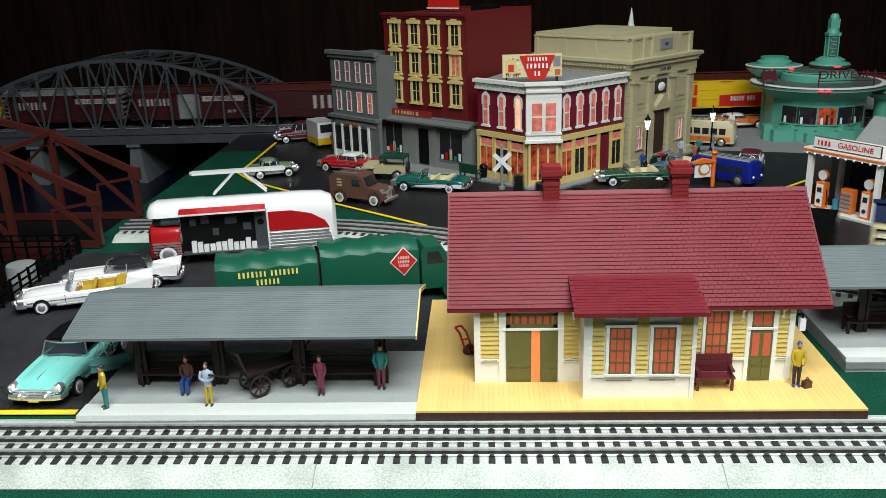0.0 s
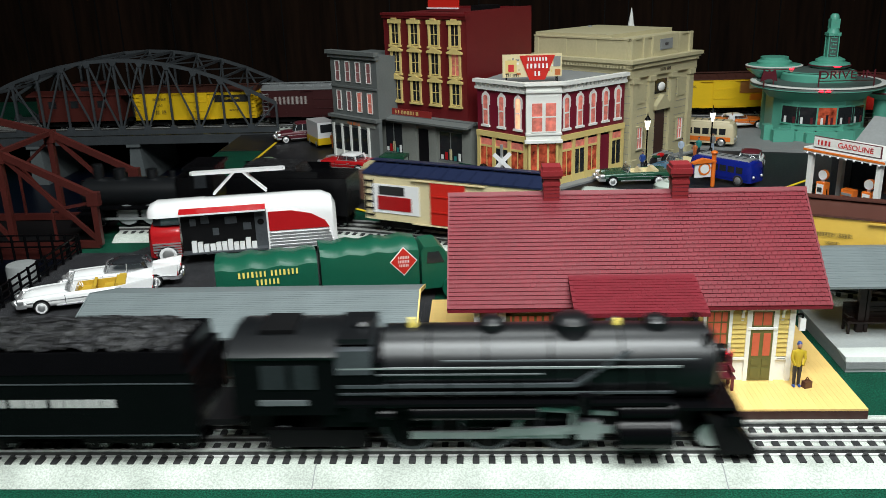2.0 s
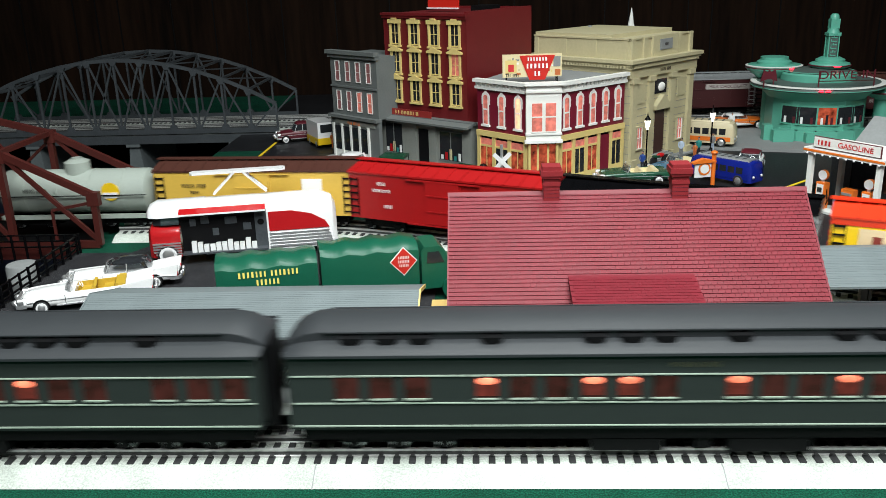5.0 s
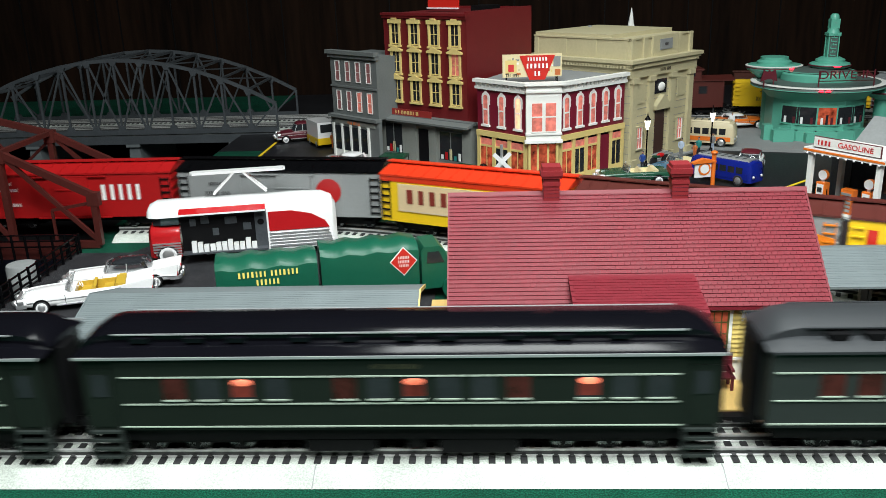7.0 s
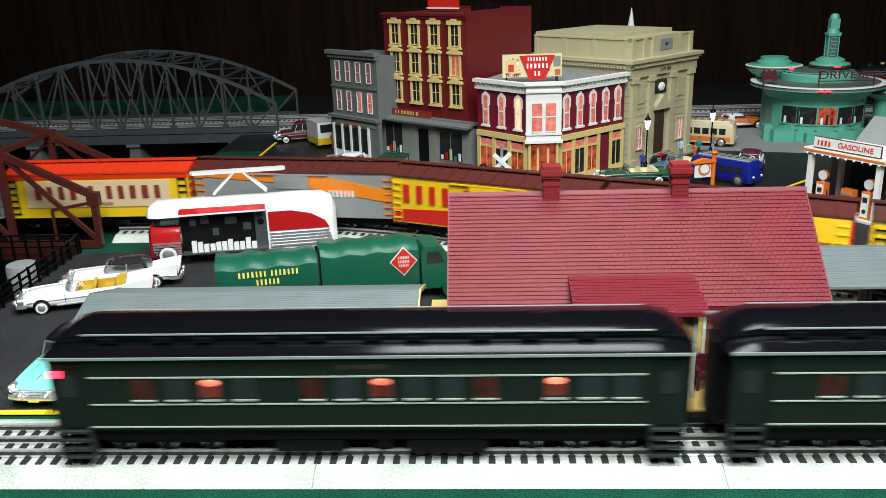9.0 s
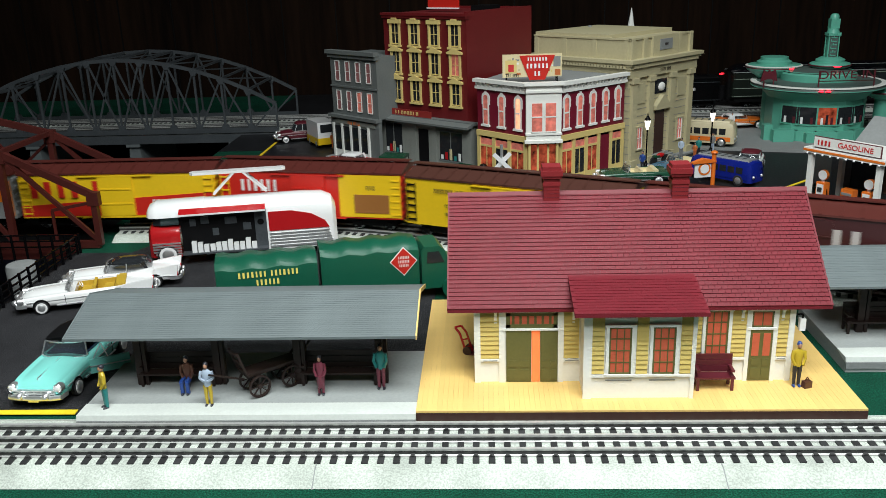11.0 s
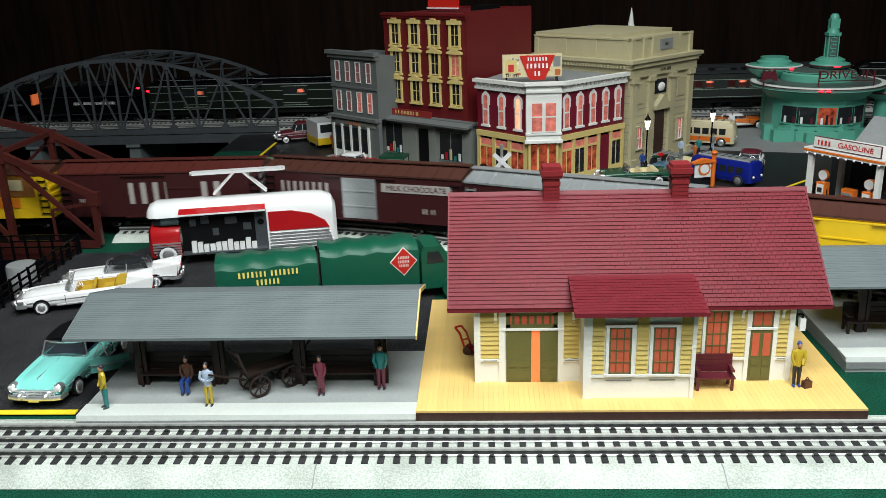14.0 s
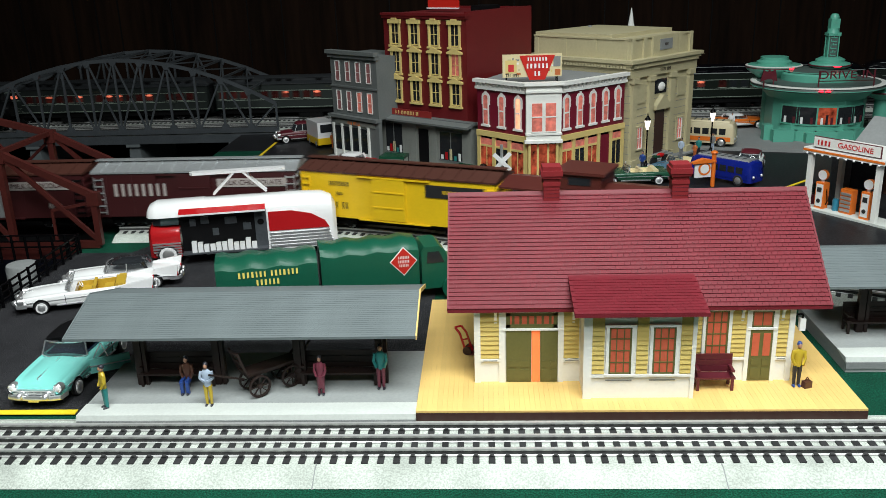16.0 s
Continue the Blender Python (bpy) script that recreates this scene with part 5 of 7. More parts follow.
def car(name, label, at, L, W, body, roof=None, style="hard", lower=None, seat=TAN, H=35, fins=False, white=True, group="parked cars"):
    """A 1950s car, front to +x, standing on z = 0."""
    t = thing(name, label, "car", at, group)
    h, w = L / 2, W / 2
    b = 20.5 if H > 30 else 18.5
    tub = style == "open"
    # fraction of half length, width, underside, wing height, middle height
    st = [(-1.0, 0.80, 10, 0.72, 0.66), (-0.985, 0.90, 8.5, 0.84, 0.80), (-0.93, 0.955, 7.2, 0.94, 0.90), (-0.8, 0.985, 6.5, 0.99, 0.95), (-0.56, 1.0, 6.2, 1.0, 1.0)]
    cab = [(-0.50, 1.0, 6, 1.0), (-0.1, 1.0, 6, 0.985), (0.22, 1.0, 6, 0.99)]
    for i, (fx, wf, zb, zf) in enumerate(cab):
        if tub and i == 0:
            st.append((fx - 0.002, wf, zb, zf, 1.0))
        st.append((fx, wf, zb, zf, 0.45 if tub else 1.0))
        if tub and i == 2:
            st.append((fx + 0.002, wf, zb, zf, 1.02))
    st += [(0.34, 1.0, 6, 0.985, 1.05), (0.55, 0.995, 6, 0.96, 1.04), (0.78, 0.97, 6.2, 0.93, 0.99), (0.91, 0.93, 6.8, 0.89, 0.91), (0.97, 0.88, 8, 0.80, 0.78), (1.0, 0.80, 9.5, 0.68, 0.60)]
    rings = []
    for fx, wf, zb, zf, zh in st:
        x, ww, f, m = fx * h, w * wf, zf * b, zh * b
        low = tub and zh < 0.5
        half = [(0.82, zb), (0.97, zb + 1.6), (1.0, zb + (f - zb) * 0.42), (0.985, f - 3.2), (0.955, f - 1.0), (0.88, f), (0.78, f - (0.2 if low else 0.9)), (0.74, m) if low else (0.62, (f + m) / 2 - 0.5), (0.34, m), (0.0, m if low else m + 0.5)]
        rings.append([(x, -q * ww, z) for q, z in half] + [(x, q * ww, z) for q, z in half[-2::-1]])
    shell = part("body", B().loft(rings), body, t, smooth=True)
    shell.data.set_sharp_from_angle(angle=radians(72))
    if lower:
        for s in (-1, 1):
            part("lower_panel", B().prism([(-h * 0.93, 8), (-h * 0.95, b * 0.72), (-h * 0.2, b * 0.66), (h * 0.36, b * 0.5), (h * 0.36, 8)], s * w - 0.45, s * w + 0.45, "y"), lower, t, bevel=0.2)
    if fins:
        for s in (-1, 1):
            part("tail_fin", B().prism([(-h * 0.99, b * 0.6), (-h * 1.03, b + 4.2), (-h * 0.9, b + 3.4), (-h * 0.45, b - 0.2), (-h * 0.45, b * 0.6)], s * w * 0.9 - 1.3, s * w * 0.9 + 1.3, "y"), body, t, bevel=0.9, smooth=True)
    for s in (-1, 1):
        part("side_trim", B().bar((-h * 0.94, s * (w + 0.05), b * 0.62), (-h * 0.1, s * (w + 0.05), b * 0.70), 0.7, 0.9).bar((-h * 0.1, s * (w + 0.05), b * 0.70), (h * 0.86, s * (w * 0.97), b * 0.66), 0.7, 0.9), CHROME, t)
        part("rocker_trim", B().box(-h * 0.38, h * 0.44, s * w * 0.98 - 0.5, s * w * 0.98 + 0.5, 6.6, 7.8), CHROME, t)
        for fx in (0.30, -0.30):
            part("door_seam", B().box(h * fx - 0.2, h * fx + 0.2, s * w * 0.995 - 0.3, s * w * 0.995 + 0.3, 8, b - 1.6), BLACK_MATT, t)
        part("door_handle", B().box(-h * 0.24, -h * 0.16, s * w - 0.6, s * w + 0.6, b * 0.80, b * 0.84), CHROME, t)
        for fx in (0.66, -0.6):
            # Black half disc puts the shade of the wheel opening into colour.
            arch = [(h * fx + 7.9 * math.cos(radians(a)), 6.8 + 7.9 * math.sin(radians(a))) for a in range(-8, 189, 14)]
            part("wheel_arch", B().prism(arch, s * (w - 0.4) - 1, s * (w - 0.4) + 0.7, "y"), BLACK_MATT, t)
            road_wheel(t, fx * h, s * (w - 1.2), 6.5, white)
    for s in (-1, 1):
        curve = [(s * (h - 7), -w * 0.99), (s * (h + 0.6), -w * 0.93), (s * (h + 2.6), -w * 0.6), (s * (h + 3.2), 0), (s * (h + 2.6), w * 0.6), (s * (h + 0.6), w * 0.93), (s * (h - 7), w * 0.99)]
        bp = part("bumper", B().loft([[(xa + dx, ya, 9 + dz) for dx, dz in ((-0.9, -1.8), (0.5, -1.8), (1.1, -0.8), (1.1, 0.8), (0.5, 1.8), (-0.9, 1.8))] for xa, ya in curve]), CHROME, t, smooth=True)
        for y in (-0.46, 0.46):
            part("overrider", B().ball(s * (h + 3.2), y * w, 10.8, 3.6 if s > 0 else 1.8, 3.0, 3.0, 12, 8), CHROME, bp, smooth=True)
        part("plate", B().box(s * (h + 3.6) - 0.3, s * (h + 3.6) + 0.3, -4, 4, 6.4, 10), GOLD, bp)
    gr = part("grille", B().box(h * 0.95, h + 0.6, -w * 0.72, w * 0.72, 8.8, b * 0.68), SILVER, t, "bright grille with chrome bars")
    for k in range(3):
        part("grille_bar", B().box(h * 0.97, h + 1.5, -w * 0.74, w * 0.74, 9.4 + k * 2.1, 10.5 + k * 2.1), CHROME, gr, bevel=0.3)
    for y in (-0.5, -0.25, 0, 0.25, 0.5):
        part("grille_bar", B().box(h * 0.97, h + 1.1, y * w - 0.4, y * w + 0.4, 9, b * 0.68), CHROME, gr)
    for s in (-1, 1):
        hl = part("headlight", B().lathe([(3.5, -5), (3.6, 0), (3.1, 0.6), (2.7, 0.2)], 0, 0, 18), CHROME, t, smooth=True, at=P(h * 0.985, s * w * 0.80, b * 0.74, 0, 0, 90))
        part("lens", B().ball(0, 0, 0.3, 2.7, 2.7, 1, 14, 6), WHITE, hl, smooth=True)
        part("fog_lamp", B().ball(h + 1.2, s * w * 0.78, b * 0.44, 1.4, 2.0, 1.6), CHROME, t, smooth=True)
        tl = part("tail_light", B().cyl(-h - 0.6, s * w * 0.8, b * 0.7, 1.9, 2.4, "x", 12), RED, t, smooth=True)
        part("bezel", B().cyl(-h * 0.985, s * w * 0.8, b * 0.7, 2.6, 1.0, "x", 14), CHROME, tl)

    # wraparound windscreen
    xb, zt, sh = h * 0.29, b + 0.6, (8.6 if tub else H - b - 4.6)
    back = sh * 0.55
    foot, head = [], []
    for i in range(9):
        a = -1 + i / 4
        foot.append(Vector((xb + 2.6 - 5.6 * abs(a) ** 2.4, a * w * 0.84, zt - 0.6)))
        head.append(Vector((xb - back + 2.0 - 3.8 * abs(a) ** 2.4, a * w * 0.74, zt + sh)))
    off = Vector((0.5, 0, 0))
    ws = part("windscreen", B().loft([[p, q, q - off, p - off] for p, q in zip(foot, head)]), CAR_GLASS, t, "curved clear windscreen", smooth=True)
    fb = B()
    for line in (foot, head):
        for p, q in zip(line, line[1:]):
            fb.bar(p, q, 0.8, 0.9)
    fb.bar(foot[0], head[0], 0.9, 0.9).bar(foot[8], head[8], 0.9, 0.9)
    part("windscreen_frame", fb, CHROME, ws)
    if tub:
        part("floor_lining", B().box(-h * 0.49, h * 0.21, -w * 0.73, w * 0.73, b * 0.45, b * 0.45 + 0.8), seat, t, "vinyl cabin floor")
        for s in (-1, 1):
            part("door_lining", B().box(-h * 0.48, h * 0.2, s * w * 0.745 - 0.5, s * w * 0.745 + 0.5, b * 0.45, b - 0.8), seat, t)
        for fx in (-0.06, -0.40):
            sb = part("bench_seat", B().box(fx * h - 1, fx * h + 9, -w * 0.70, w * 0.70, b * 0.45, b * 0.72), seat, t, "wide vinyl bench seat", bevel=1.2, smooth=True)
            part("seat_back", B().prism([(fx * h - 4, b * 0.5), (fx * h - 6, b + 1.6), (fx * h - 3.4, b + 2.2), (fx * h + 0.5, b * 0.66)], -w * 0.69, w * 0.69, "y"), seat, sb, bevel=0.9, smooth=True)
        part("dashboard", B().box(h * 0.155, h * 0.22, -w * 0.72, w * 0.72, b * 0.66, b * 0.98), body, t, bevel=0.8)
        ring = [Vector((h * 0.10 + 1.4 * math.cos(a), -w * 0.36 + 4.0 * math.sin(a), b * 0.95 + 2.9 * math.cos(a))) for a in [2 * math.pi * i / 16 for i in range(17)]]
        sw = B()
        for p, q in zip(ring, ring[1:]):
            sw.bar(p, q, 0.7, 0.7)
        part("steering_wheel", sw.bar((h * 0.10, -w * 0.36, b * 0.95), (h * 0.17, -w * 0.36, b * 0.8), 0.8, 0.8), WHITE, t)
        part("folded_top", B().box(-h * 0.60, -h * 0.49, -w * 0.80, w * 0.80, b - 1.5, b + 2.2), seat, t, "folded convertible top", bevel=1.2, smooth=True)
    elif style == "soft":
        rings = []
        for fx, k, zl, zu in ((0.16, 0.76, H - 4.0, H - 2.0), (0.02, 0.80, H - 4.2, H - 0.4), (-0.2, 0.82, H - 4.4, H), (-0.215, 0.82, b - 0.5, H), (-0.38, 0.83, b - 0.5, H - 1.0), (-0.5, 0.82, b - 0.5, H - 5), (-0.58, 0.78, b - 0.5, b + 2)):
            q = [(1.0, zl), (1.0, zl + (zu - zl) * 0.5), (0.90, zu - 1.2), (0.66, zu - 0.2), (0.3, zu + 0.3), (0, zu + 0.4)]
            rings.append([(fx * h, -y * k * w, z) for y, z in q] + [(fx * h, y * k * w, z) for y, z in q[-2::-1]])
        part("soft_top", B().loft(rings), roof, t, "raised black canvas top", smooth=True)
        part("cabin_floor", B().box(-h * 0.4, h * 0.2, -w * 0.72, w * 0.72, b - 1, b + 0.8), paint("navy_vinyl", (0.01, 0.012, 0.05)), t, bevel=0.4)
        part("seat_back", B().box(-h * 0.14, -h * 0.06, -w * 0.66, w * 0.66, b, b + 6), bpy.data.materials["navy_vinyl"], t, "navy vinyl seat back", bevel=1.2)
    else:
        def ring2(z, x0, x1, k):
            c = []
            for i in range(24):
                a = 2 * math.pi * i / 24
                ca, sa = math.cos(a), math.sin(a)
                c.append(((x0 + x1) / 2 + (x1 - x0) / 2 * math.copysign(abs(ca) ** 0.55, ca), w * k * math.copysign(abs(sa) ** 0.45, sa), z))
            return c
        x0, x1 = -h * 0.54, h * 0.285
        gh = part("greenhouse", B().loft([ring2(zt - 1.5, x0, x1, 0.83), ring2(zt + 4, x0 * 0.94, x1 * 0.78, 0.80), ring2(H - 3.6, x0 * 0.80, x1 * 0.48, 0.72)]), CAR_GLASS if style == "hard" else DARK_PANE, t, "dark glazed cabin", smooth=True)
        part("roof_panel", B().loft([ring2(H - 3.8, x0 * 0.83, x1 * 0.56, 0.755), ring2(H - 2.2, x0 * 0.82, x1 * 0.54, 0.74), ring2(H - 0.7, x0 * 0.7, x1 * 0.3, 0.6), ring2(H, x0 * 0.5, -h * 0.02, 0.3)]), roof or body, gh, smooth=True)
        for s in (-1, 1):
            for xa, xc, pw in ((-h * 0.12, -h * 0.125, 1.0), (x0 * 0.9, x0 * 0.76, 3.4)):
                part("pillar", B().bar((xa, s * w * 0.83, zt - 0.8), (xc, s * w * 0.735, H - 3), 1.2, pw), CHROME if pw < 2 else (roof or body), gh)
            part("window_trim", B().bar((-h * 0.5, s * w * 0.845, zt - 0.4), (h * 0.26, s * w * 0.845, zt - 0.4), 0.7, 0.8), CHROME, gh)
    part("bonnet_ornament", B().bar((h * 0.80, 0, b * 1.0), (h * 0.90, 0, b * 0.98), 1.0, 1.4).bar((h * 0.36, 0, b * 1.07), (h * 0.78, 0, b * 1.01), 0.5, 0.5), CHROME, t)
    return t


# vehicles of the station yard; each stands on the asphalt at z = 1.6
cad = car("convertible_car", "turquoise 1950s car with black top, door open", P(-334, 122, 1.6, -92), 126, 44, TURQ, BLACK_MATT, "soft", H=35)
dr = part("open_door", B().box(-30, 0, -1.2, 1.2, 7, 19), TURQ, cad, "turquoise door swung open", bevel=0.8, at=P(20, 22, 0, -62))
part("window_frame", B().bar((-3, 0, 19), (-10, 0, 31), 0.8, 0.8).bar((-10, 0, 31), (-14, 0, 19), 0.8, 0.8), CHROME, dr)
part("trim", B().box(-30, 0, -1.6, 1.6, 12.6, 13.6), CHROME, dr)
car("convertible_car", "white 1950s convertible with mustard seats", P(-391, 272, 1.6, 199), 122, 38, WHITE, style="open", fins=True, H=30)
car("hardtop_car", "white finned hardtop with dark windows", P(-374, 318, 1.6, 192), 112, 34, WHITE, DARK_PANE, "hard", fins=True, H=30)

bus = thing("display_bus", "red and white streamlined show bus, side opened", "bus", P(-272, 420, 1.6, 12) @ Matrix.Diagonal((1.07, 1, 1, 1)), "parked vehicles")


def bus_ring(x, k, zt):
    pr = [(-22, 8), (-22.5, 14), (-22.5, 48), (-21, 60), (-16, 68), (-8, 71), (0, 72), (8, 71), (16, 68), (21, 60), (22.5, 48), (22.5, 14), (22, 8)]
    return [(x, y * k, 8 + (z - 8) * zt * 0.93) for y, z in pr]


part("body", B().loft([bus_ring(-40, 1, 1), bus_ring(60, 1, 1), bus_ring(82, 0.98, 0.98), bus_ring(92, 0.9, 0.9), bus_ring(96, 0.7, 0.75)]), WHITE, bus, "white rounded rear body", smooth=True)
part("nose", B().loft([bus_ring(-96, 0.75, 0.52), bus_ring(-93, 0.92, 0.6), bus_ring(-84, 1.0, 0.62), bus_ring(-64, 1.0, 0.62)]), RED, bus, "red rounded nose", smooth=True)
part("roof", B().loft([[(x, y * k, 53 + (z - 53) * q) for y, z in ((-22.8, 53), (-21.5, 57), (-16.5, 64.5), (-8, 67.3), (0, 68.2), (8, 67.3), (16.5, 64.5), (21.5, 57), (22.8, 53))] for x, k, q in ((-96, 0.6, 0.4), (-93, 0.85, 0.75), (-86, 1, 0.97), (-38, 1.01, 1.0))]), WHITE, bus, "white domed cab roof", smooth=True)
part("windscreen", B().loft([[(x, y * k, z) for y, z in ((-20, 44), (-19, 60), (19, 60), (20, 44))] for x, k in ((-90, 0.8), (-82, 1), (-64, 1.0))]), DARK_PANE, bus, "dark wraparound cab glass")
part("red_flank", B().prism([(26, 30), (26, 52), (50, 52), (70, 47), (84, 38), (88, 30)], -23.4, -22.2, "y"), RED, bus, "red painted flank panel")
for k in range(5):
    part("chrome_strip", B().box(26, 92 - k, -23.4, -22.4, 11 + k * 3.6, 13 + k * 3.6), CHROME, bus)
    part("chrome_strip", B().box(-92 + 2 * (k < 1), -64, -23.2, -22.2, 11 + k * 3, 12.8 + k * 3), CHROME, bus)
# Flat black sheet on the flank gives the open bay its interior shade.
op = part("opening", B().box(-62, 24, -22.9, -22.3, 13, 56), BLACK_MATT, bus, "black sheet for the shaded display bay")
part("bay_floor", B().box(-62, 24, -34, -22, 12.5, 14), STEEL_GREY, op)
part("bay_sign", B().box(-58, 20, -24.4, -23.4, 56, 60), WHITE, op)
bars((3, 2, 8, 5, 2), 2.4, RED_INK, op, P(-18, -24.6, 58, 0, 90))
part("awning", B().prism([(-23, 62), (-34, 58.5), (-34, 57.5), (-23, 60)], -62, 24, "x"), RED, op, "raised red awning")
part("awning_lip", B().box(-62, 24, -34.6, -33.8, 56.6, 58.4), WHITE, op)
rng = random.Random(8)
for k in range(11):
    xx = -50 + k * 6
    part("kitchen_unit", B().box(xx - 2.5, xx + 2.4, -30 + rng.uniform(-2, 2), -25, 14, 20 + rng.uniform(0, 6)), WHITE, op, "white miniature kitchen unit", bevel=0.4)
for k, (xx, ww, z) in enumerate(((-50, 6, 42), (-38, 8, 44), (-12, 12, 42), (4, 8, 34), (-28, 6, 30))):
    part("display_board", B().box(xx - ww / 2, xx + ww / 2, -23.5, -22.9, z, z + 8), STEEL_GREY, op)
part("inner_door", B().box(12, 24, -24, -22.8, 14, 54), STEEL_GREY, op)
part("porthole", B().cyl(18, -24.6, 42, 3.4, 0.6, "y", 18), BLACK_MATT, op)
for s in (-1, 1):
    for xx in (-78, 62):
        road_wheel(bus, xx, s * (21 if xx < 0 else 17), 11)
mast = part("light_canopy", B().loft([[(x, y, z) for y, z in ((-6 * k, 94), (-6 * k, 97), (6 * k, 97), (6 * k, 94))] for x, k in ((-50, 0.3), (-47, 0.9), (44, 0.9), (47, 0.3))]), WHITE, bus, "raised white light canopy", bevel=0.8)
for a, c in (((-28, 0, 71), (-6, 0, 94)), ((26, 0, 71), (4, 0, 94))):
    part("strut", B().bar((a[0], -4, a[2]), (c[0], -4, c[2]), 2.2, 2.2), WHITE, mast)
    part("strut", B().bar((a[0], 5, a[2]), (c[0], 5, c[2]), 2.2, 2.2), WHITE, mast)

trk = thing("delivery_truck", "dark green canvas-covered truck and trailer", "truck", P(-244, 217, 1.6, 14.4), "parked vehicles")


def canvas(x0, x1, z0, seed):
    b = B()
    n = 14
    rings = []
    for i in range(n + 1):
        x = x0 + (x1 - x0) * i / n
        k = 0.94 if i in (0, n) else 1
        dz = 1.3 * math.sin(i * 2 * math.pi / 4 + seed)
        rings.append([(x, 24 + y, z) for y, z in ((-23.5 * k, 15), (-24 * k, 30), (-23.6 * k, z0 - 11), (-22.9 * k, z0 - 6 + dz * 0.9), (-17 * k, z0 - 1 + dz), (0, z0 + dz), (17 * k, z0 - 1 + dz), (22.6 * k, z0 - 5), (23.6 * k, z0 - 10), (24 * k, 30), (23.5 * k, 15))])
    return b.loft(rings)


tr = part("trailer", canvas(0, 92, 54, 0.5), GREEN_TRUCK, trk, "green canvas trailer", smooth=True)
part("cord", B().box(0, 92, 23, 25, 14, 15.5), BLACK_MATT, tr)
bars((7, 7), 5.4, GOLD, tr, P(47, -0.3, 43, 0, 90), wide=0.62)
bars((6,), 5.4, GOLD, tr, P(46, -0.3, 35, 0, 90), wide=0.62)
bars((4,), 3.2, GOLD, tr, P(46, -0.3, 20, 0, 90))
for xx in (14, 26, 76):
    for y in (4, 44):
        road_wheel(trk, xx, y, 8, False)
bd = part("truck_bed", canvas(95, 187, 58, 1.6), GREEN_TRUCK, trk, "green canvas truck bed", smooth=True)
dm = part("emblem", B().prism([(160, 42), (172, 55), (184, 42), (172, 29)], -0.9, -0.2, "y"), DOOR_RED, bd, "red diamond emblem")
part("emblem_edge", B().prism([(158.8, 42), (172, 56.4), (185.2, 42), (172, 27.6)], -0.5, -0.1, "y"), WHITE, dm)
bars((7,), 2.6, WHITE_INK, dm, P(172, -1, 46, 0, 90))
bars((7,), 2.6, WHITE_INK, dm, P(172, -1, 42, 0, 90))
bars((6,), 2.6, WHITE_INK, dm, P(172, -1, 38, 0, 90))
part("chassis", B().box(0, 225, 16, 32, 10, 15), BLACK_MATT, trk)
cb2 = part("cab", B().prism([(190, 10), (190, 48), (193, 52), (208, 52), (213, 47), (217, 35), (230, 31), (232, 26), (232, 10)], 5, 43, "y"), GREEN_TRUCK, trk, "rounded green cab", bevel=2.2, smooth=True)
part("window", B().prism([(195, 36), (196, 47), (207, 47), (212, 36)], 4.4, 43.6, "y"), DARK_PANE, cb2)
for y in (5, 43):
    part("mudguard", B().cyl(220, y - 4, 10, 11, 8, "y", 20), GREEN_TRUCK, cb2, smooth=True)
    part("headlight", B().cyl(230, y * 0.74 + 6, 24, 3, 4, "x", 14), CHROME, cb2)
for xx in (112, 160, 220):
    for y in (4, 44):
        road_wheel(trk, xx, y, 8, False)

# vehicles of the town
G2 = paint("pale_green_enamel", (0.17, 0.24, 0.15), 0.25)
TEAL = paint("dark_teal_enamel", (0.005, 0.10, 0.085), 0.25)
BLUE = paint("slate_blue_enamel", (0.06, 0.14, 0.21), 0.25)
DKGREEN = paint("dark_green_enamel", (0.012, 0.065, 0.035), 0.25)
BROWN = paint("brown_enamel", (0.115, 0.055, 0.04), 0.3)
KHAKI = paint("khaki_enamel", (0.50, 0.44, 0.26), 0.5)
DEEPBLUE = paint("deep_blue_enamel", (0.006, 0.015, 0.20), 0.25)
CREAMB = paint("cream_enamel", (0.60, 0.52, 0.34), 0.35)
car("coupe_car", "red two-seat car with a white hardtop", P(-216, 830, 1.2, 158), 94, 38, RED, WHITE, "hard", H=29)
car("convertible_car", "white and teal convertible with cream seats", P(-76, 697, 1.2, 164), 108, 40, TEAL, style="open", lower=WHITE, seat=CREAM, H=29)
car("convertible_car", "dark green convertible with cream seats", P(214, 716, 1.2, 184), 104, 40, DKGREEN, style="open", seat=CREAM, H=28)
car("convertible_car", "slate blue convertible parked by the bank", P(288, 764, 1.2, 212), 92, 38, BLUE, style="open", seat=CREAM, H=28)
car("sedan_car", "pale green small sedan on the far road", P(-332, 800, 1.2, 20), 70, 34, G2, G2, "sedan", H=29)
car("sedan_car", "white and dark red two-tone sedan", P(396, 778, 1.2, -112), 92, 36, WHITE, MAROON, "hard", lower=MAROON, H=30)
car("pickup_truck", "orange and white custom pickup by the diner", P(470, 1108, 4, 8), 98, 36, ORANGE, WHITE, "hard", lower=WHITE, H=27)
car("pickup_truck", "dark red pickup on the far street", P(-348, 1086, 1.2, 200), 84, 38, MAROON, MAROON, "sedan", H=36)

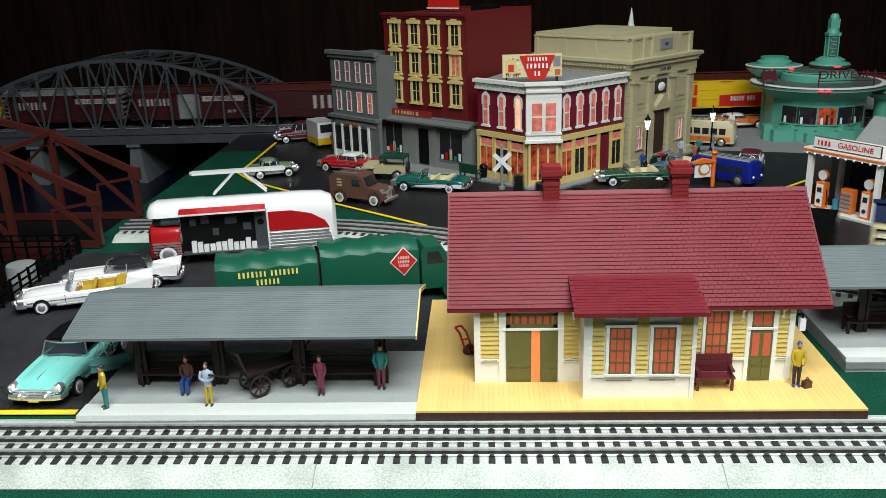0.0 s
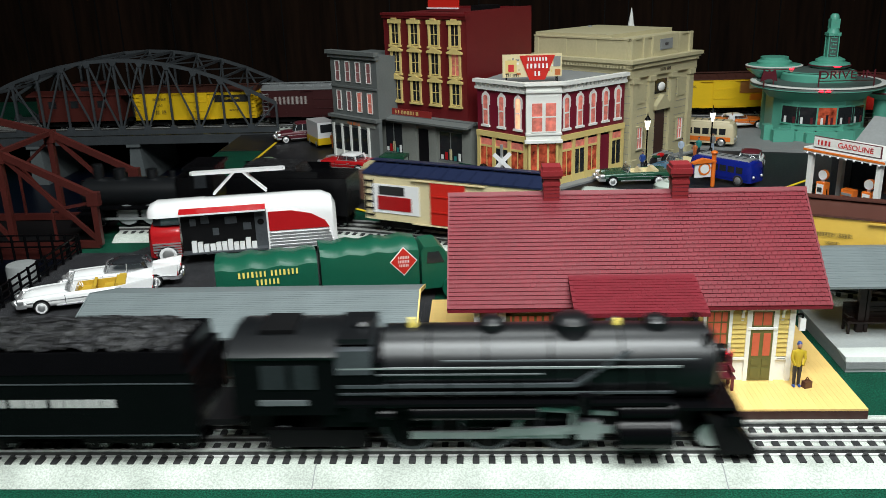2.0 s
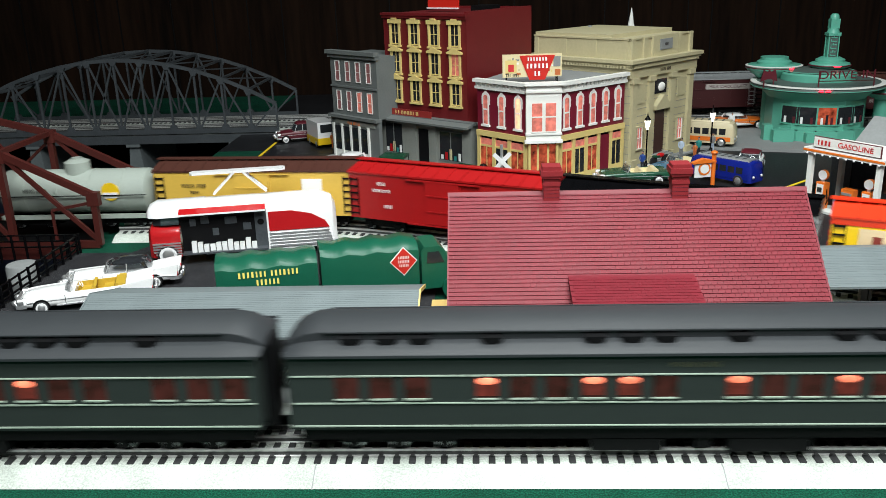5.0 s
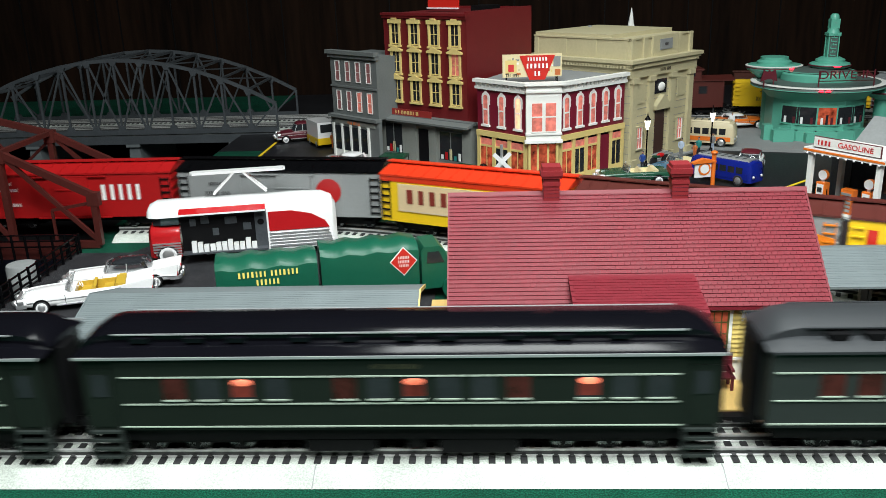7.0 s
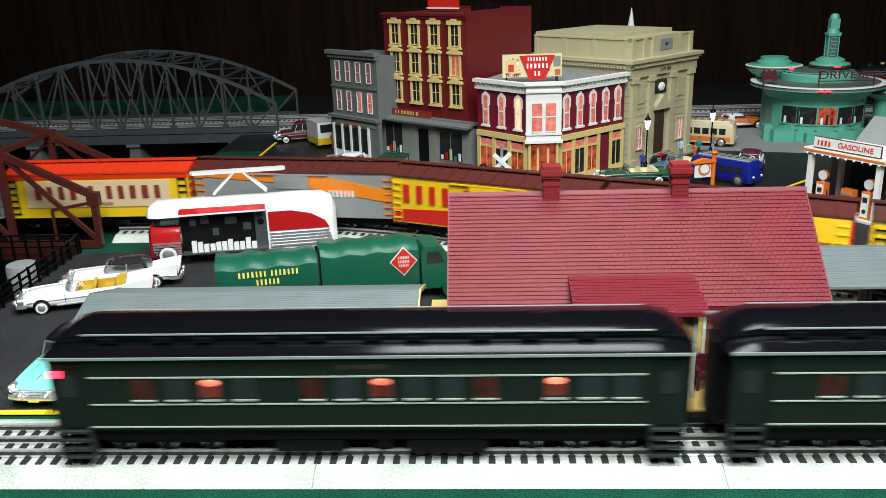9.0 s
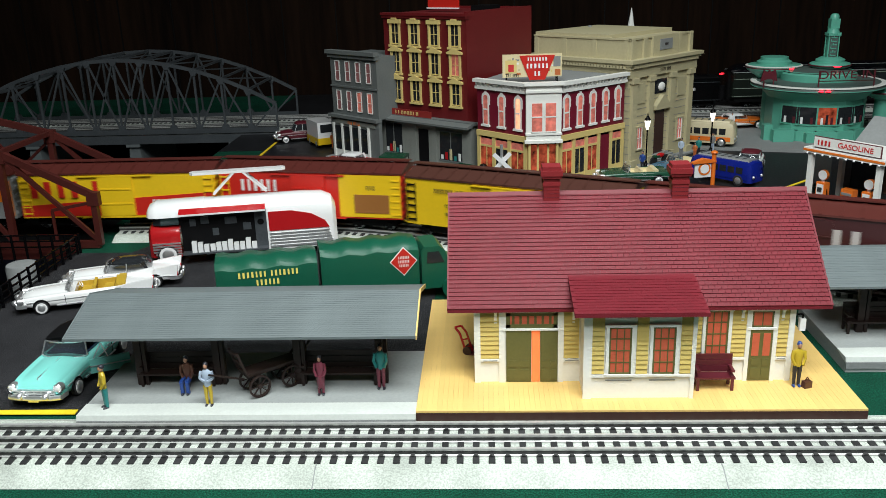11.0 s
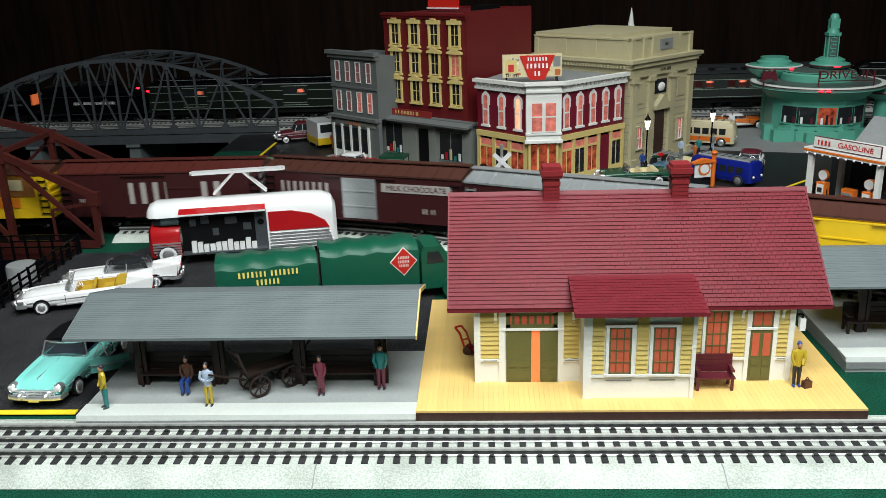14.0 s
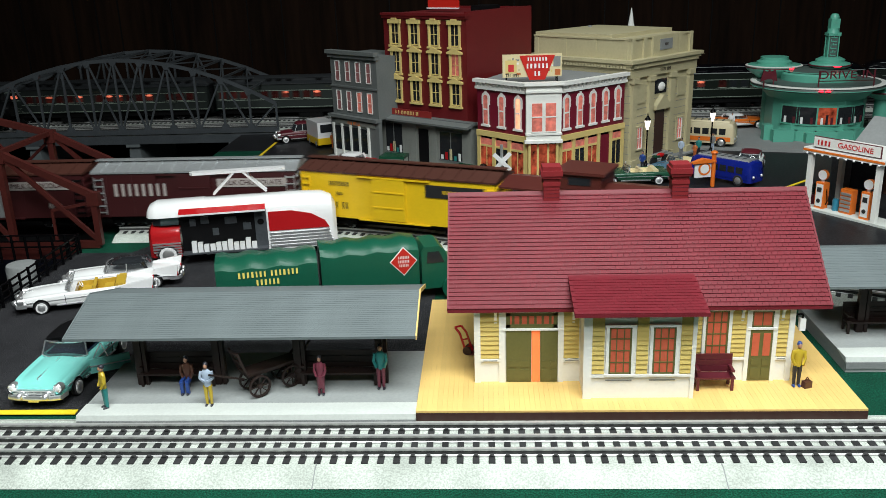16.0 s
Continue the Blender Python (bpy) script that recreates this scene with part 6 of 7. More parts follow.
vn = thing("panel_van", "brown panel van with roof rack and whitewalls", "van", P(-166, 634, 1.2, -24), "parked cars")
part("body", B().prism([(-44, 8), (-45, 36), (-40, 40), (2, 40), (8, 36), (13, 25), (34, 22), (40, 17), (40, 8)], -16, 16, "y"), BROWN, vn, bevel=3, smooth=True)
part("windscreen", B().prism([(7, 37), (13.4, 25), (16, 25.4), (9.8, 37.4)], -12, 12, "y"), DARK_PANE, vn)
part("side_window", B().box(-8, 4, -16.6, 16.6, 25.5, 34.5), DARK_PANE, vn)
for s in (-1, 1):
    for xx in (26, -28):
        part("mudguard", B().cyl(xx, s * 13 - 3, 9, 10.2, 6, "y", 20), BROWN, vn, smooth=True)
    part("headlight", B().cyl(34, s * 11, 20, 3.2, 5, "x", 14), CHROME, vn)
    part("rack_rail", B().bar((-40, s * 11, 42.5), (0, s * 11, 42.5), 1, 1), CHROME, vn)
    for xx in (26, -28):
        road_wheel(vn, xx, s * 16, 8.2)
    for k in range(3):
        bars((6,), 2.4, CREAM, vn, P(-28 if s < 0 else -28, s * 16.3, 33 - k * 4, 180 if s > 0 else 0, 90))
part("grille", B().box(39, 41.5, -6, 6, 10, 20), CHROME, vn, bevel=0.8)
part("bumper", B().box(42, 45, -17, 17, 7, 10), CHROME, vn, bevel=1)
jp = thing("jeep", "khaki open jeep with a dark canvas top", "jeep", P(-149, 768, 1.2, 168), "parked cars")
part("body", B().prism([(-34, 10), (-34, 22), (0, 22), (4, 25), (32, 24), (33, 10)], -14, 14, "y"), KHAKI, jp, bevel=1)
part("canvas_top", B().box(-33, 6, -14.5, 14.5, 33, 37), DKGREEN, jp, "dark canvas top", bevel=1.4)
part("windscreen", B().box(5, 6, -13, 13, 24, 34), CAR_GLASS, jp)
for a in ((-32, -13), (-32, 13), (5, -13), (5, 13)):
    part("post", B().bar((a[0], a[1], 21), (a[0], a[1], 34), 1, 1), BLACK_MATT, jp)
part("spare_wheel", B().cyl(-37, 4, 20, 8, 3, "x", 20), TYRE, jp)
for s in (-1, 1):
    part("mudguard", B().box(14, 34, s * 15 - 3, s * 15 + 3, 18, 20), KHAKI, jp, bevel=0.6)
    for xx in (23, -22):
        road_wheel(jp, xx, s * 16.5, 8.4, False)


def coach_bus(label, at, L, W, H, body, roof, stripe, glass=True):
    t = thing("bus", label, "bus", at, "parked vehicles")
    h, w = L / 2, W / 2
    rg = lambda x, k, q: [(x, y * w * k, 6 + z * (H - 6) * q) for y, z in ((-1, 0), (-1.02, 0.3), (-1, 0.72), (-0.85, 0.94), (0, 1), (0.85, 0.94), (1, 0.72), (1.02, 0.3), (1, 0))]
    part("body", B().loft([rg(-h, 0.8, 0.72), rg(-h * 0.93, 0.95, 0.9), rg(-h * 0.8, 1, 1), rg(h * 0.8, 1, 1), rg(h * 0.94, 0.95, 0.93), rg(h, 0.82, 0.7)]), body, t, smooth=True)
    part("roof", B().loft([[(x, y * w * k, z) for y, z in ((-0.7, H - 2), (-0.6, H + 0.6), (0.6, H + 0.6), (0.7, H - 2))] for x, k in ((-h * 0.8, 0.9), (h * 0.84, 0.95))]), roof, t, "pale ribbed roof")
    for k in range(7):
        xx = -h * 0.72 + k * h * 0.22
        part("roof_rib", B().box(xx - 1, xx + 1, -w * 0.5, w * 0.5, H + 0.4, H + 1.2), STEEL_GREY, t)
    for s in (-1, 1):
        part("stripe", B().box(-h * 0.9, h * 0.9, s * w * 1.02 - 0.5, s * w * 1.02 + 0.5, 10, 17), stripe, t)
        if glass:
            for k in range(6):
                xx = -h * 0.66 + k * h * 0.26
                part("window", B().box(xx - h * 0.1, xx + h * 0.1, s * w * 1.0 - 0.7, s * w * 1.0 + 0.7, H * 0.5, H * 0.74), DARK_PANE, t)
        for xx in (-0.6, 0.62):
            road_wheel(t, xx * h, s * (w - 1), 8, False)
    part("windscreen", B().box(h * 0.9, h * 0.985, -w * 0.75, w * 0.75, H * 0.5, H * 0.75), DARK_PANE, t)
    for s in (-1, 1):
        part("headlight", B().ball(h, s * w * 0.6, 14, 2.4), CHROME, t, smooth=True)
    return t


coach_bus("deep blue streamlined bus with silver roof", P(344, 716, 1.2, -48), 100, 34, 36, DEEPBLUE, SILVER, DEEPBLUE)
coach_bus("cream bus with orange and yellow stripes", P(372, 962, 4, -25), 105, 36, 42, CREAMB, CREAMB, ORANGE)
vv = thing("delivery_van", "white and yellow delivery van by the kerb", "van", P(-296, 1036, 1.2, -60), "parked vehicles")
part("body", B().box(-30, 30, -17, 17, 18, 46), WHITE, vv, bevel=4, smooth=True)
part("lower_body", B().box(-30, 31, -17.4, 17.4, 6, 18), CAR_YELLOW, vv, "yellow lower body", bevel=2)
part("windscreen", B().box(30, 30.8, -12, 12, 28, 42), DARK_PANE, vv)
for s in (-1, 1):
    for xx in (-18, 18):
        road_wheel(vv, xx, s * 15, 7.5, False)


# ---- town ----
def facade(a, c):
    """Frame of a wall from a to c (its left and right ends seen from outside): x along it, -y outwards."""
    return P(a[0], a[1], 0, math.degrees(math.atan2(c[1] - a[1], c[0] - a[0]))), math.hypot(c[0] - a[0], c[1] - a[1])


def holder(name, at, parent, b, mat, label=""):
    return part(name, b, mat, parent, label, at=at)


for nm, b, m, lb in (
    ("ground_town", B().box(-478, 1700, 1000, 1698, 0.2, 0.8), STREET, "dark bare ground behind the town"),
    ("pavement_block", B().prism([(-270, 930), (-180, 842), (-14, 742), (60, 680), (112, 682), (238, 800), (350, 912), (250, 1120), (-120, 1120)], 1.2, 4, "z"), PAVING, "grey pavement block under the shops"),
    ("pavement_diner", B().prism([(350, 930), (470, 900), (560, 875), (760, 860), (760, 1180), (300, 1180)], 1.2, 4, "z"), PAVING, "grey concrete forecourt of the drive-in"),
):
    structure(nm, b, m, lb, 0.5)

# four-storey store
A, C = (-158, 906), (-24, 800)
M, LEN = facade(A, C)
wo = thing("department_store", "tall deep red brick store with buff window hoods", "building", M)
DEP = 165
wb = part("wall", B().box(0, LEN, 0, DEP, 76, 236), WOOLRED, wo)
part("cornice", B().box(-1, LEN + 1, -3, 6, 230, 234).box(-2, LEN + 2, -4.5, 6, 234, 238), WOOLRED, wo, "deep red projecting cornice", bevel=0.6)
part("parapet", B().box(0, LEN, DEP - 4, DEP, 236, 240).box(LEN - 4, LEN, 0, DEP, 236, 241), WOOLRED, wo)
rs = part("roof_sign", B().box(LEN * 0.25, LEN * 0.62, 60, 63, 243, 262), DOOR_RED, wo, "red rooftop sign board", bevel=0.4)
part("sign_border", B().box(LEN * 0.24, LEN * 0.63, 58.6, 60.4, 241, 243), WHITE, rs)
part("roof_hut", B().box(LEN * 0.72, LEN * 0.92, 70, 100, 236, 246), BLACK_MATT, wo, bevel=1)
for r, (z0, h) in enumerate(((190, 34), (146, 34), (102, 34))):
    for c in range(4):
        xx = LEN * (0.15 + 0.24 * c)
        lit = PINK_PANE if (r, c) == (1, 3) else DARK_PANE
        w = sash(wb, xx, 0, z0, 17, h, 2, 2, BUFF, lit, depth=1.8)
        fr = B().box(xx - 11, xx - 8.4, -3, 0, z0 - 2, z0 + h + 1).box(xx + 8.4, xx + 11, -3, 0, z0 - 2, z0 + h + 1).box(xx - 13, xx + 13, -4, 0, z0 - 4, z0 - 1)
        if r == 0:
            fr.box(xx - 13, xx + 13, -4.5, 0, z0 + h - 2, z0 + h + 4).box(xx - 5, xx + 5, -4.5, 0, z0 + h + 3, z0 + h + 6.5)
        else:
            fr.prism([(xx - 14, z0 + h - 1), (xx + 14, z0 + h - 1), (xx + 14, z0 + h + 2), (xx, z0 + h + 8), (xx - 14, z0 + h + 2)], -5, 0, "y")
        part("window_hood", fr, BUFF, w, "buff moulded window surround", bevel=0.4)
sf = part("shopfront", B().box(-14, LEN + 14, -12, 20, 4, 75.5), GREY_SHOP, wo, "grey ground-floor shopfront")
part("canopy", B().prism([(-12, 79), (-26, 75), (-26, 72), (-12, 73)], -16, LEN + 18, "x"), GREY_STONE, sf, "grey sloping canopy")
part("canopy_top", B().box(-16, LEN + 18, -13, -0.4, 75.5, 80), GREY_STONE, sf, bevel=0.5)
sgn = part("sign", B().box(4, LEN * 0.62, -12.5, -11, 80, 90), paint("shop_sign_red", (0.26, 0.025, 0.022)), sf, "long red shop sign", bevel=0.3)
bars((1, 1, 9, 2), 5.6, BUFF, sgn, P(4 + (LEN * 0.62 - 4) / 2, -12.8, 85, 0, 90))
for x0, x1, z0, z1 in ((6, 42, 18, 66), (LEN * 0.72, LEN * 0.98, 18, 62)):
    w = part("shop_window", B().box(x0, x1, -12.6, -11.6, z0, z1), DARK_PANE, sf, "dark display window")
    part("frame", B().box(x0 - 2, x1 + 2, -13.2, -12, z0 - 2, z0).box(x0 - 2, x1 + 2, -13.2, -12, z1, z1 + 2).box((x0 + x1) / 2 - 0.8, (x0 + x1) / 2 + 0.8, -13, -12, z0, z1), GREY_STONE, w)
    for k in range(5):
        xx = x0 + (x1 - x0) * (k + 0.5) / 5
        part("display_item", B().box(xx - 2.4, xx + 2.4, -13, -12.4, z0 + 1, z0 + 8 + 5 * (k % 3)), (WHITE, RED, CREAM, PN["teal"], WHITE)[k], w)
# Doorway is a flat black sheet, its inner shade put into the colour.
part("doorway", B().box(LEN * 0.46, LEN * 0.58, -12.8, -11.6, 6, 62), BLACK_MATT, sf, "black sheet for the shaded shop doorway")
part("pilaster", B().box(LEN * 0.36, LEN * 0.43, -14, -12, 4, 79), GREY_SHOP, sf, bevel=0.5)
part("pilaster", B().box(LEN * 0.62, LEN * 0.68, -14, -12, 4, 79), GREY_SHOP, sf, bevel=0.5)

# grey three-storey house
A, C = (-254, 942), (-168, 862)
M, LEN = facade(A, C)
gh = thing("terrace_house", "narrow grey three-storey house with pink-lit windows", "building", M)
gw = part("wall", B().box(0, LEN, 0, 90, 74, 172), GREY_STONE, gh)
part("cornice", B().box(-3, LEN + 2, -4, 4, 168, 174).box(-5, LEN + 3, -7, 4, 174, 180), GREY_STONE, gh, bevel=0.6)
part("string_course", B().box(-1, LEN, -1.6, 1, 120, 123), GREY_STONE, gh)
for r, z0 in enumerate((128, 80)):
    for c in range(4):
        sash(gw, LEN * (0.16 + 0.225 * c), 0, z0 + 2, 12, 33, 1, 2, CREAM_WHITE, PINK_PANE if (r == 1 and c >= 2) else DUSK_PANE, depth=1.6)
gs = part("shopfront", B().box(-4, LEN + 2, -3, 4, 4, 70), GREY_STONE, gh)
part("sign_fascia", B().box(10, LEN - 6, -5, -3, 60, 67), GREY_SHOP, gs, "grey shop fascia")
bars((4, 6), 5, ORANGE, gs, P(LEN / 2, -5.3, 63.5, 0, 90))
part("canopy", B().box(-5, LEN + 3, -9, 4, 70, 75), GREY_STONE, gs, bevel=0.6)
for k in range(5):
    x0 = 2 + k * (LEN - 4) / 5
    part("post", B().box(x0, x0 + 4, -6, -3, 4, 60), CREAM_WHITE, gs, "white shopfront post", bevel=0.3)
    if k < 4:
        part("shop_window", B().box(x0 + 4, x0 + (LEN - 4) / 5, -4, -3.2, 16, 56), DARK_PANE, gs)
        part("stall_riser", B().box(x0 + 4, x0 + (LEN - 4) / 5, -4.6, -3, 4, 15), CREAM_WHITE, gs)

# corner store with chamfered bay
PA, PB, PC, PD = (-9, 768), (61, 697), (104, 699), (209, 795)
tc = thing("corner_store", "crimson brick corner store with white window hoods", "building")
foot = [PA, PB, PC, PD, (150, 900), (40, 880)]
part("wall", B().prism(foot, 74, 142, "z"), TRACRED, tc)
# Solid black block puts the shade of the shop interior into its colour.
part("ground_floor", B().prism([(x * 0.98 + 2, y * 0.985 + 13) for x, y in foot], 4, 74, "z"), BLACK_MATT, tc, "black block for the shaded shop interior")
part("roof_deck", B().prism(foot, 142, 144, "z"), PAVING, tc)


def arch_window(fr, x, z0, w, h, lit):
    """A tall window with a white rounded hood."""
    n = 10
    out = [(x - w / 2 - 2.4, z0 - 1), (x + w / 2 + 2.4, z0 - 1), (x + w / 2 + 2.4, z0 + h - 14), (x + w / 2 + 4.2, z0 + h - 14), (x + w / 2 + 4.2, z0 + h - w / 2)] + [(x + (w / 2 + 4.2) * math.cos(a), z0 + h - w / 2 + (w / 2 + 4.2) * math.sin(a)) for a in [math.pi * i / n for i in range(1, n)]] + [(x - w / 2 - 4.2, z0 + h - w / 2), (x - w / 2 - 4.2, z0 + h - 14), (x - w / 2 - 2.4, z0 + h - 14)]
    wn = part("window", B().prism(out, -1.2, 0, "y"), CREAM_WHITE, fr, "white round-headed window hood", bevel=0.2)
    part("keystone", B().box(x - 1.6, x + 1.6, -2.2, 0, z0 + h, z0 + h + 5.5), CREAM_WHITE, wn)
    part("sill", B().box(x - w / 2 - 4.5, x + w / 2 + 4.5, -3, 0, z0 - 4, z0 - 1), CREAM_WHITE, wn, bevel=0.3)
    inn = [(x - w / 2, z0), (x + w / 2, z0), (x + w / 2, z0 + h - w / 2)] + [(x + w / 2 * math.cos(a), z0 + h - w / 2 + w / 2 * math.sin(a)) for a in [math.pi * i / n for i in range(1, n)]] + [(x - w / 2, z0 + h - w / 2)]
    part("pane", B().prism(inn, -1.7, -1.3, "y"), lit, wn)
    part("sash_bar", B().box(x - w / 2, x + w / 2, -2.4, -1.5, z0 + h * 0.48, z0 + h * 0.53), CREAM_WHITE, wn)


def shop_bays(fr, L, n, lits, door=None):
    for k in range(n + 1):
        xx = 3 + (L - 6) * k / n
        part("post", B().box(xx - 3, xx + 3, -2.5, 0.5, 4, 70), BUFF, fr, "buff shopfront post", bevel=0.4)
        if k < n:
            x1 = xx + (L - 6) / n
            if door == k:
                part("door", B().box(xx + 3.4, x1 - 3.4, -1.6, 0, 4, 62), TRACRED, fr, "crimson panelled door", bevel=0.4)
                continue
            w = part("shop_window", B().box(xx + 3, x1 - 3, -0.6, 0.4, 14, 50), lits[k % len(lits)], fr)
            part("stall_riser", B().box(xx + 3, x1 - 3, -1.4, 0.4, 4, 14), BUFF, w, bevel=0.3)
            part("transom_light", B().box(xx + 3, x1 - 3, -0.6, 0.4, 53, 62), PINK_PANE, w)
            part("frame", B().box(xx + 3, x1 - 3, -1.4, 0.4, 50, 53).box((xx + x1) / 2 - 0.5, (xx + x1) / 2 + 0.5, -1.2, 0.2, 14, 50), BUFF, w)
    part("belt", B().box(0, L, -3.5, 0.5, 66, 74), BUFF, fr, "buff belt course", bevel=0.5)


SHOPLIT = material("lit_shop_interior", (0.32, 0.055, 0.025), 0.25, vary=1.6, grain=90, glow=0.5)
for a, c, n, m, dr in ((PA, PB, 3, 3, None), (PC, PD, 5, 5, 3)):
    M, LEN = facade(a, c)
    fr = part("front", B().box(0, LEN, -0.4, 0.4, 74, 142), TRACRED, tc, "crimson brick front", at=M)
    for k in range(n):
        arch_window(fr, LEN * (k + 0.55) / (n + 0.1), 84, 8.0, 42, WARM_GLOW if (n == 3 and k == 2) else PINK_PANE)
    cz = part("cornice", B().box(-2, LEN + 2, -4, 2, 134, 138).box(-3, LEN + 3, -7.5, 2, 144, 149).box(-1, LEN + 1, -3, 2, 138, 144), CREAM_WHITE, fr, "white bracketed cornice", bevel=0.4)
    k = 3
    while k < LEN:
        part("bracket", B().prism([(-3, 136), (-7, 144), (-3, 144)], k - 1.2, k + 1.2, "x"), CREAM_WHITE, cz)
        k += 8.5
    shop_bays(fr, LEN, m, (SHOPLIT, DARK_PANE, SHOPLIT), dr)
M, LEN = facade(PB, PC)
by = part("corner_bay", B().box(-3, LEN + 3, -7, 3, 70, 149), CREAM_WHITE, tc, "white projecting corner bay", at=M, bevel=0.8)
for xx in (LEN * 0.28, LEN * 0.72):
    for z0, h in ((82, 19.5), (103, 18.5)):
        w = part("window", B().box(xx - 7.4, xx + 7.4, -7.9, -7.1, z0, z0 + h), PINK_PANE, by)
        part("frame", B().box(xx - 8.4, xx - 7.2, -8.8, -7, z0, z0 + h).box(xx + 7.2, xx + 8.4, -8.8, -7, z0, z0 + h).box(xx - 8, xx + 8, -8.8, -7, z0 - 1, z0 + 0.6), CREAM_WHITE, w)
part("sill", B().box(-5, LEN + 5, -10, 3, 66, 70).box(-4, LEN + 4, -9, 3, 77.4, 80), CREAM_WHITE, by, bevel=0.6)
part("cornice", B().box(-6, LEN + 6, -12, 3, 146, 150).box(-4, LEN + 4, -9.5, 3, 136, 139), CREAM_WHITE, by, bevel=0.6)
part("porch_post", B().cyl(2, -4, 4, 2.2, 62, "z", 12), BUFF, by)
part("porch_post", B().cyl(LEN - 2, -4, 4, 2.2, 62, "z", 12), BUFF, by)
part("shop_door", B().box(3, LEN - 3, 0.5, 2.5, 10, 62), SHOPLIT, by, "warmly lit glazed shop door")
for xx in (LEN * 0.33, LEN * 0.67):
    part("door_post", B().box(xx - 1.4, xx + 1.4, -0.6, 0.6, 4, 64), BUFF, by, bevel=0.3)
part("door_riser", B().box(3, LEN - 3, -0.2, 0.4, 4, 11), BUFF, by)
bb = part("billboard", B().box(-32, 52, 40, 42, 152, 184), CREAM, tc, "cream rooftop billboard with a red shield", at=M, bevel=0.8)
rngb = random.Random(21)
for k in range(34):
    bx, bz, bw2, bh = rngb.uniform(-30, 46), rngb.uniform(154, 180), rngb.uniform(1.5, 6), rngb.uniform(1, 4)
    part("billboard_print", B().box(bx, min(bx + bw2, 51), 39.85, 40.1, bz, min(bz + bh, 183)), (BUFF, PAVING, STONE, PN["brown"], PN["orange"], CREAM_WHITE)[k % 6], bb)
bs = part("shield", B().prism([(-8, 182), (42, 182), (28, 148), (6, 148)], 38.6, 39.9, "y"), DOOR_RED, bb, "red tapered shield")
for k, (n, z, hh) in enumerate(((7, 177, 5), (6, 167.5, 6.5), (2, 157, 6.5))):
    bars((n,), hh, WHITE_INK, bs, P(17, 38.3, z, 0, 90), wide=0.8)
for x0, x1, z0, z1, m in ((-28, -12, 158, 176, BUFF), (-24, -16, 160, 170, RED_INK), (40, 50, 166, 180, PAVING), (42, 50, 154, 162, PN["orange"])):
    part("billboard_picture", B().box(x0, x1, 39.2 if m is RED_INK else 39.6, 40.2, z0, z1), m, bb)
bars((3, 4), 4, BLACK_INK, bb, P(-18, 39.4, 155, 0, 90))
for xx in (-26, 46):
    part("support", B().bar((xx, 44, 142), (xx, 44, 180), 1.6, 1.6).bar((xx, 60, 142), (xx, 44, 172), 1.4, 1.4), BLACK_MATT, bb)

# bank
A, C = (217, 798), (339, 922)
M, LEN = facade(A, C)
bk = thing("bank_building", "buff limestone bank with pilasters and attic", "building", M)
bw = part("wall", B().box(0, LEN, 0, 200, 4, 160), STONE, bk)
ent = part("entablature", B().box(-3, LEN + 3, -4, 203, 138, 152).box(-5, LEN + 5, -6, 205, 152, 156).box(-10, LEN + 10, -11, 208, 160, 165).box(-7, LEN + 7, -8, 206, 156, 160), STONE, bk, bevel=0.6)
bars((5, 4), 5, BROWN_BENCH, ent, P(LEN * 0.5, -4.4, 145, 0, 90))
for k in range(30):
    part("dentil", B().box(1 + k * LEN / 30, 3.6 + k * LEN / 30, -8.6, -6, 153, 157), STONE, ent)
at_ = part("attic", B().box(4, LEN - 4, 4, 190, 165, 194).box(6, LEN - 6, 40, 190, 194, 200), STONE, bk, bevel=0.6)
part("attic_block", B().box(LEN * 0.33, LEN * 0.72, 0, 6, 165, 196), STONE, at_, bevel=0.5)
part("attic_panel", B().box(LEN * 0.43, LEN * 0.62, -1, 0.4, 174, 190), PAVING, at_, bevel=0.3)
bars((4,), 4, BROWN_BENCH, at_, P(LEN * 0.525, -1.3, 182, 0, 90))
for xx in (8, LEN * 0.22, LEN * 0.76, LEN - 10):
    part("attic_post", B().box(xx - 3, xx + 5, 1, 6, 165, 195), STONE, at_)
for fx in (0.05, 0.30, 0.63, 0.93):
    xx = LEN * fx
    pl = part("pilaster", B().box(xx - 6, xx + 6, -5, 0, 12, 132), STONE, bw, bevel=0.6)
    part("capital", B().box(xx - 8, xx + 8, -7, 0, 130, 138), STONE, pl, bevel=0.8)
    part("plinth", B().box(xx - 8, xx + 8, -8, 0, 4, 14), STONE, pl, bevel=0.6)
for fx in (0.165, 0.80):
    xx = LEN * fx
    sash(bw, xx, 0, 28, 14, 34, 2, 2, CREAM_WHITE, PINK_PANE, surround=STONE, depth=1.8)
    part("relief_panel", B().box(xx - 11, xx + 11, -1.4, 0, 98, 128), STONE, bw, bevel=0.6)
part("doorway", B().box(LEN * 0.40, LEN * 0.54, -1.4, 0, 14, 82), BROWN_DARK, bw, "tall dark red bank door")
part("door_hood", B().prism([(LEN * 0.36, 84), (LEN * 0.58, 84), (LEN * 0.58, 90), (LEN * 0.47, 106), (LEN * 0.36, 90)], -8, 0, "y"), STONE, bw, "pedimented door hood", bevel=0.5)
part("fanlight", B().box(LEN * 0.38, LEN * 0.56, -0.8, 0.2, 108, 130), DARK_PANE, bw)
part("ornament", B().ball(LEN * 0.47, -2, 118, 9, 3, 7), CREAM_WHITE, bw, "pale carved ornament", smooth=True)
for k in range(4):
    part("step", B().box(LEN * 0.34 - k, LEN * 0.62 + k, -8 - k * 4, 0, 4, 14 - k * 2.5), PAVING, bw, bevel=0.3)
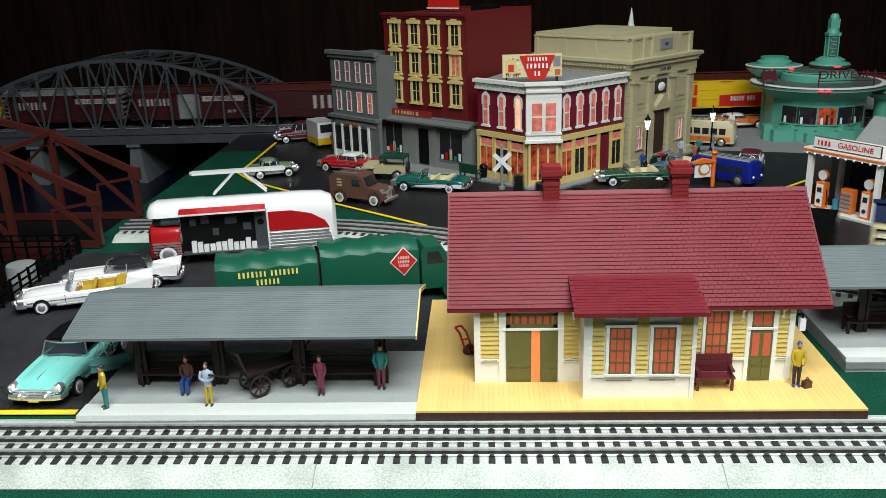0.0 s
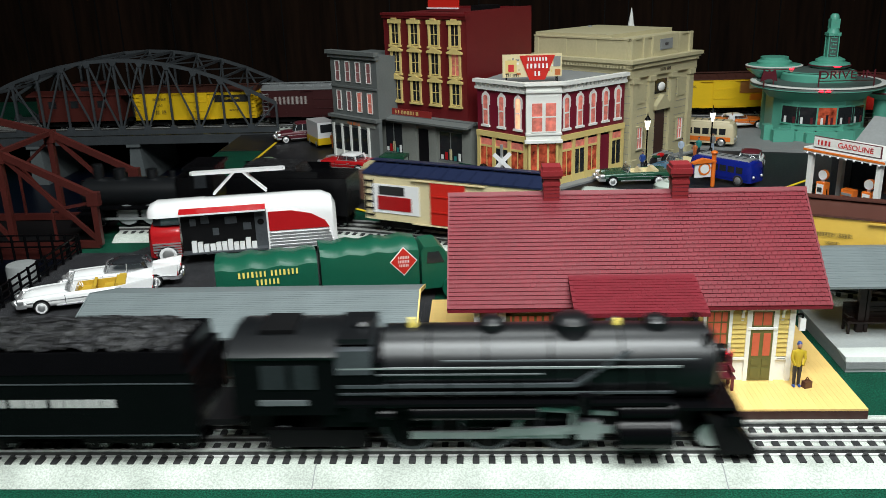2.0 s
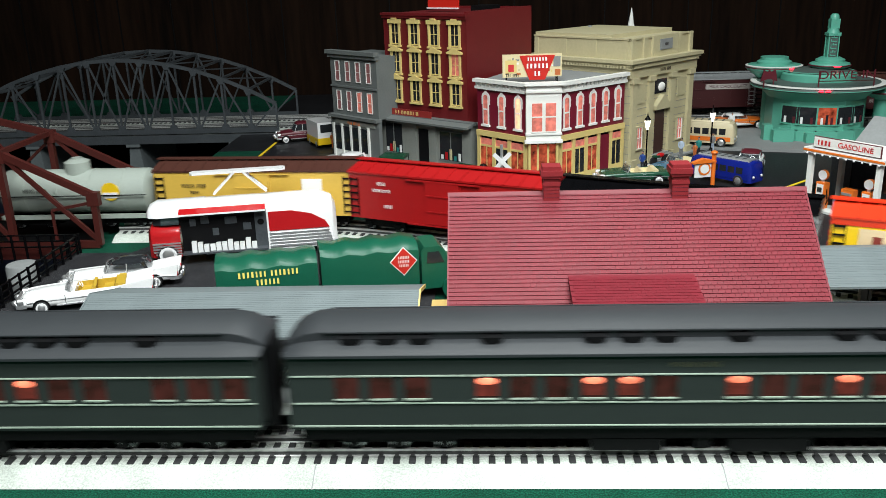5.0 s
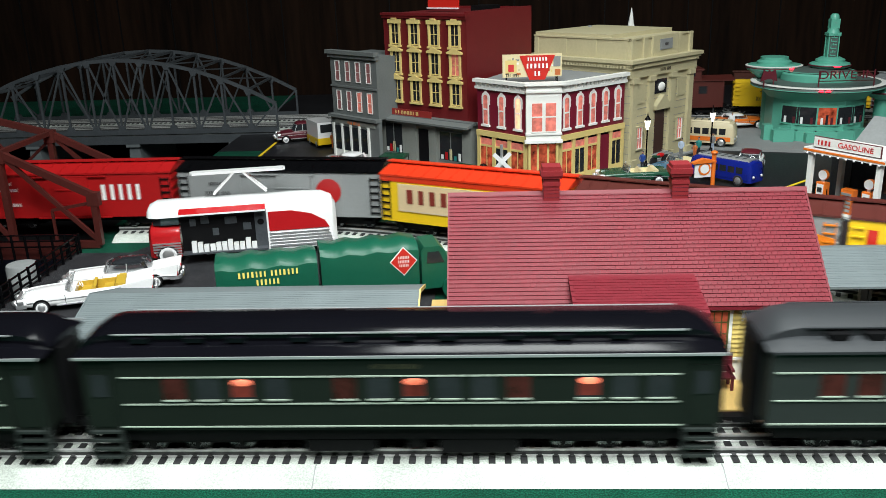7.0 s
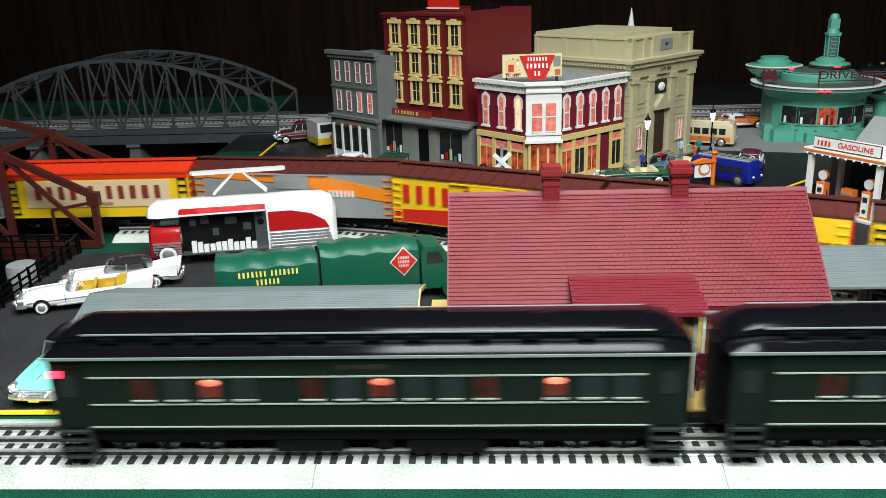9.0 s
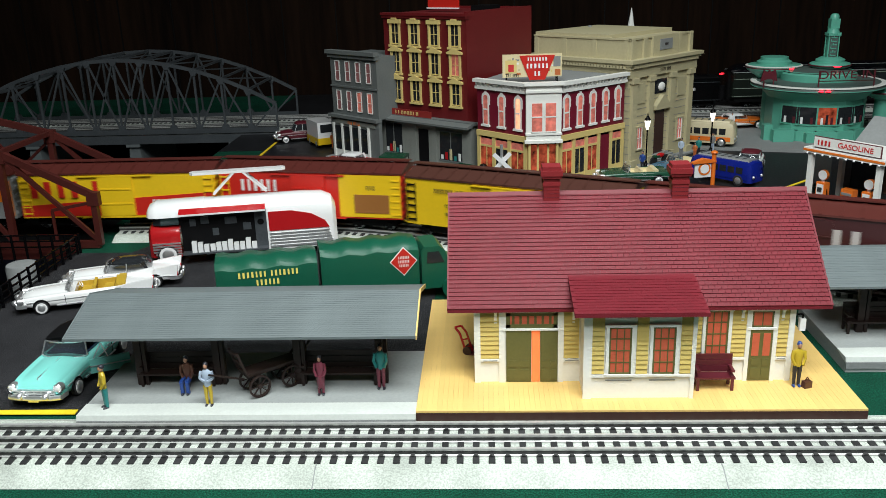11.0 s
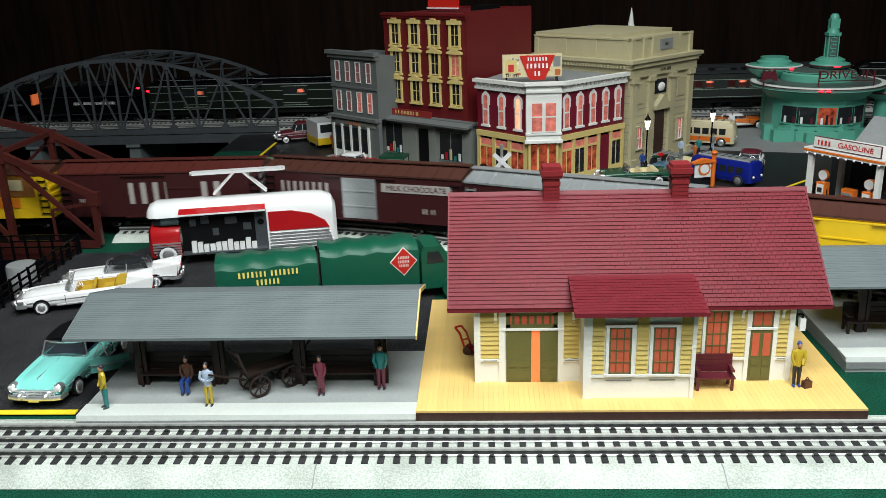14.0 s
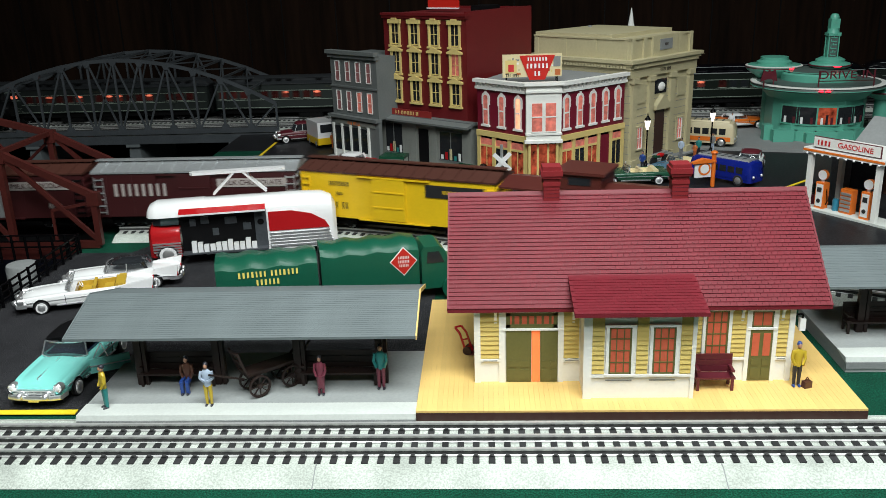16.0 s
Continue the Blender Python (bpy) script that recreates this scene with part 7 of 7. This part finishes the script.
course = mesh_of("stone_course", B().box(0, LEN, -0.5, 0.3, 0, 0.5), PAVING)
for k in range(10):
    piece("stone_course", course, bw, P(0, 0, 24 + k * 11))
for k in range(10):
    part("stone_course", B().box(-0.5, 0.3, 0, 200, 24 + k * 11, 24.5 + k * 11), PAVING, bw)
for k in range(34):
    part("dentil", B().box(-8.6, -6, 4 + k * 5.9, 6.8 + k * 5.9, 153, 157), STONE, ent)
for y in (8, 66, 124, 182):
    part("attic_post", B().box(3, 6, y, y + 8, 165, 195), STONE, at_, bevel=0.3)
part("coping", B().box(2.4, 6, 2.4, 191, 193, 195.6).box(2.4, LEN - 2.4, 2.4, 6, 193, 195.6), STONE, at_, bevel=0.3)
for y in (30, 90, 150):
    pl = part("pilaster", B().box(-4, 0, y - 6, y + 6, 12, 132), STONE, bw, bevel=0.5)
    part("capital", B().box(-6, 0, y - 8, y + 8, 130, 138), STONE, pl, bevel=0.6)
sp = thing("church_steeple", "white pointed church steeple behind the bank", "steeple", P(276, 1160, 0))
part("tower", B().box(-12, 12, -12, 12, 0.8, 150), CREAM_WHITE, sp, bevel=0.6)
part("spire", B().lathe([(13, 150), (12, 156), (0.4, 222)], 0, 0, 8), CREAM_WHITE, sp)
tw = thing("rooftop_tank", "grey rooftop tank on a low frame", "tank", P(172, 1010, 0))
part("frame", B().box(-20, 26, -14, 14, 0.8, 192), BLACK_MATT, tw)
part("tank", B().cyl(10, 0, 192, 6, 10, "z", 14, 3), PAVING, tw)

# street lamps, crossing sign, bench, hydrant, sign post
for xx, y, h in ((246, 798, 76), (366, 888, 70)):
    t = thing("street_lamp", "black street lamp with a lit white lantern", "street lamp", P(xx, y, 4), "street lamps")
    part("base", B().lathe([(4, 0), (4, 3), (2.4, 6), (1.4, 10)], 0, 0, 12), BLACK, t)
    part("pole", B().cyl(0, 0, 8, 1.1, h - 26, "z", 10), BLACK, t)
    part("lantern", B().lathe([(2, h - 18), (4.6, h - 6), (4.8, h - 4)], 0, 0, 12), material("white_lantern_glow", (1, 0.92, 0.8), 0.4, glow=1.6) if xx == 246 else bpy.data.materials["white_lantern_glow"], t, "glowing white lantern", smooth=True)
    part("cap", B().lathe([(5.4, h - 4), (3.6, h - 1), (1, h + 3), (0.3, h + 8)], 0, 0, 12), BLACK, t)
cs = thing("crossing_sign", "white crossbuck railway crossing sign on grey post", "sign", P(24, 690, 1.2, 8))
part("post", B().cyl(0, 0, 0, 2.2, 64, "z", 12), SILVER, cs)
part("crossbuck_arm", B().bar((-12, -3, 28), (12, -3, 52), 1.4, 6), WHITE, cs)
part("crossbuck_arm", B().bar((-12, -4.6, 52), (12, -4.6, 28), 1.4, 6), WHITE, cs)
part("foot", B().cyl(0, 0, 0, 5, 4, "z", 12), PAVING, cs)
bench("green park bench on the shop pavement", DKGREEN, 34, P(-22, 742, 4, 142))
hy = thing("litter_bin", "black litter bin at the shop corner", "bin", P(-2, 752, 4))
part("body", B().lathe([(5, 0), (6, 14), (6.4, 16)], 0, 0, 14), BLACK_MATT, hy, smooth=True)
part("lid", B().lathe([(6.6, 16), (4, 20), (0.5, 21)], 0, 0, 14), BLACK, hy, smooth=True)
for x0, y0, c1, c2, s in ((236, 772, "blue", "dark", 0.95), (312, 858, "pale", "grey", 1.0), (340, 862, "teal", "dark", 1.0), (332, 850, "orange", "orange", 0.8), (372, 900, "grey", "pale", 0.95), (-268, 990, "orange", "orange", 0.9)):
    figurine("small figurine standing on the town pavement", P(x0, y0, 4, -30), SKIN, PN[c1], PN[c2], PN["dark"], scale=s * 0.95)
figurine("figurine in white and black by the pickup", P(452, 1080, 4), SKIN, WHITE, PN["dark"], PN["dark"], scale=0.95)
mc = thing("motorcycle", "red and green motorcycle at the kerb", "motorcycle", P(268, 806, 4, 40))
for xx in (-14, 14):
    part("wheel", B().cyl(xx, -1.2, 8, 8, 2.4, "y", 20), TYRE, mc)
part("tank", B().ball(2, 0, 16, 9, 4, 4), RED, mc, smooth=True)
part("seat", B().box(-14, -2, -3, 3, 14, 17), DKGREEN, mc, bevel=1)
part("handlebar", B().bar((12, -6, 22), (12, 6, 22), 1, 1).bar((14, 0, 8), (11, 0, 22), 1.4, 1.4), CHROME, mc)
ps = thing("pole_sign", "orange pole sign with a round emblem board", "sign", P(318, 684, 1.2, 12))
part("pole", B().cyl(0, 0, 0, 3, 46, "z", 14), ORANGE, ps)
part("lamp_head", B().ball(0, 0, 48, 5, 5, 3), ORANGE, ps, smooth=True)
brd = part("board", B().box(-28, -4, -1, 1, 14, 36), WHITE, ps, "white sign board", bevel=0.4)
part("emblem", B().cyl(-14, -1.8, 26, 9, 0.8, "y", 24), ORANGE, brd)
part("emblem_field", B().cyl(-14, -2.3, 26, 6.4, 0.5, "y", 24), WHITE, brd)
part("roof", B().prism([(-32, 36), (-16, 41), (2, 37), (2, 35), (-32, 34)], -4, 4, "y"), ORANGE, brd)

# drive-in diner
dn = thing("drive_in_diner", "mint green round drive-in diner with neon rims", "building", P(583, 1042, 4))
octo = [(82 * math.cos(a), 82 * math.sin(a)) for a in [math.pi * 2 * i / 12 + 0.26 for i in range(12)]]
dw = part("wall", B().prism(octo, 0, 70, "z"), MINT, dn)
part("soffit", B().lathe([(80, 66), (92, 78), (106, 84)], 0, 0, 48), MINT, dn, smooth=True)
d1 = part("canopy", B().lathe([(106, 83), (110, 85), (110, 88), (107, 92), (60, 95), (0.5, 96)], 0, 0, 64), MINT_ROOF, dn, "grey-green disc roof", smooth=True)
for r0, z0, m in ((110.6, 84.5, MINT), (110.8, 90, CREAM_WHITE)):
    part("rim", B().lathe([(r0 - 2, z0), (r0, z0 + 0.8), (r0, z0 + 1.8), (r0 - 2, z0 + 2.4)], 0, 0, 64), m, d1)
for i in (45, 46):
    a = 2 * math.pi * i / 64
    part("neon_lamp", B().ball(110.8 * math.cos(a), 110.8 * math.sin(a), 88.2, 4.6, 4.6, 0.9), RED_GLOW, d1, "short red neon glow", smooth=True)
t2 = part("upper_tier", B().lathe([(62, 95), (62, 106), (58, 110), (30, 113), (0.5, 114)], 0, 0, 48), MINT, dn, smooth=True)
part("tier_roof", B().lathe([(60, 109.5), (40, 112.5), (0.5, 115)], 0, 0, 48), MINT_ROOF, t2, smooth=True)
t3 = part("tower_ring", B().lathe([(22, 112), (32, 116), (34, 119), (32, 122), (24, 124), (0.5, 125)], 18, 0, 40), MINT, dn, smooth=True)
part("neon_ring", B().lathe([(33.6, 117.5), (34.8, 118.6), (33.8, 120)], 18, 0, 40), MAROON, t3)
part("neon_lamp", B().ball(18, -34.6, 118.8, 7, 1.2, 1), RED_GLOW, t3, smooth=True)
part("cap_ring", B().lathe([(24, 124), (24, 128), (16, 132), (0.5, 132)], 18, 0, 40), MINT, t3, smooth=True)
tw2 = part("tower", B().box(11, 25, -6.5, 6.5, 130, 170).box(10.5, 25.5, -7, 7, 180, 196), MINT, dn, "mint lattice tower", bevel=1.2)
for xx in (9.5, 26.5):
    for y in (-7, 7):
        part("corner_post", B().bar((xx, y, 130), (xx, y, 172), 1.8, 1.8), MINT, tw2)
part("lattice_panel", B().box(11.4, 24.6, -7.3, -6.6, 131, 170), MINT_ROOF, tw2, "dark lattice panel")
part("tower_collar", B().lathe([(10.5, 170), (10.5, 174), (9.4, 176), (9.4, 181)], 18, 0, 20), MINT, tw2, smooth=True)
for k in range(6):
    part("tower_louvre", B().box(13, 23, -8.2, -7.4, 134 + k * 6, 135.4 + k * 6).box(13 + 4 * (k % 2), 14.4 + 4 * (k % 2), -8.2, -7.4, 135 + k * 6, 138 + k * 6), MINT, tw2)
part("tower_band", B().box(7.5, 28.5, -9.5, 9.5, 168, 173), MINT, tw2, bevel=1)
part("tower_tip", B().lathe([(7.5, 194), (7.5, 200), (5, 204), (0.5, 205)], 18, 0, 16), MINT, tw2, smooth=True)
sd = part("side_pod", B().lathe([(16, 0), (16, 84), (30, 96), (46, 108), (48, 111), (48, 114), (44, 117), (0.5, 119)], -62, 46, 40), MINT, dn, "smaller mint side pod", smooth=True)
part("neon_ring", B().lathe([(47.6, 111), (48.8, 112.4), (47.6, 114)], -62, 46, 40), MAROON, sd)
part("neon_lamp", B().ball(-48, 0.6, 112.6, 7, 2, 1), RED_GLOW, sd, smooth=True)
part("rim", B().lathe([(48.4, 114.4), (49, 115.4), (46, 116.4)], -62, 46, 40), CREAM_WHITE, sd)
part("pod_cap", B().lathe([(30, 117), (30, 122), (24, 125), (24, 130), (0.5, 131)], -62, 46, 32), MINT, sd, smooth=True)
sn = part("sign", B().box(-32, 58, -92, -90, 102, 103.4), BROWN_DARK, dn)
lettering("DRIVE-IN", 19, MAROON, sn, P(13, -91, 112, 0, 90), wide=1.2)
part("sign_leg", B().bar((-32, -91, 93), (-32, -91, 120), 1.6, 1.6).bar((57, -91, 93), (57, -91, 120), 1.6, 1.6), MAROON, sn)
bf = part("neon_emblem", B().prism([(-14, 98), (-10, 118), (-3, 114), (0, 118), (3, 114), (10, 118), (14, 98), (3, 102), (-3, 102)], -1.4, 1.4, "y"), MAROON, dn, "dark red neon emblem", at=P(-98, -44, 0))
part("emblem_leg", B().bar((-8, 0, 88), (-8, 0, 100), 1.8, 1.8).bar((8, 0, 88), (8, 0, 100), 1.8, 1.8), MAROON, bf)
for k, ang in enumerate((222, 242, 264, 286, 306)):
    m = P(80 * math.cos(radians(ang)), 80 * math.sin(radians(ang)), 0, ang + 90)
    w = part("window_bay", B().box(-17, 17, -1.5, 3, 26, 60), MINT, dw, bevel=0.5, at=m)
    part("glass", B().box(-14.5, 14.5, -2.2, -1.2, 29, 57), (DARK_PANE, DARK_PANE, SHOPLIT, DARK_PANE, DARK_PANE)[k], w)
    for j in range(3):
        part("display_item", B().box(-10 + j * 8, -6 + j * 8, -2.8, -2.1, 29, 40 + 5 * (j % 2)), (WHITE, DARK_PANE, MAROON)[j], w)
    part("counter", B().box(-18, 18, -9, 0, 0, 18), MINT, w, bevel=1)
for xx, y, sx, h in ((-76, -70, 34, 20), (-96, -50, 14, 26), (-30, -84, 26, 16)):
    part("planter", B().box(xx - sx / 2, xx + sx / 2, y - 8, y + 8, 0, h), MINT, dn, bevel=1)
pd = part("right_pod", B().lathe([(14, 0), (14, 60), (34, 70), (36, 73), (34, 76), (0.5, 78)], 108, -20, 32), MINT, dn, smooth=True)
part("rim", B().lathe([(36, 72), (37, 73.4), (36, 75)], 108, -20, 32), MAROON, pd)

# gas station
A, C = (404, 566), (456, 486)
M, LEN = facade(A, C)
gs2 = thing("gas_station", "white gas station canopy with orange trim", "gas station", M)
part("island", B().box(-4, LEN + 30, -4, 26, 1.2, 4), CONCRETE, gs2, bevel=0.6)
cn = part("canopy", B().box(-6, LEN + 6, -6, 70, 74, 80), CREAM_WHITE, gs2, "white flat canopy", bevel=0.5)
part("orange_band", B().box(-6.4, LEN + 6.4, -6.6, -5.8, 76, 78.5), ORANGE, cn)
for k in range(10):
    part("canopy_lamp", B().ball(k * LEN / 9, -6.8, 73.4, 1.4), WHITE, cn)
for xx, y in ((2, 0), (LEN - 2, 0), (2, 62), (LEN - 2, 62)):
    part("column", B().box(xx - 3, xx + 3, y - 3, y + 3, 4, 74), CREAM_WHITE, gs2, bevel=0.4)
sg2 = part("sign", B().box(6, LEN - 2, -4, -2, 82, 94), CREAM_WHITE, gs2, "white sign with orange border", bevel=0.4)
part("sign_border", B().box(5, LEN - 1, -3, -1.4, 81, 95), MAROON, sg2, bevel=0.4)
bars((4,), 6, RED_INK, sg2, P(20, -4.3, 88, 0, 90), wide=0.75)
lettering("GASOLINE", 9, RED_INK, sg2, P(62, -4.3, 88, 0, 90), wide=1.1)
of = part("office", B().box(-20, LEN + 60, 72, 150, 1.2, 70), STEEL_GREY, gs2, "dark grey office")
part("roof", B().prism([(60, 70), (105, 108), (152, 70)], 10, LEN + 70, "x"), PAVING, of, "grey gable roof")
part("window", B().box(10, 60, 70.8, 72, 20, 56), DARK_PANE, of)


def pump(x, y, h=50):
    t = thing("fuel_pump", "orange and white fuel pump with a round globe", "fuel pump", M @ P(x, y, 4), "fuel pumps")
    part("body", B().box(-6, 6, -5, 5, 0, h * 0.66), ORANGE, t, bevel=1)
    part("face", B().box(-4.6, 4.6, -5.7, -4.8, h * 0.06, h * 0.62), WHITE, t, bevel=0.3)
    part("dial", B().box(-3, 3, -6.2, -5.5, h * 0.42, h * 0.54), BLACK_INK, t)
    part("seal", B().cyl(0, -6.3, h * 0.2, 2.6, 0.8, "y", 16), BLACK_INK, t)
    part("neck", B().cyl(0, 0, h * 0.66, 2, 4, "z", 10), CHROME, t)
    g = part("globe", B().cyl(0, -2.4, h * 0.84, 6, 4.8, "y", 20), WHITE, t)
    part("globe_ring", B().cyl(0, -2, h * 0.84, 6.4, 4, "y", 20), ORANGE, g)
    part("hose", B().bar((6, 0, h * 0.5), (8.4, 0, h * 0.2), 1, 1).bar((8.4, 0, h * 0.2), (6.4, 0, h * 0.1), 1, 1), BLACK, t)


pump(16, 8)
pump(78, 8)
ds = thing("oil_rack", "orange display rack of oil cans", "rack", M @ P(50, 12, 4))
part("cabinet", B().box(-8, 8, -5, 5, 0, 30), ORANGE, ds, bevel=0.8)
for k in range(5):
    part("can", B().box(-6.6, 6.6, -6.2, -4.8, 3 + k * 5, 6 + k * 5), SILVER, ds, bevel=0.4)
dr2 = solid("oil_drum", B().lathe([(4.2, 0), (4.4, 5), (4.2, 6), (4.4, 11), (4, 14)], 0, 0, 16), paint("sea_blue_drum", (0.03, 0.2, 0.3)), "sea-blue oil drum between the pumps", "drum", M @ P(34, 12, 4), smooth=True)
pt = thing("plant_pot", "dark red pot with a small shrub", "plant pot", M @ P(-4, 18, 4))
part("pot", B().lathe([(6, 0), (8, 10), (8.4, 12)], 0, 0, 14), MAROON, pt)
lf = B()
rng = random.Random(4)
for k in range(60):
    a, q, z = rng.uniform(0, 6.3), rng.uniform(0, 6), rng.uniform(12, 24)
    lf.bar((q * math.cos(a), q * math.sin(a), z), ((q + 3) * math.cos(a), (q + 3) * math.sin(a), z + rng.uniform(0, 3)), 1.6, 0.4)
part("foliage", lf, BANK_GREEN, pt)
hydr = thing("fire_hydrant", "small red and white hydrant by the street", "hydrant", P(305, 380, 1.2))
part("body", B().lathe([(5, 0), (4, 4), (4, 14), (5, 16), (3, 20), (0.5, 22)], 0, 0, 14), RED, hydr, smooth=True)
part("band", B().lathe([(4.4, 8), (4.6, 11)], 0, 0, 14), WHITE, hydr)


# ---- bridges ----
def arch_truss(t, y, x0, x1, zd, crown, ends, panels, mat, w, flat_end=0.0):
    """One side of a truss bridge: curved top chord, verticals, one diagonal a panel."""
    tr = part("truss", B().box(x0, x1, y - w * 0.9, y + w * 0.9, zd - w, zd + w * 1.6), mat, t)
    xs = [x0 + (x1 - x0) * i / panels for i in range(panels + 1)]
    mid = (x0 + x1) / 2
    tz = [ends + (crown - ends) * (1 - ((x - mid) / (x1 - mid)) ** 2) for x in xs]
    half = panels // 2
    for i in range(panels):
        part("top_chord", B().bar((xs[i], y, tz[i]), (xs[i + 1], y, tz[i + 1]), w * 1.6, w * 1.8), mat, tr)
        hi, lo = (i, i + 1) if i % 2 == 0 else (i + 1, i)
        part("diagonal", B().bar((xs[hi], y, tz[hi]), (xs[lo], y, zd), w * 0.8, w * 0.9), mat, tr)
        if i in (half - 1, half):
            part("diagonal", B().bar((xs[lo], y, tz[lo]), (xs[hi], y, zd), w * 0.8, w * 0.9), mat, tr)
        part("gusset", B().prism([(xs[i] - w * 3, zd), (xs[i] + w * 3, zd), (xs[i] + w * 1.2, zd + w * 3.6), (xs[i] - w * 1.2, zd + w * 3.6)], y - w * 0.95, y + w * 0.95, "y"), mat, tr)
        part("gusset", B().prism([(xs[i] - w * 2.4, tz[i]), (xs[i] + w * 2.4, tz[i]), (xs[i] + w, tz[i] - w * 3), (xs[i] - w, tz[i] - w * 3)], y - w * 0.9, y + w * 0.9, "y"), mat, tr)
    for x, z in zip(xs, tz):
        part("vertical", B().bar((x, y, zd), (x, y, z), w, w * 1.1), mat, tr)
    return xs, tz


gb = thing("arch_bridge", "long grey steel arch-truss bridge on piers", "bridge")
xs, tz = arch_truss(gb, 1165, -1032, -406, 8, 150, 60, 12, STEEL_GREY, 3.6)
arch_truss(gb, 1356, -1032, -406, 8, 150, 60, 12, STEEL_GREY, 3.6)
for x, z in zip(xs[1:-1:1], tz[1:-1:1]):
    part("cross_beam", B().bar((x, 1165, z), (x, 1356, z), 4, 4), STEEL_GREY, gb)
for i in range(1, len(xs) - 2):
    part("wind_brace", B().bar((xs[i], 1165, tz[i]), (xs[i + 1], 1356, tz[i + 1]), 2.4, 2.4).bar((xs[i], 1356, tz[i]), (xs[i + 1], 1165, tz[i + 1]), 2.4, 2.4), STEEL_GREY, gb)
part("deck", B().box(-1180, -408, 1160, 1362, -8, -0.4), STEEL_GREY, gb)
part("deck_girder", B().box(-1180, -400, 1158, 1168, -14, 2), STEEL_GREY, gb)
for xx in (-905, -700, -492):
    pr = thing("bridge_pier", "grey concrete bridge pier", "bridge pier", P(xx, 0, 0), "bridge piers")
    zf = VZ if xx < -570 else -30
    part("shaft", B().loft([[(x * k, y, z) for x, y in ((-9, 1165), (9, 1165), (9, 1356), (-9, 1356))] for k, z in ((2.0, zf), (1.0, -14))]), PIER_GREY, pr)
    part("cap", B().box(-14, 14, 1158, 1362, -20, -14.2), PIER_GREY, pr, bevel=0.8)
rb = thing("red_truss_bridge", "rust-red steel truss bridge over the river", "bridge")
for y in (450, 574):
    b0 = part("truss", B().box(-1150, -456, y - 3, y + 3, 0.5, 9), RUST, rb)
    pts = [(-1150, 60), (-1030, 130), (-900, 150), (-770, 150), (-660, 142), (-560, 116), (-456, 64)]
    for (x0, z0), (x1, z1) in zip(pts, pts[1:]):
        part("top_chord", B().bar((x0, y, z0), (x1, y, z1), 6.5, 8), RUST, b0)
        part("vertical", B().bar((x1, y, 4), (x1, y, z1), 7, 7), RUST, b0)
        part("diagonal", B().bar((x0, y, z0), (x1, y, 8), 4, 5) if x0 > -900 else B().bar((x0, y, 8), (x1, y, z1), 4, 5), RUST, b0)
        xm, zm = (x0 + x1) / 2, (z0 + z1) / 2
        part("substrut", B().bar((xm, y, zm * 0.52), (x1, y, z1 - 8), 2.6, 3.4).bar((xm, y, 8), (xm, y, zm * 0.52), 2.4, 3), RUST, b0)
        part("chord_plate", B().box(x1 - 7, x1 + 7, y - 4.4, y + 4.4, z1 - 12, z1 + 4), RUST, b0)
for x, z in ((-1030, 130), (-900, 150), (-770, 150), (-660, 142), (-560, 116)):
    part("cross_beam", B().bar((x, 450, z), (x, 574, z), 5, 6), RUST, rb)
part("deck", B().box(-1150, -456, 447, 577, -8, -0.4), BLACK_MATT, rb, "black bridge deck")
part("floor_beam", B().box(-1150, -456, 446, 451, -12, 0), RUST, rb)


# ---- fence by the river, barrels ----
fn = thing("guard_fence", "black pipe guard fence along the river edge", "fence")
for k in range(13):
    y = 205 + k * 18
    part("post", B().cyl(-471, y, 0.4, 1.5, 24, "z", 8), BLACK, fn)
for z in (9, 16, 23):
    part("rail", B().bar((-471, 200, z), (-471, 425, z), 1.6, 1.6), BLACK, fn)
fn2 = thing("guard_fence", "black pipe guard fence beside the red bridge", "fence")
for k in range(8):
    part("post", B().cyl(-471 - k * 16, 428, 0.4 if k < 1 else -10, 1.5, 24 if k < 1 else 34, "z", 8), BLACK, fn2)
for z in (9, 16, 23):
    part("rail", B().bar((-600, 428, z), (-470, 428, z), 1.6, 1.6), BLACK, fn2)
brl = solid("storage_silo", B().lathe([(16, VZ), (16, -2), (17, 0), (16, 2), (16, 14), (15, 17), (0.5, 18)], 0, 0, 24), PAVING, "pale ribbed cylinder standing in the river cut", "silo", P(-496, 345, 0), smooth=True)


def motions():
    """The passenger train eases to 400 mm/s and the freight train eases to 236 mm/s, each along its own loop."""
    steps = [i * 0.25 for i in range(65)]
    for ob, off, half in COACHES:
        walk(ob, [(t, LOOP_A.spot(off + 400 * t - 15.0 * max(0.0, 3 - t) ** 2, half * 0.65)) for t in steps])
    def lag(t):
        return 7.0 * max(0.0, 3 - t) ** 2
    for ob, off, half in CARS:
        walk(ob, [(t, LOOP_B.spot(off + 236 * t - lag(t), half * 0.6)) for t in steps])
    for w in DRIVERS:
        m = w.matrix_basis.copy()
        walk(w, [(i / 18, m @ pose(0, 0, 0, 0, math.degrees((400 * i / 18 - 15.0 * max(0.0, 3 - i / 18) ** 2 + 135) / 19), 0)) for i in range(289)])


motions()
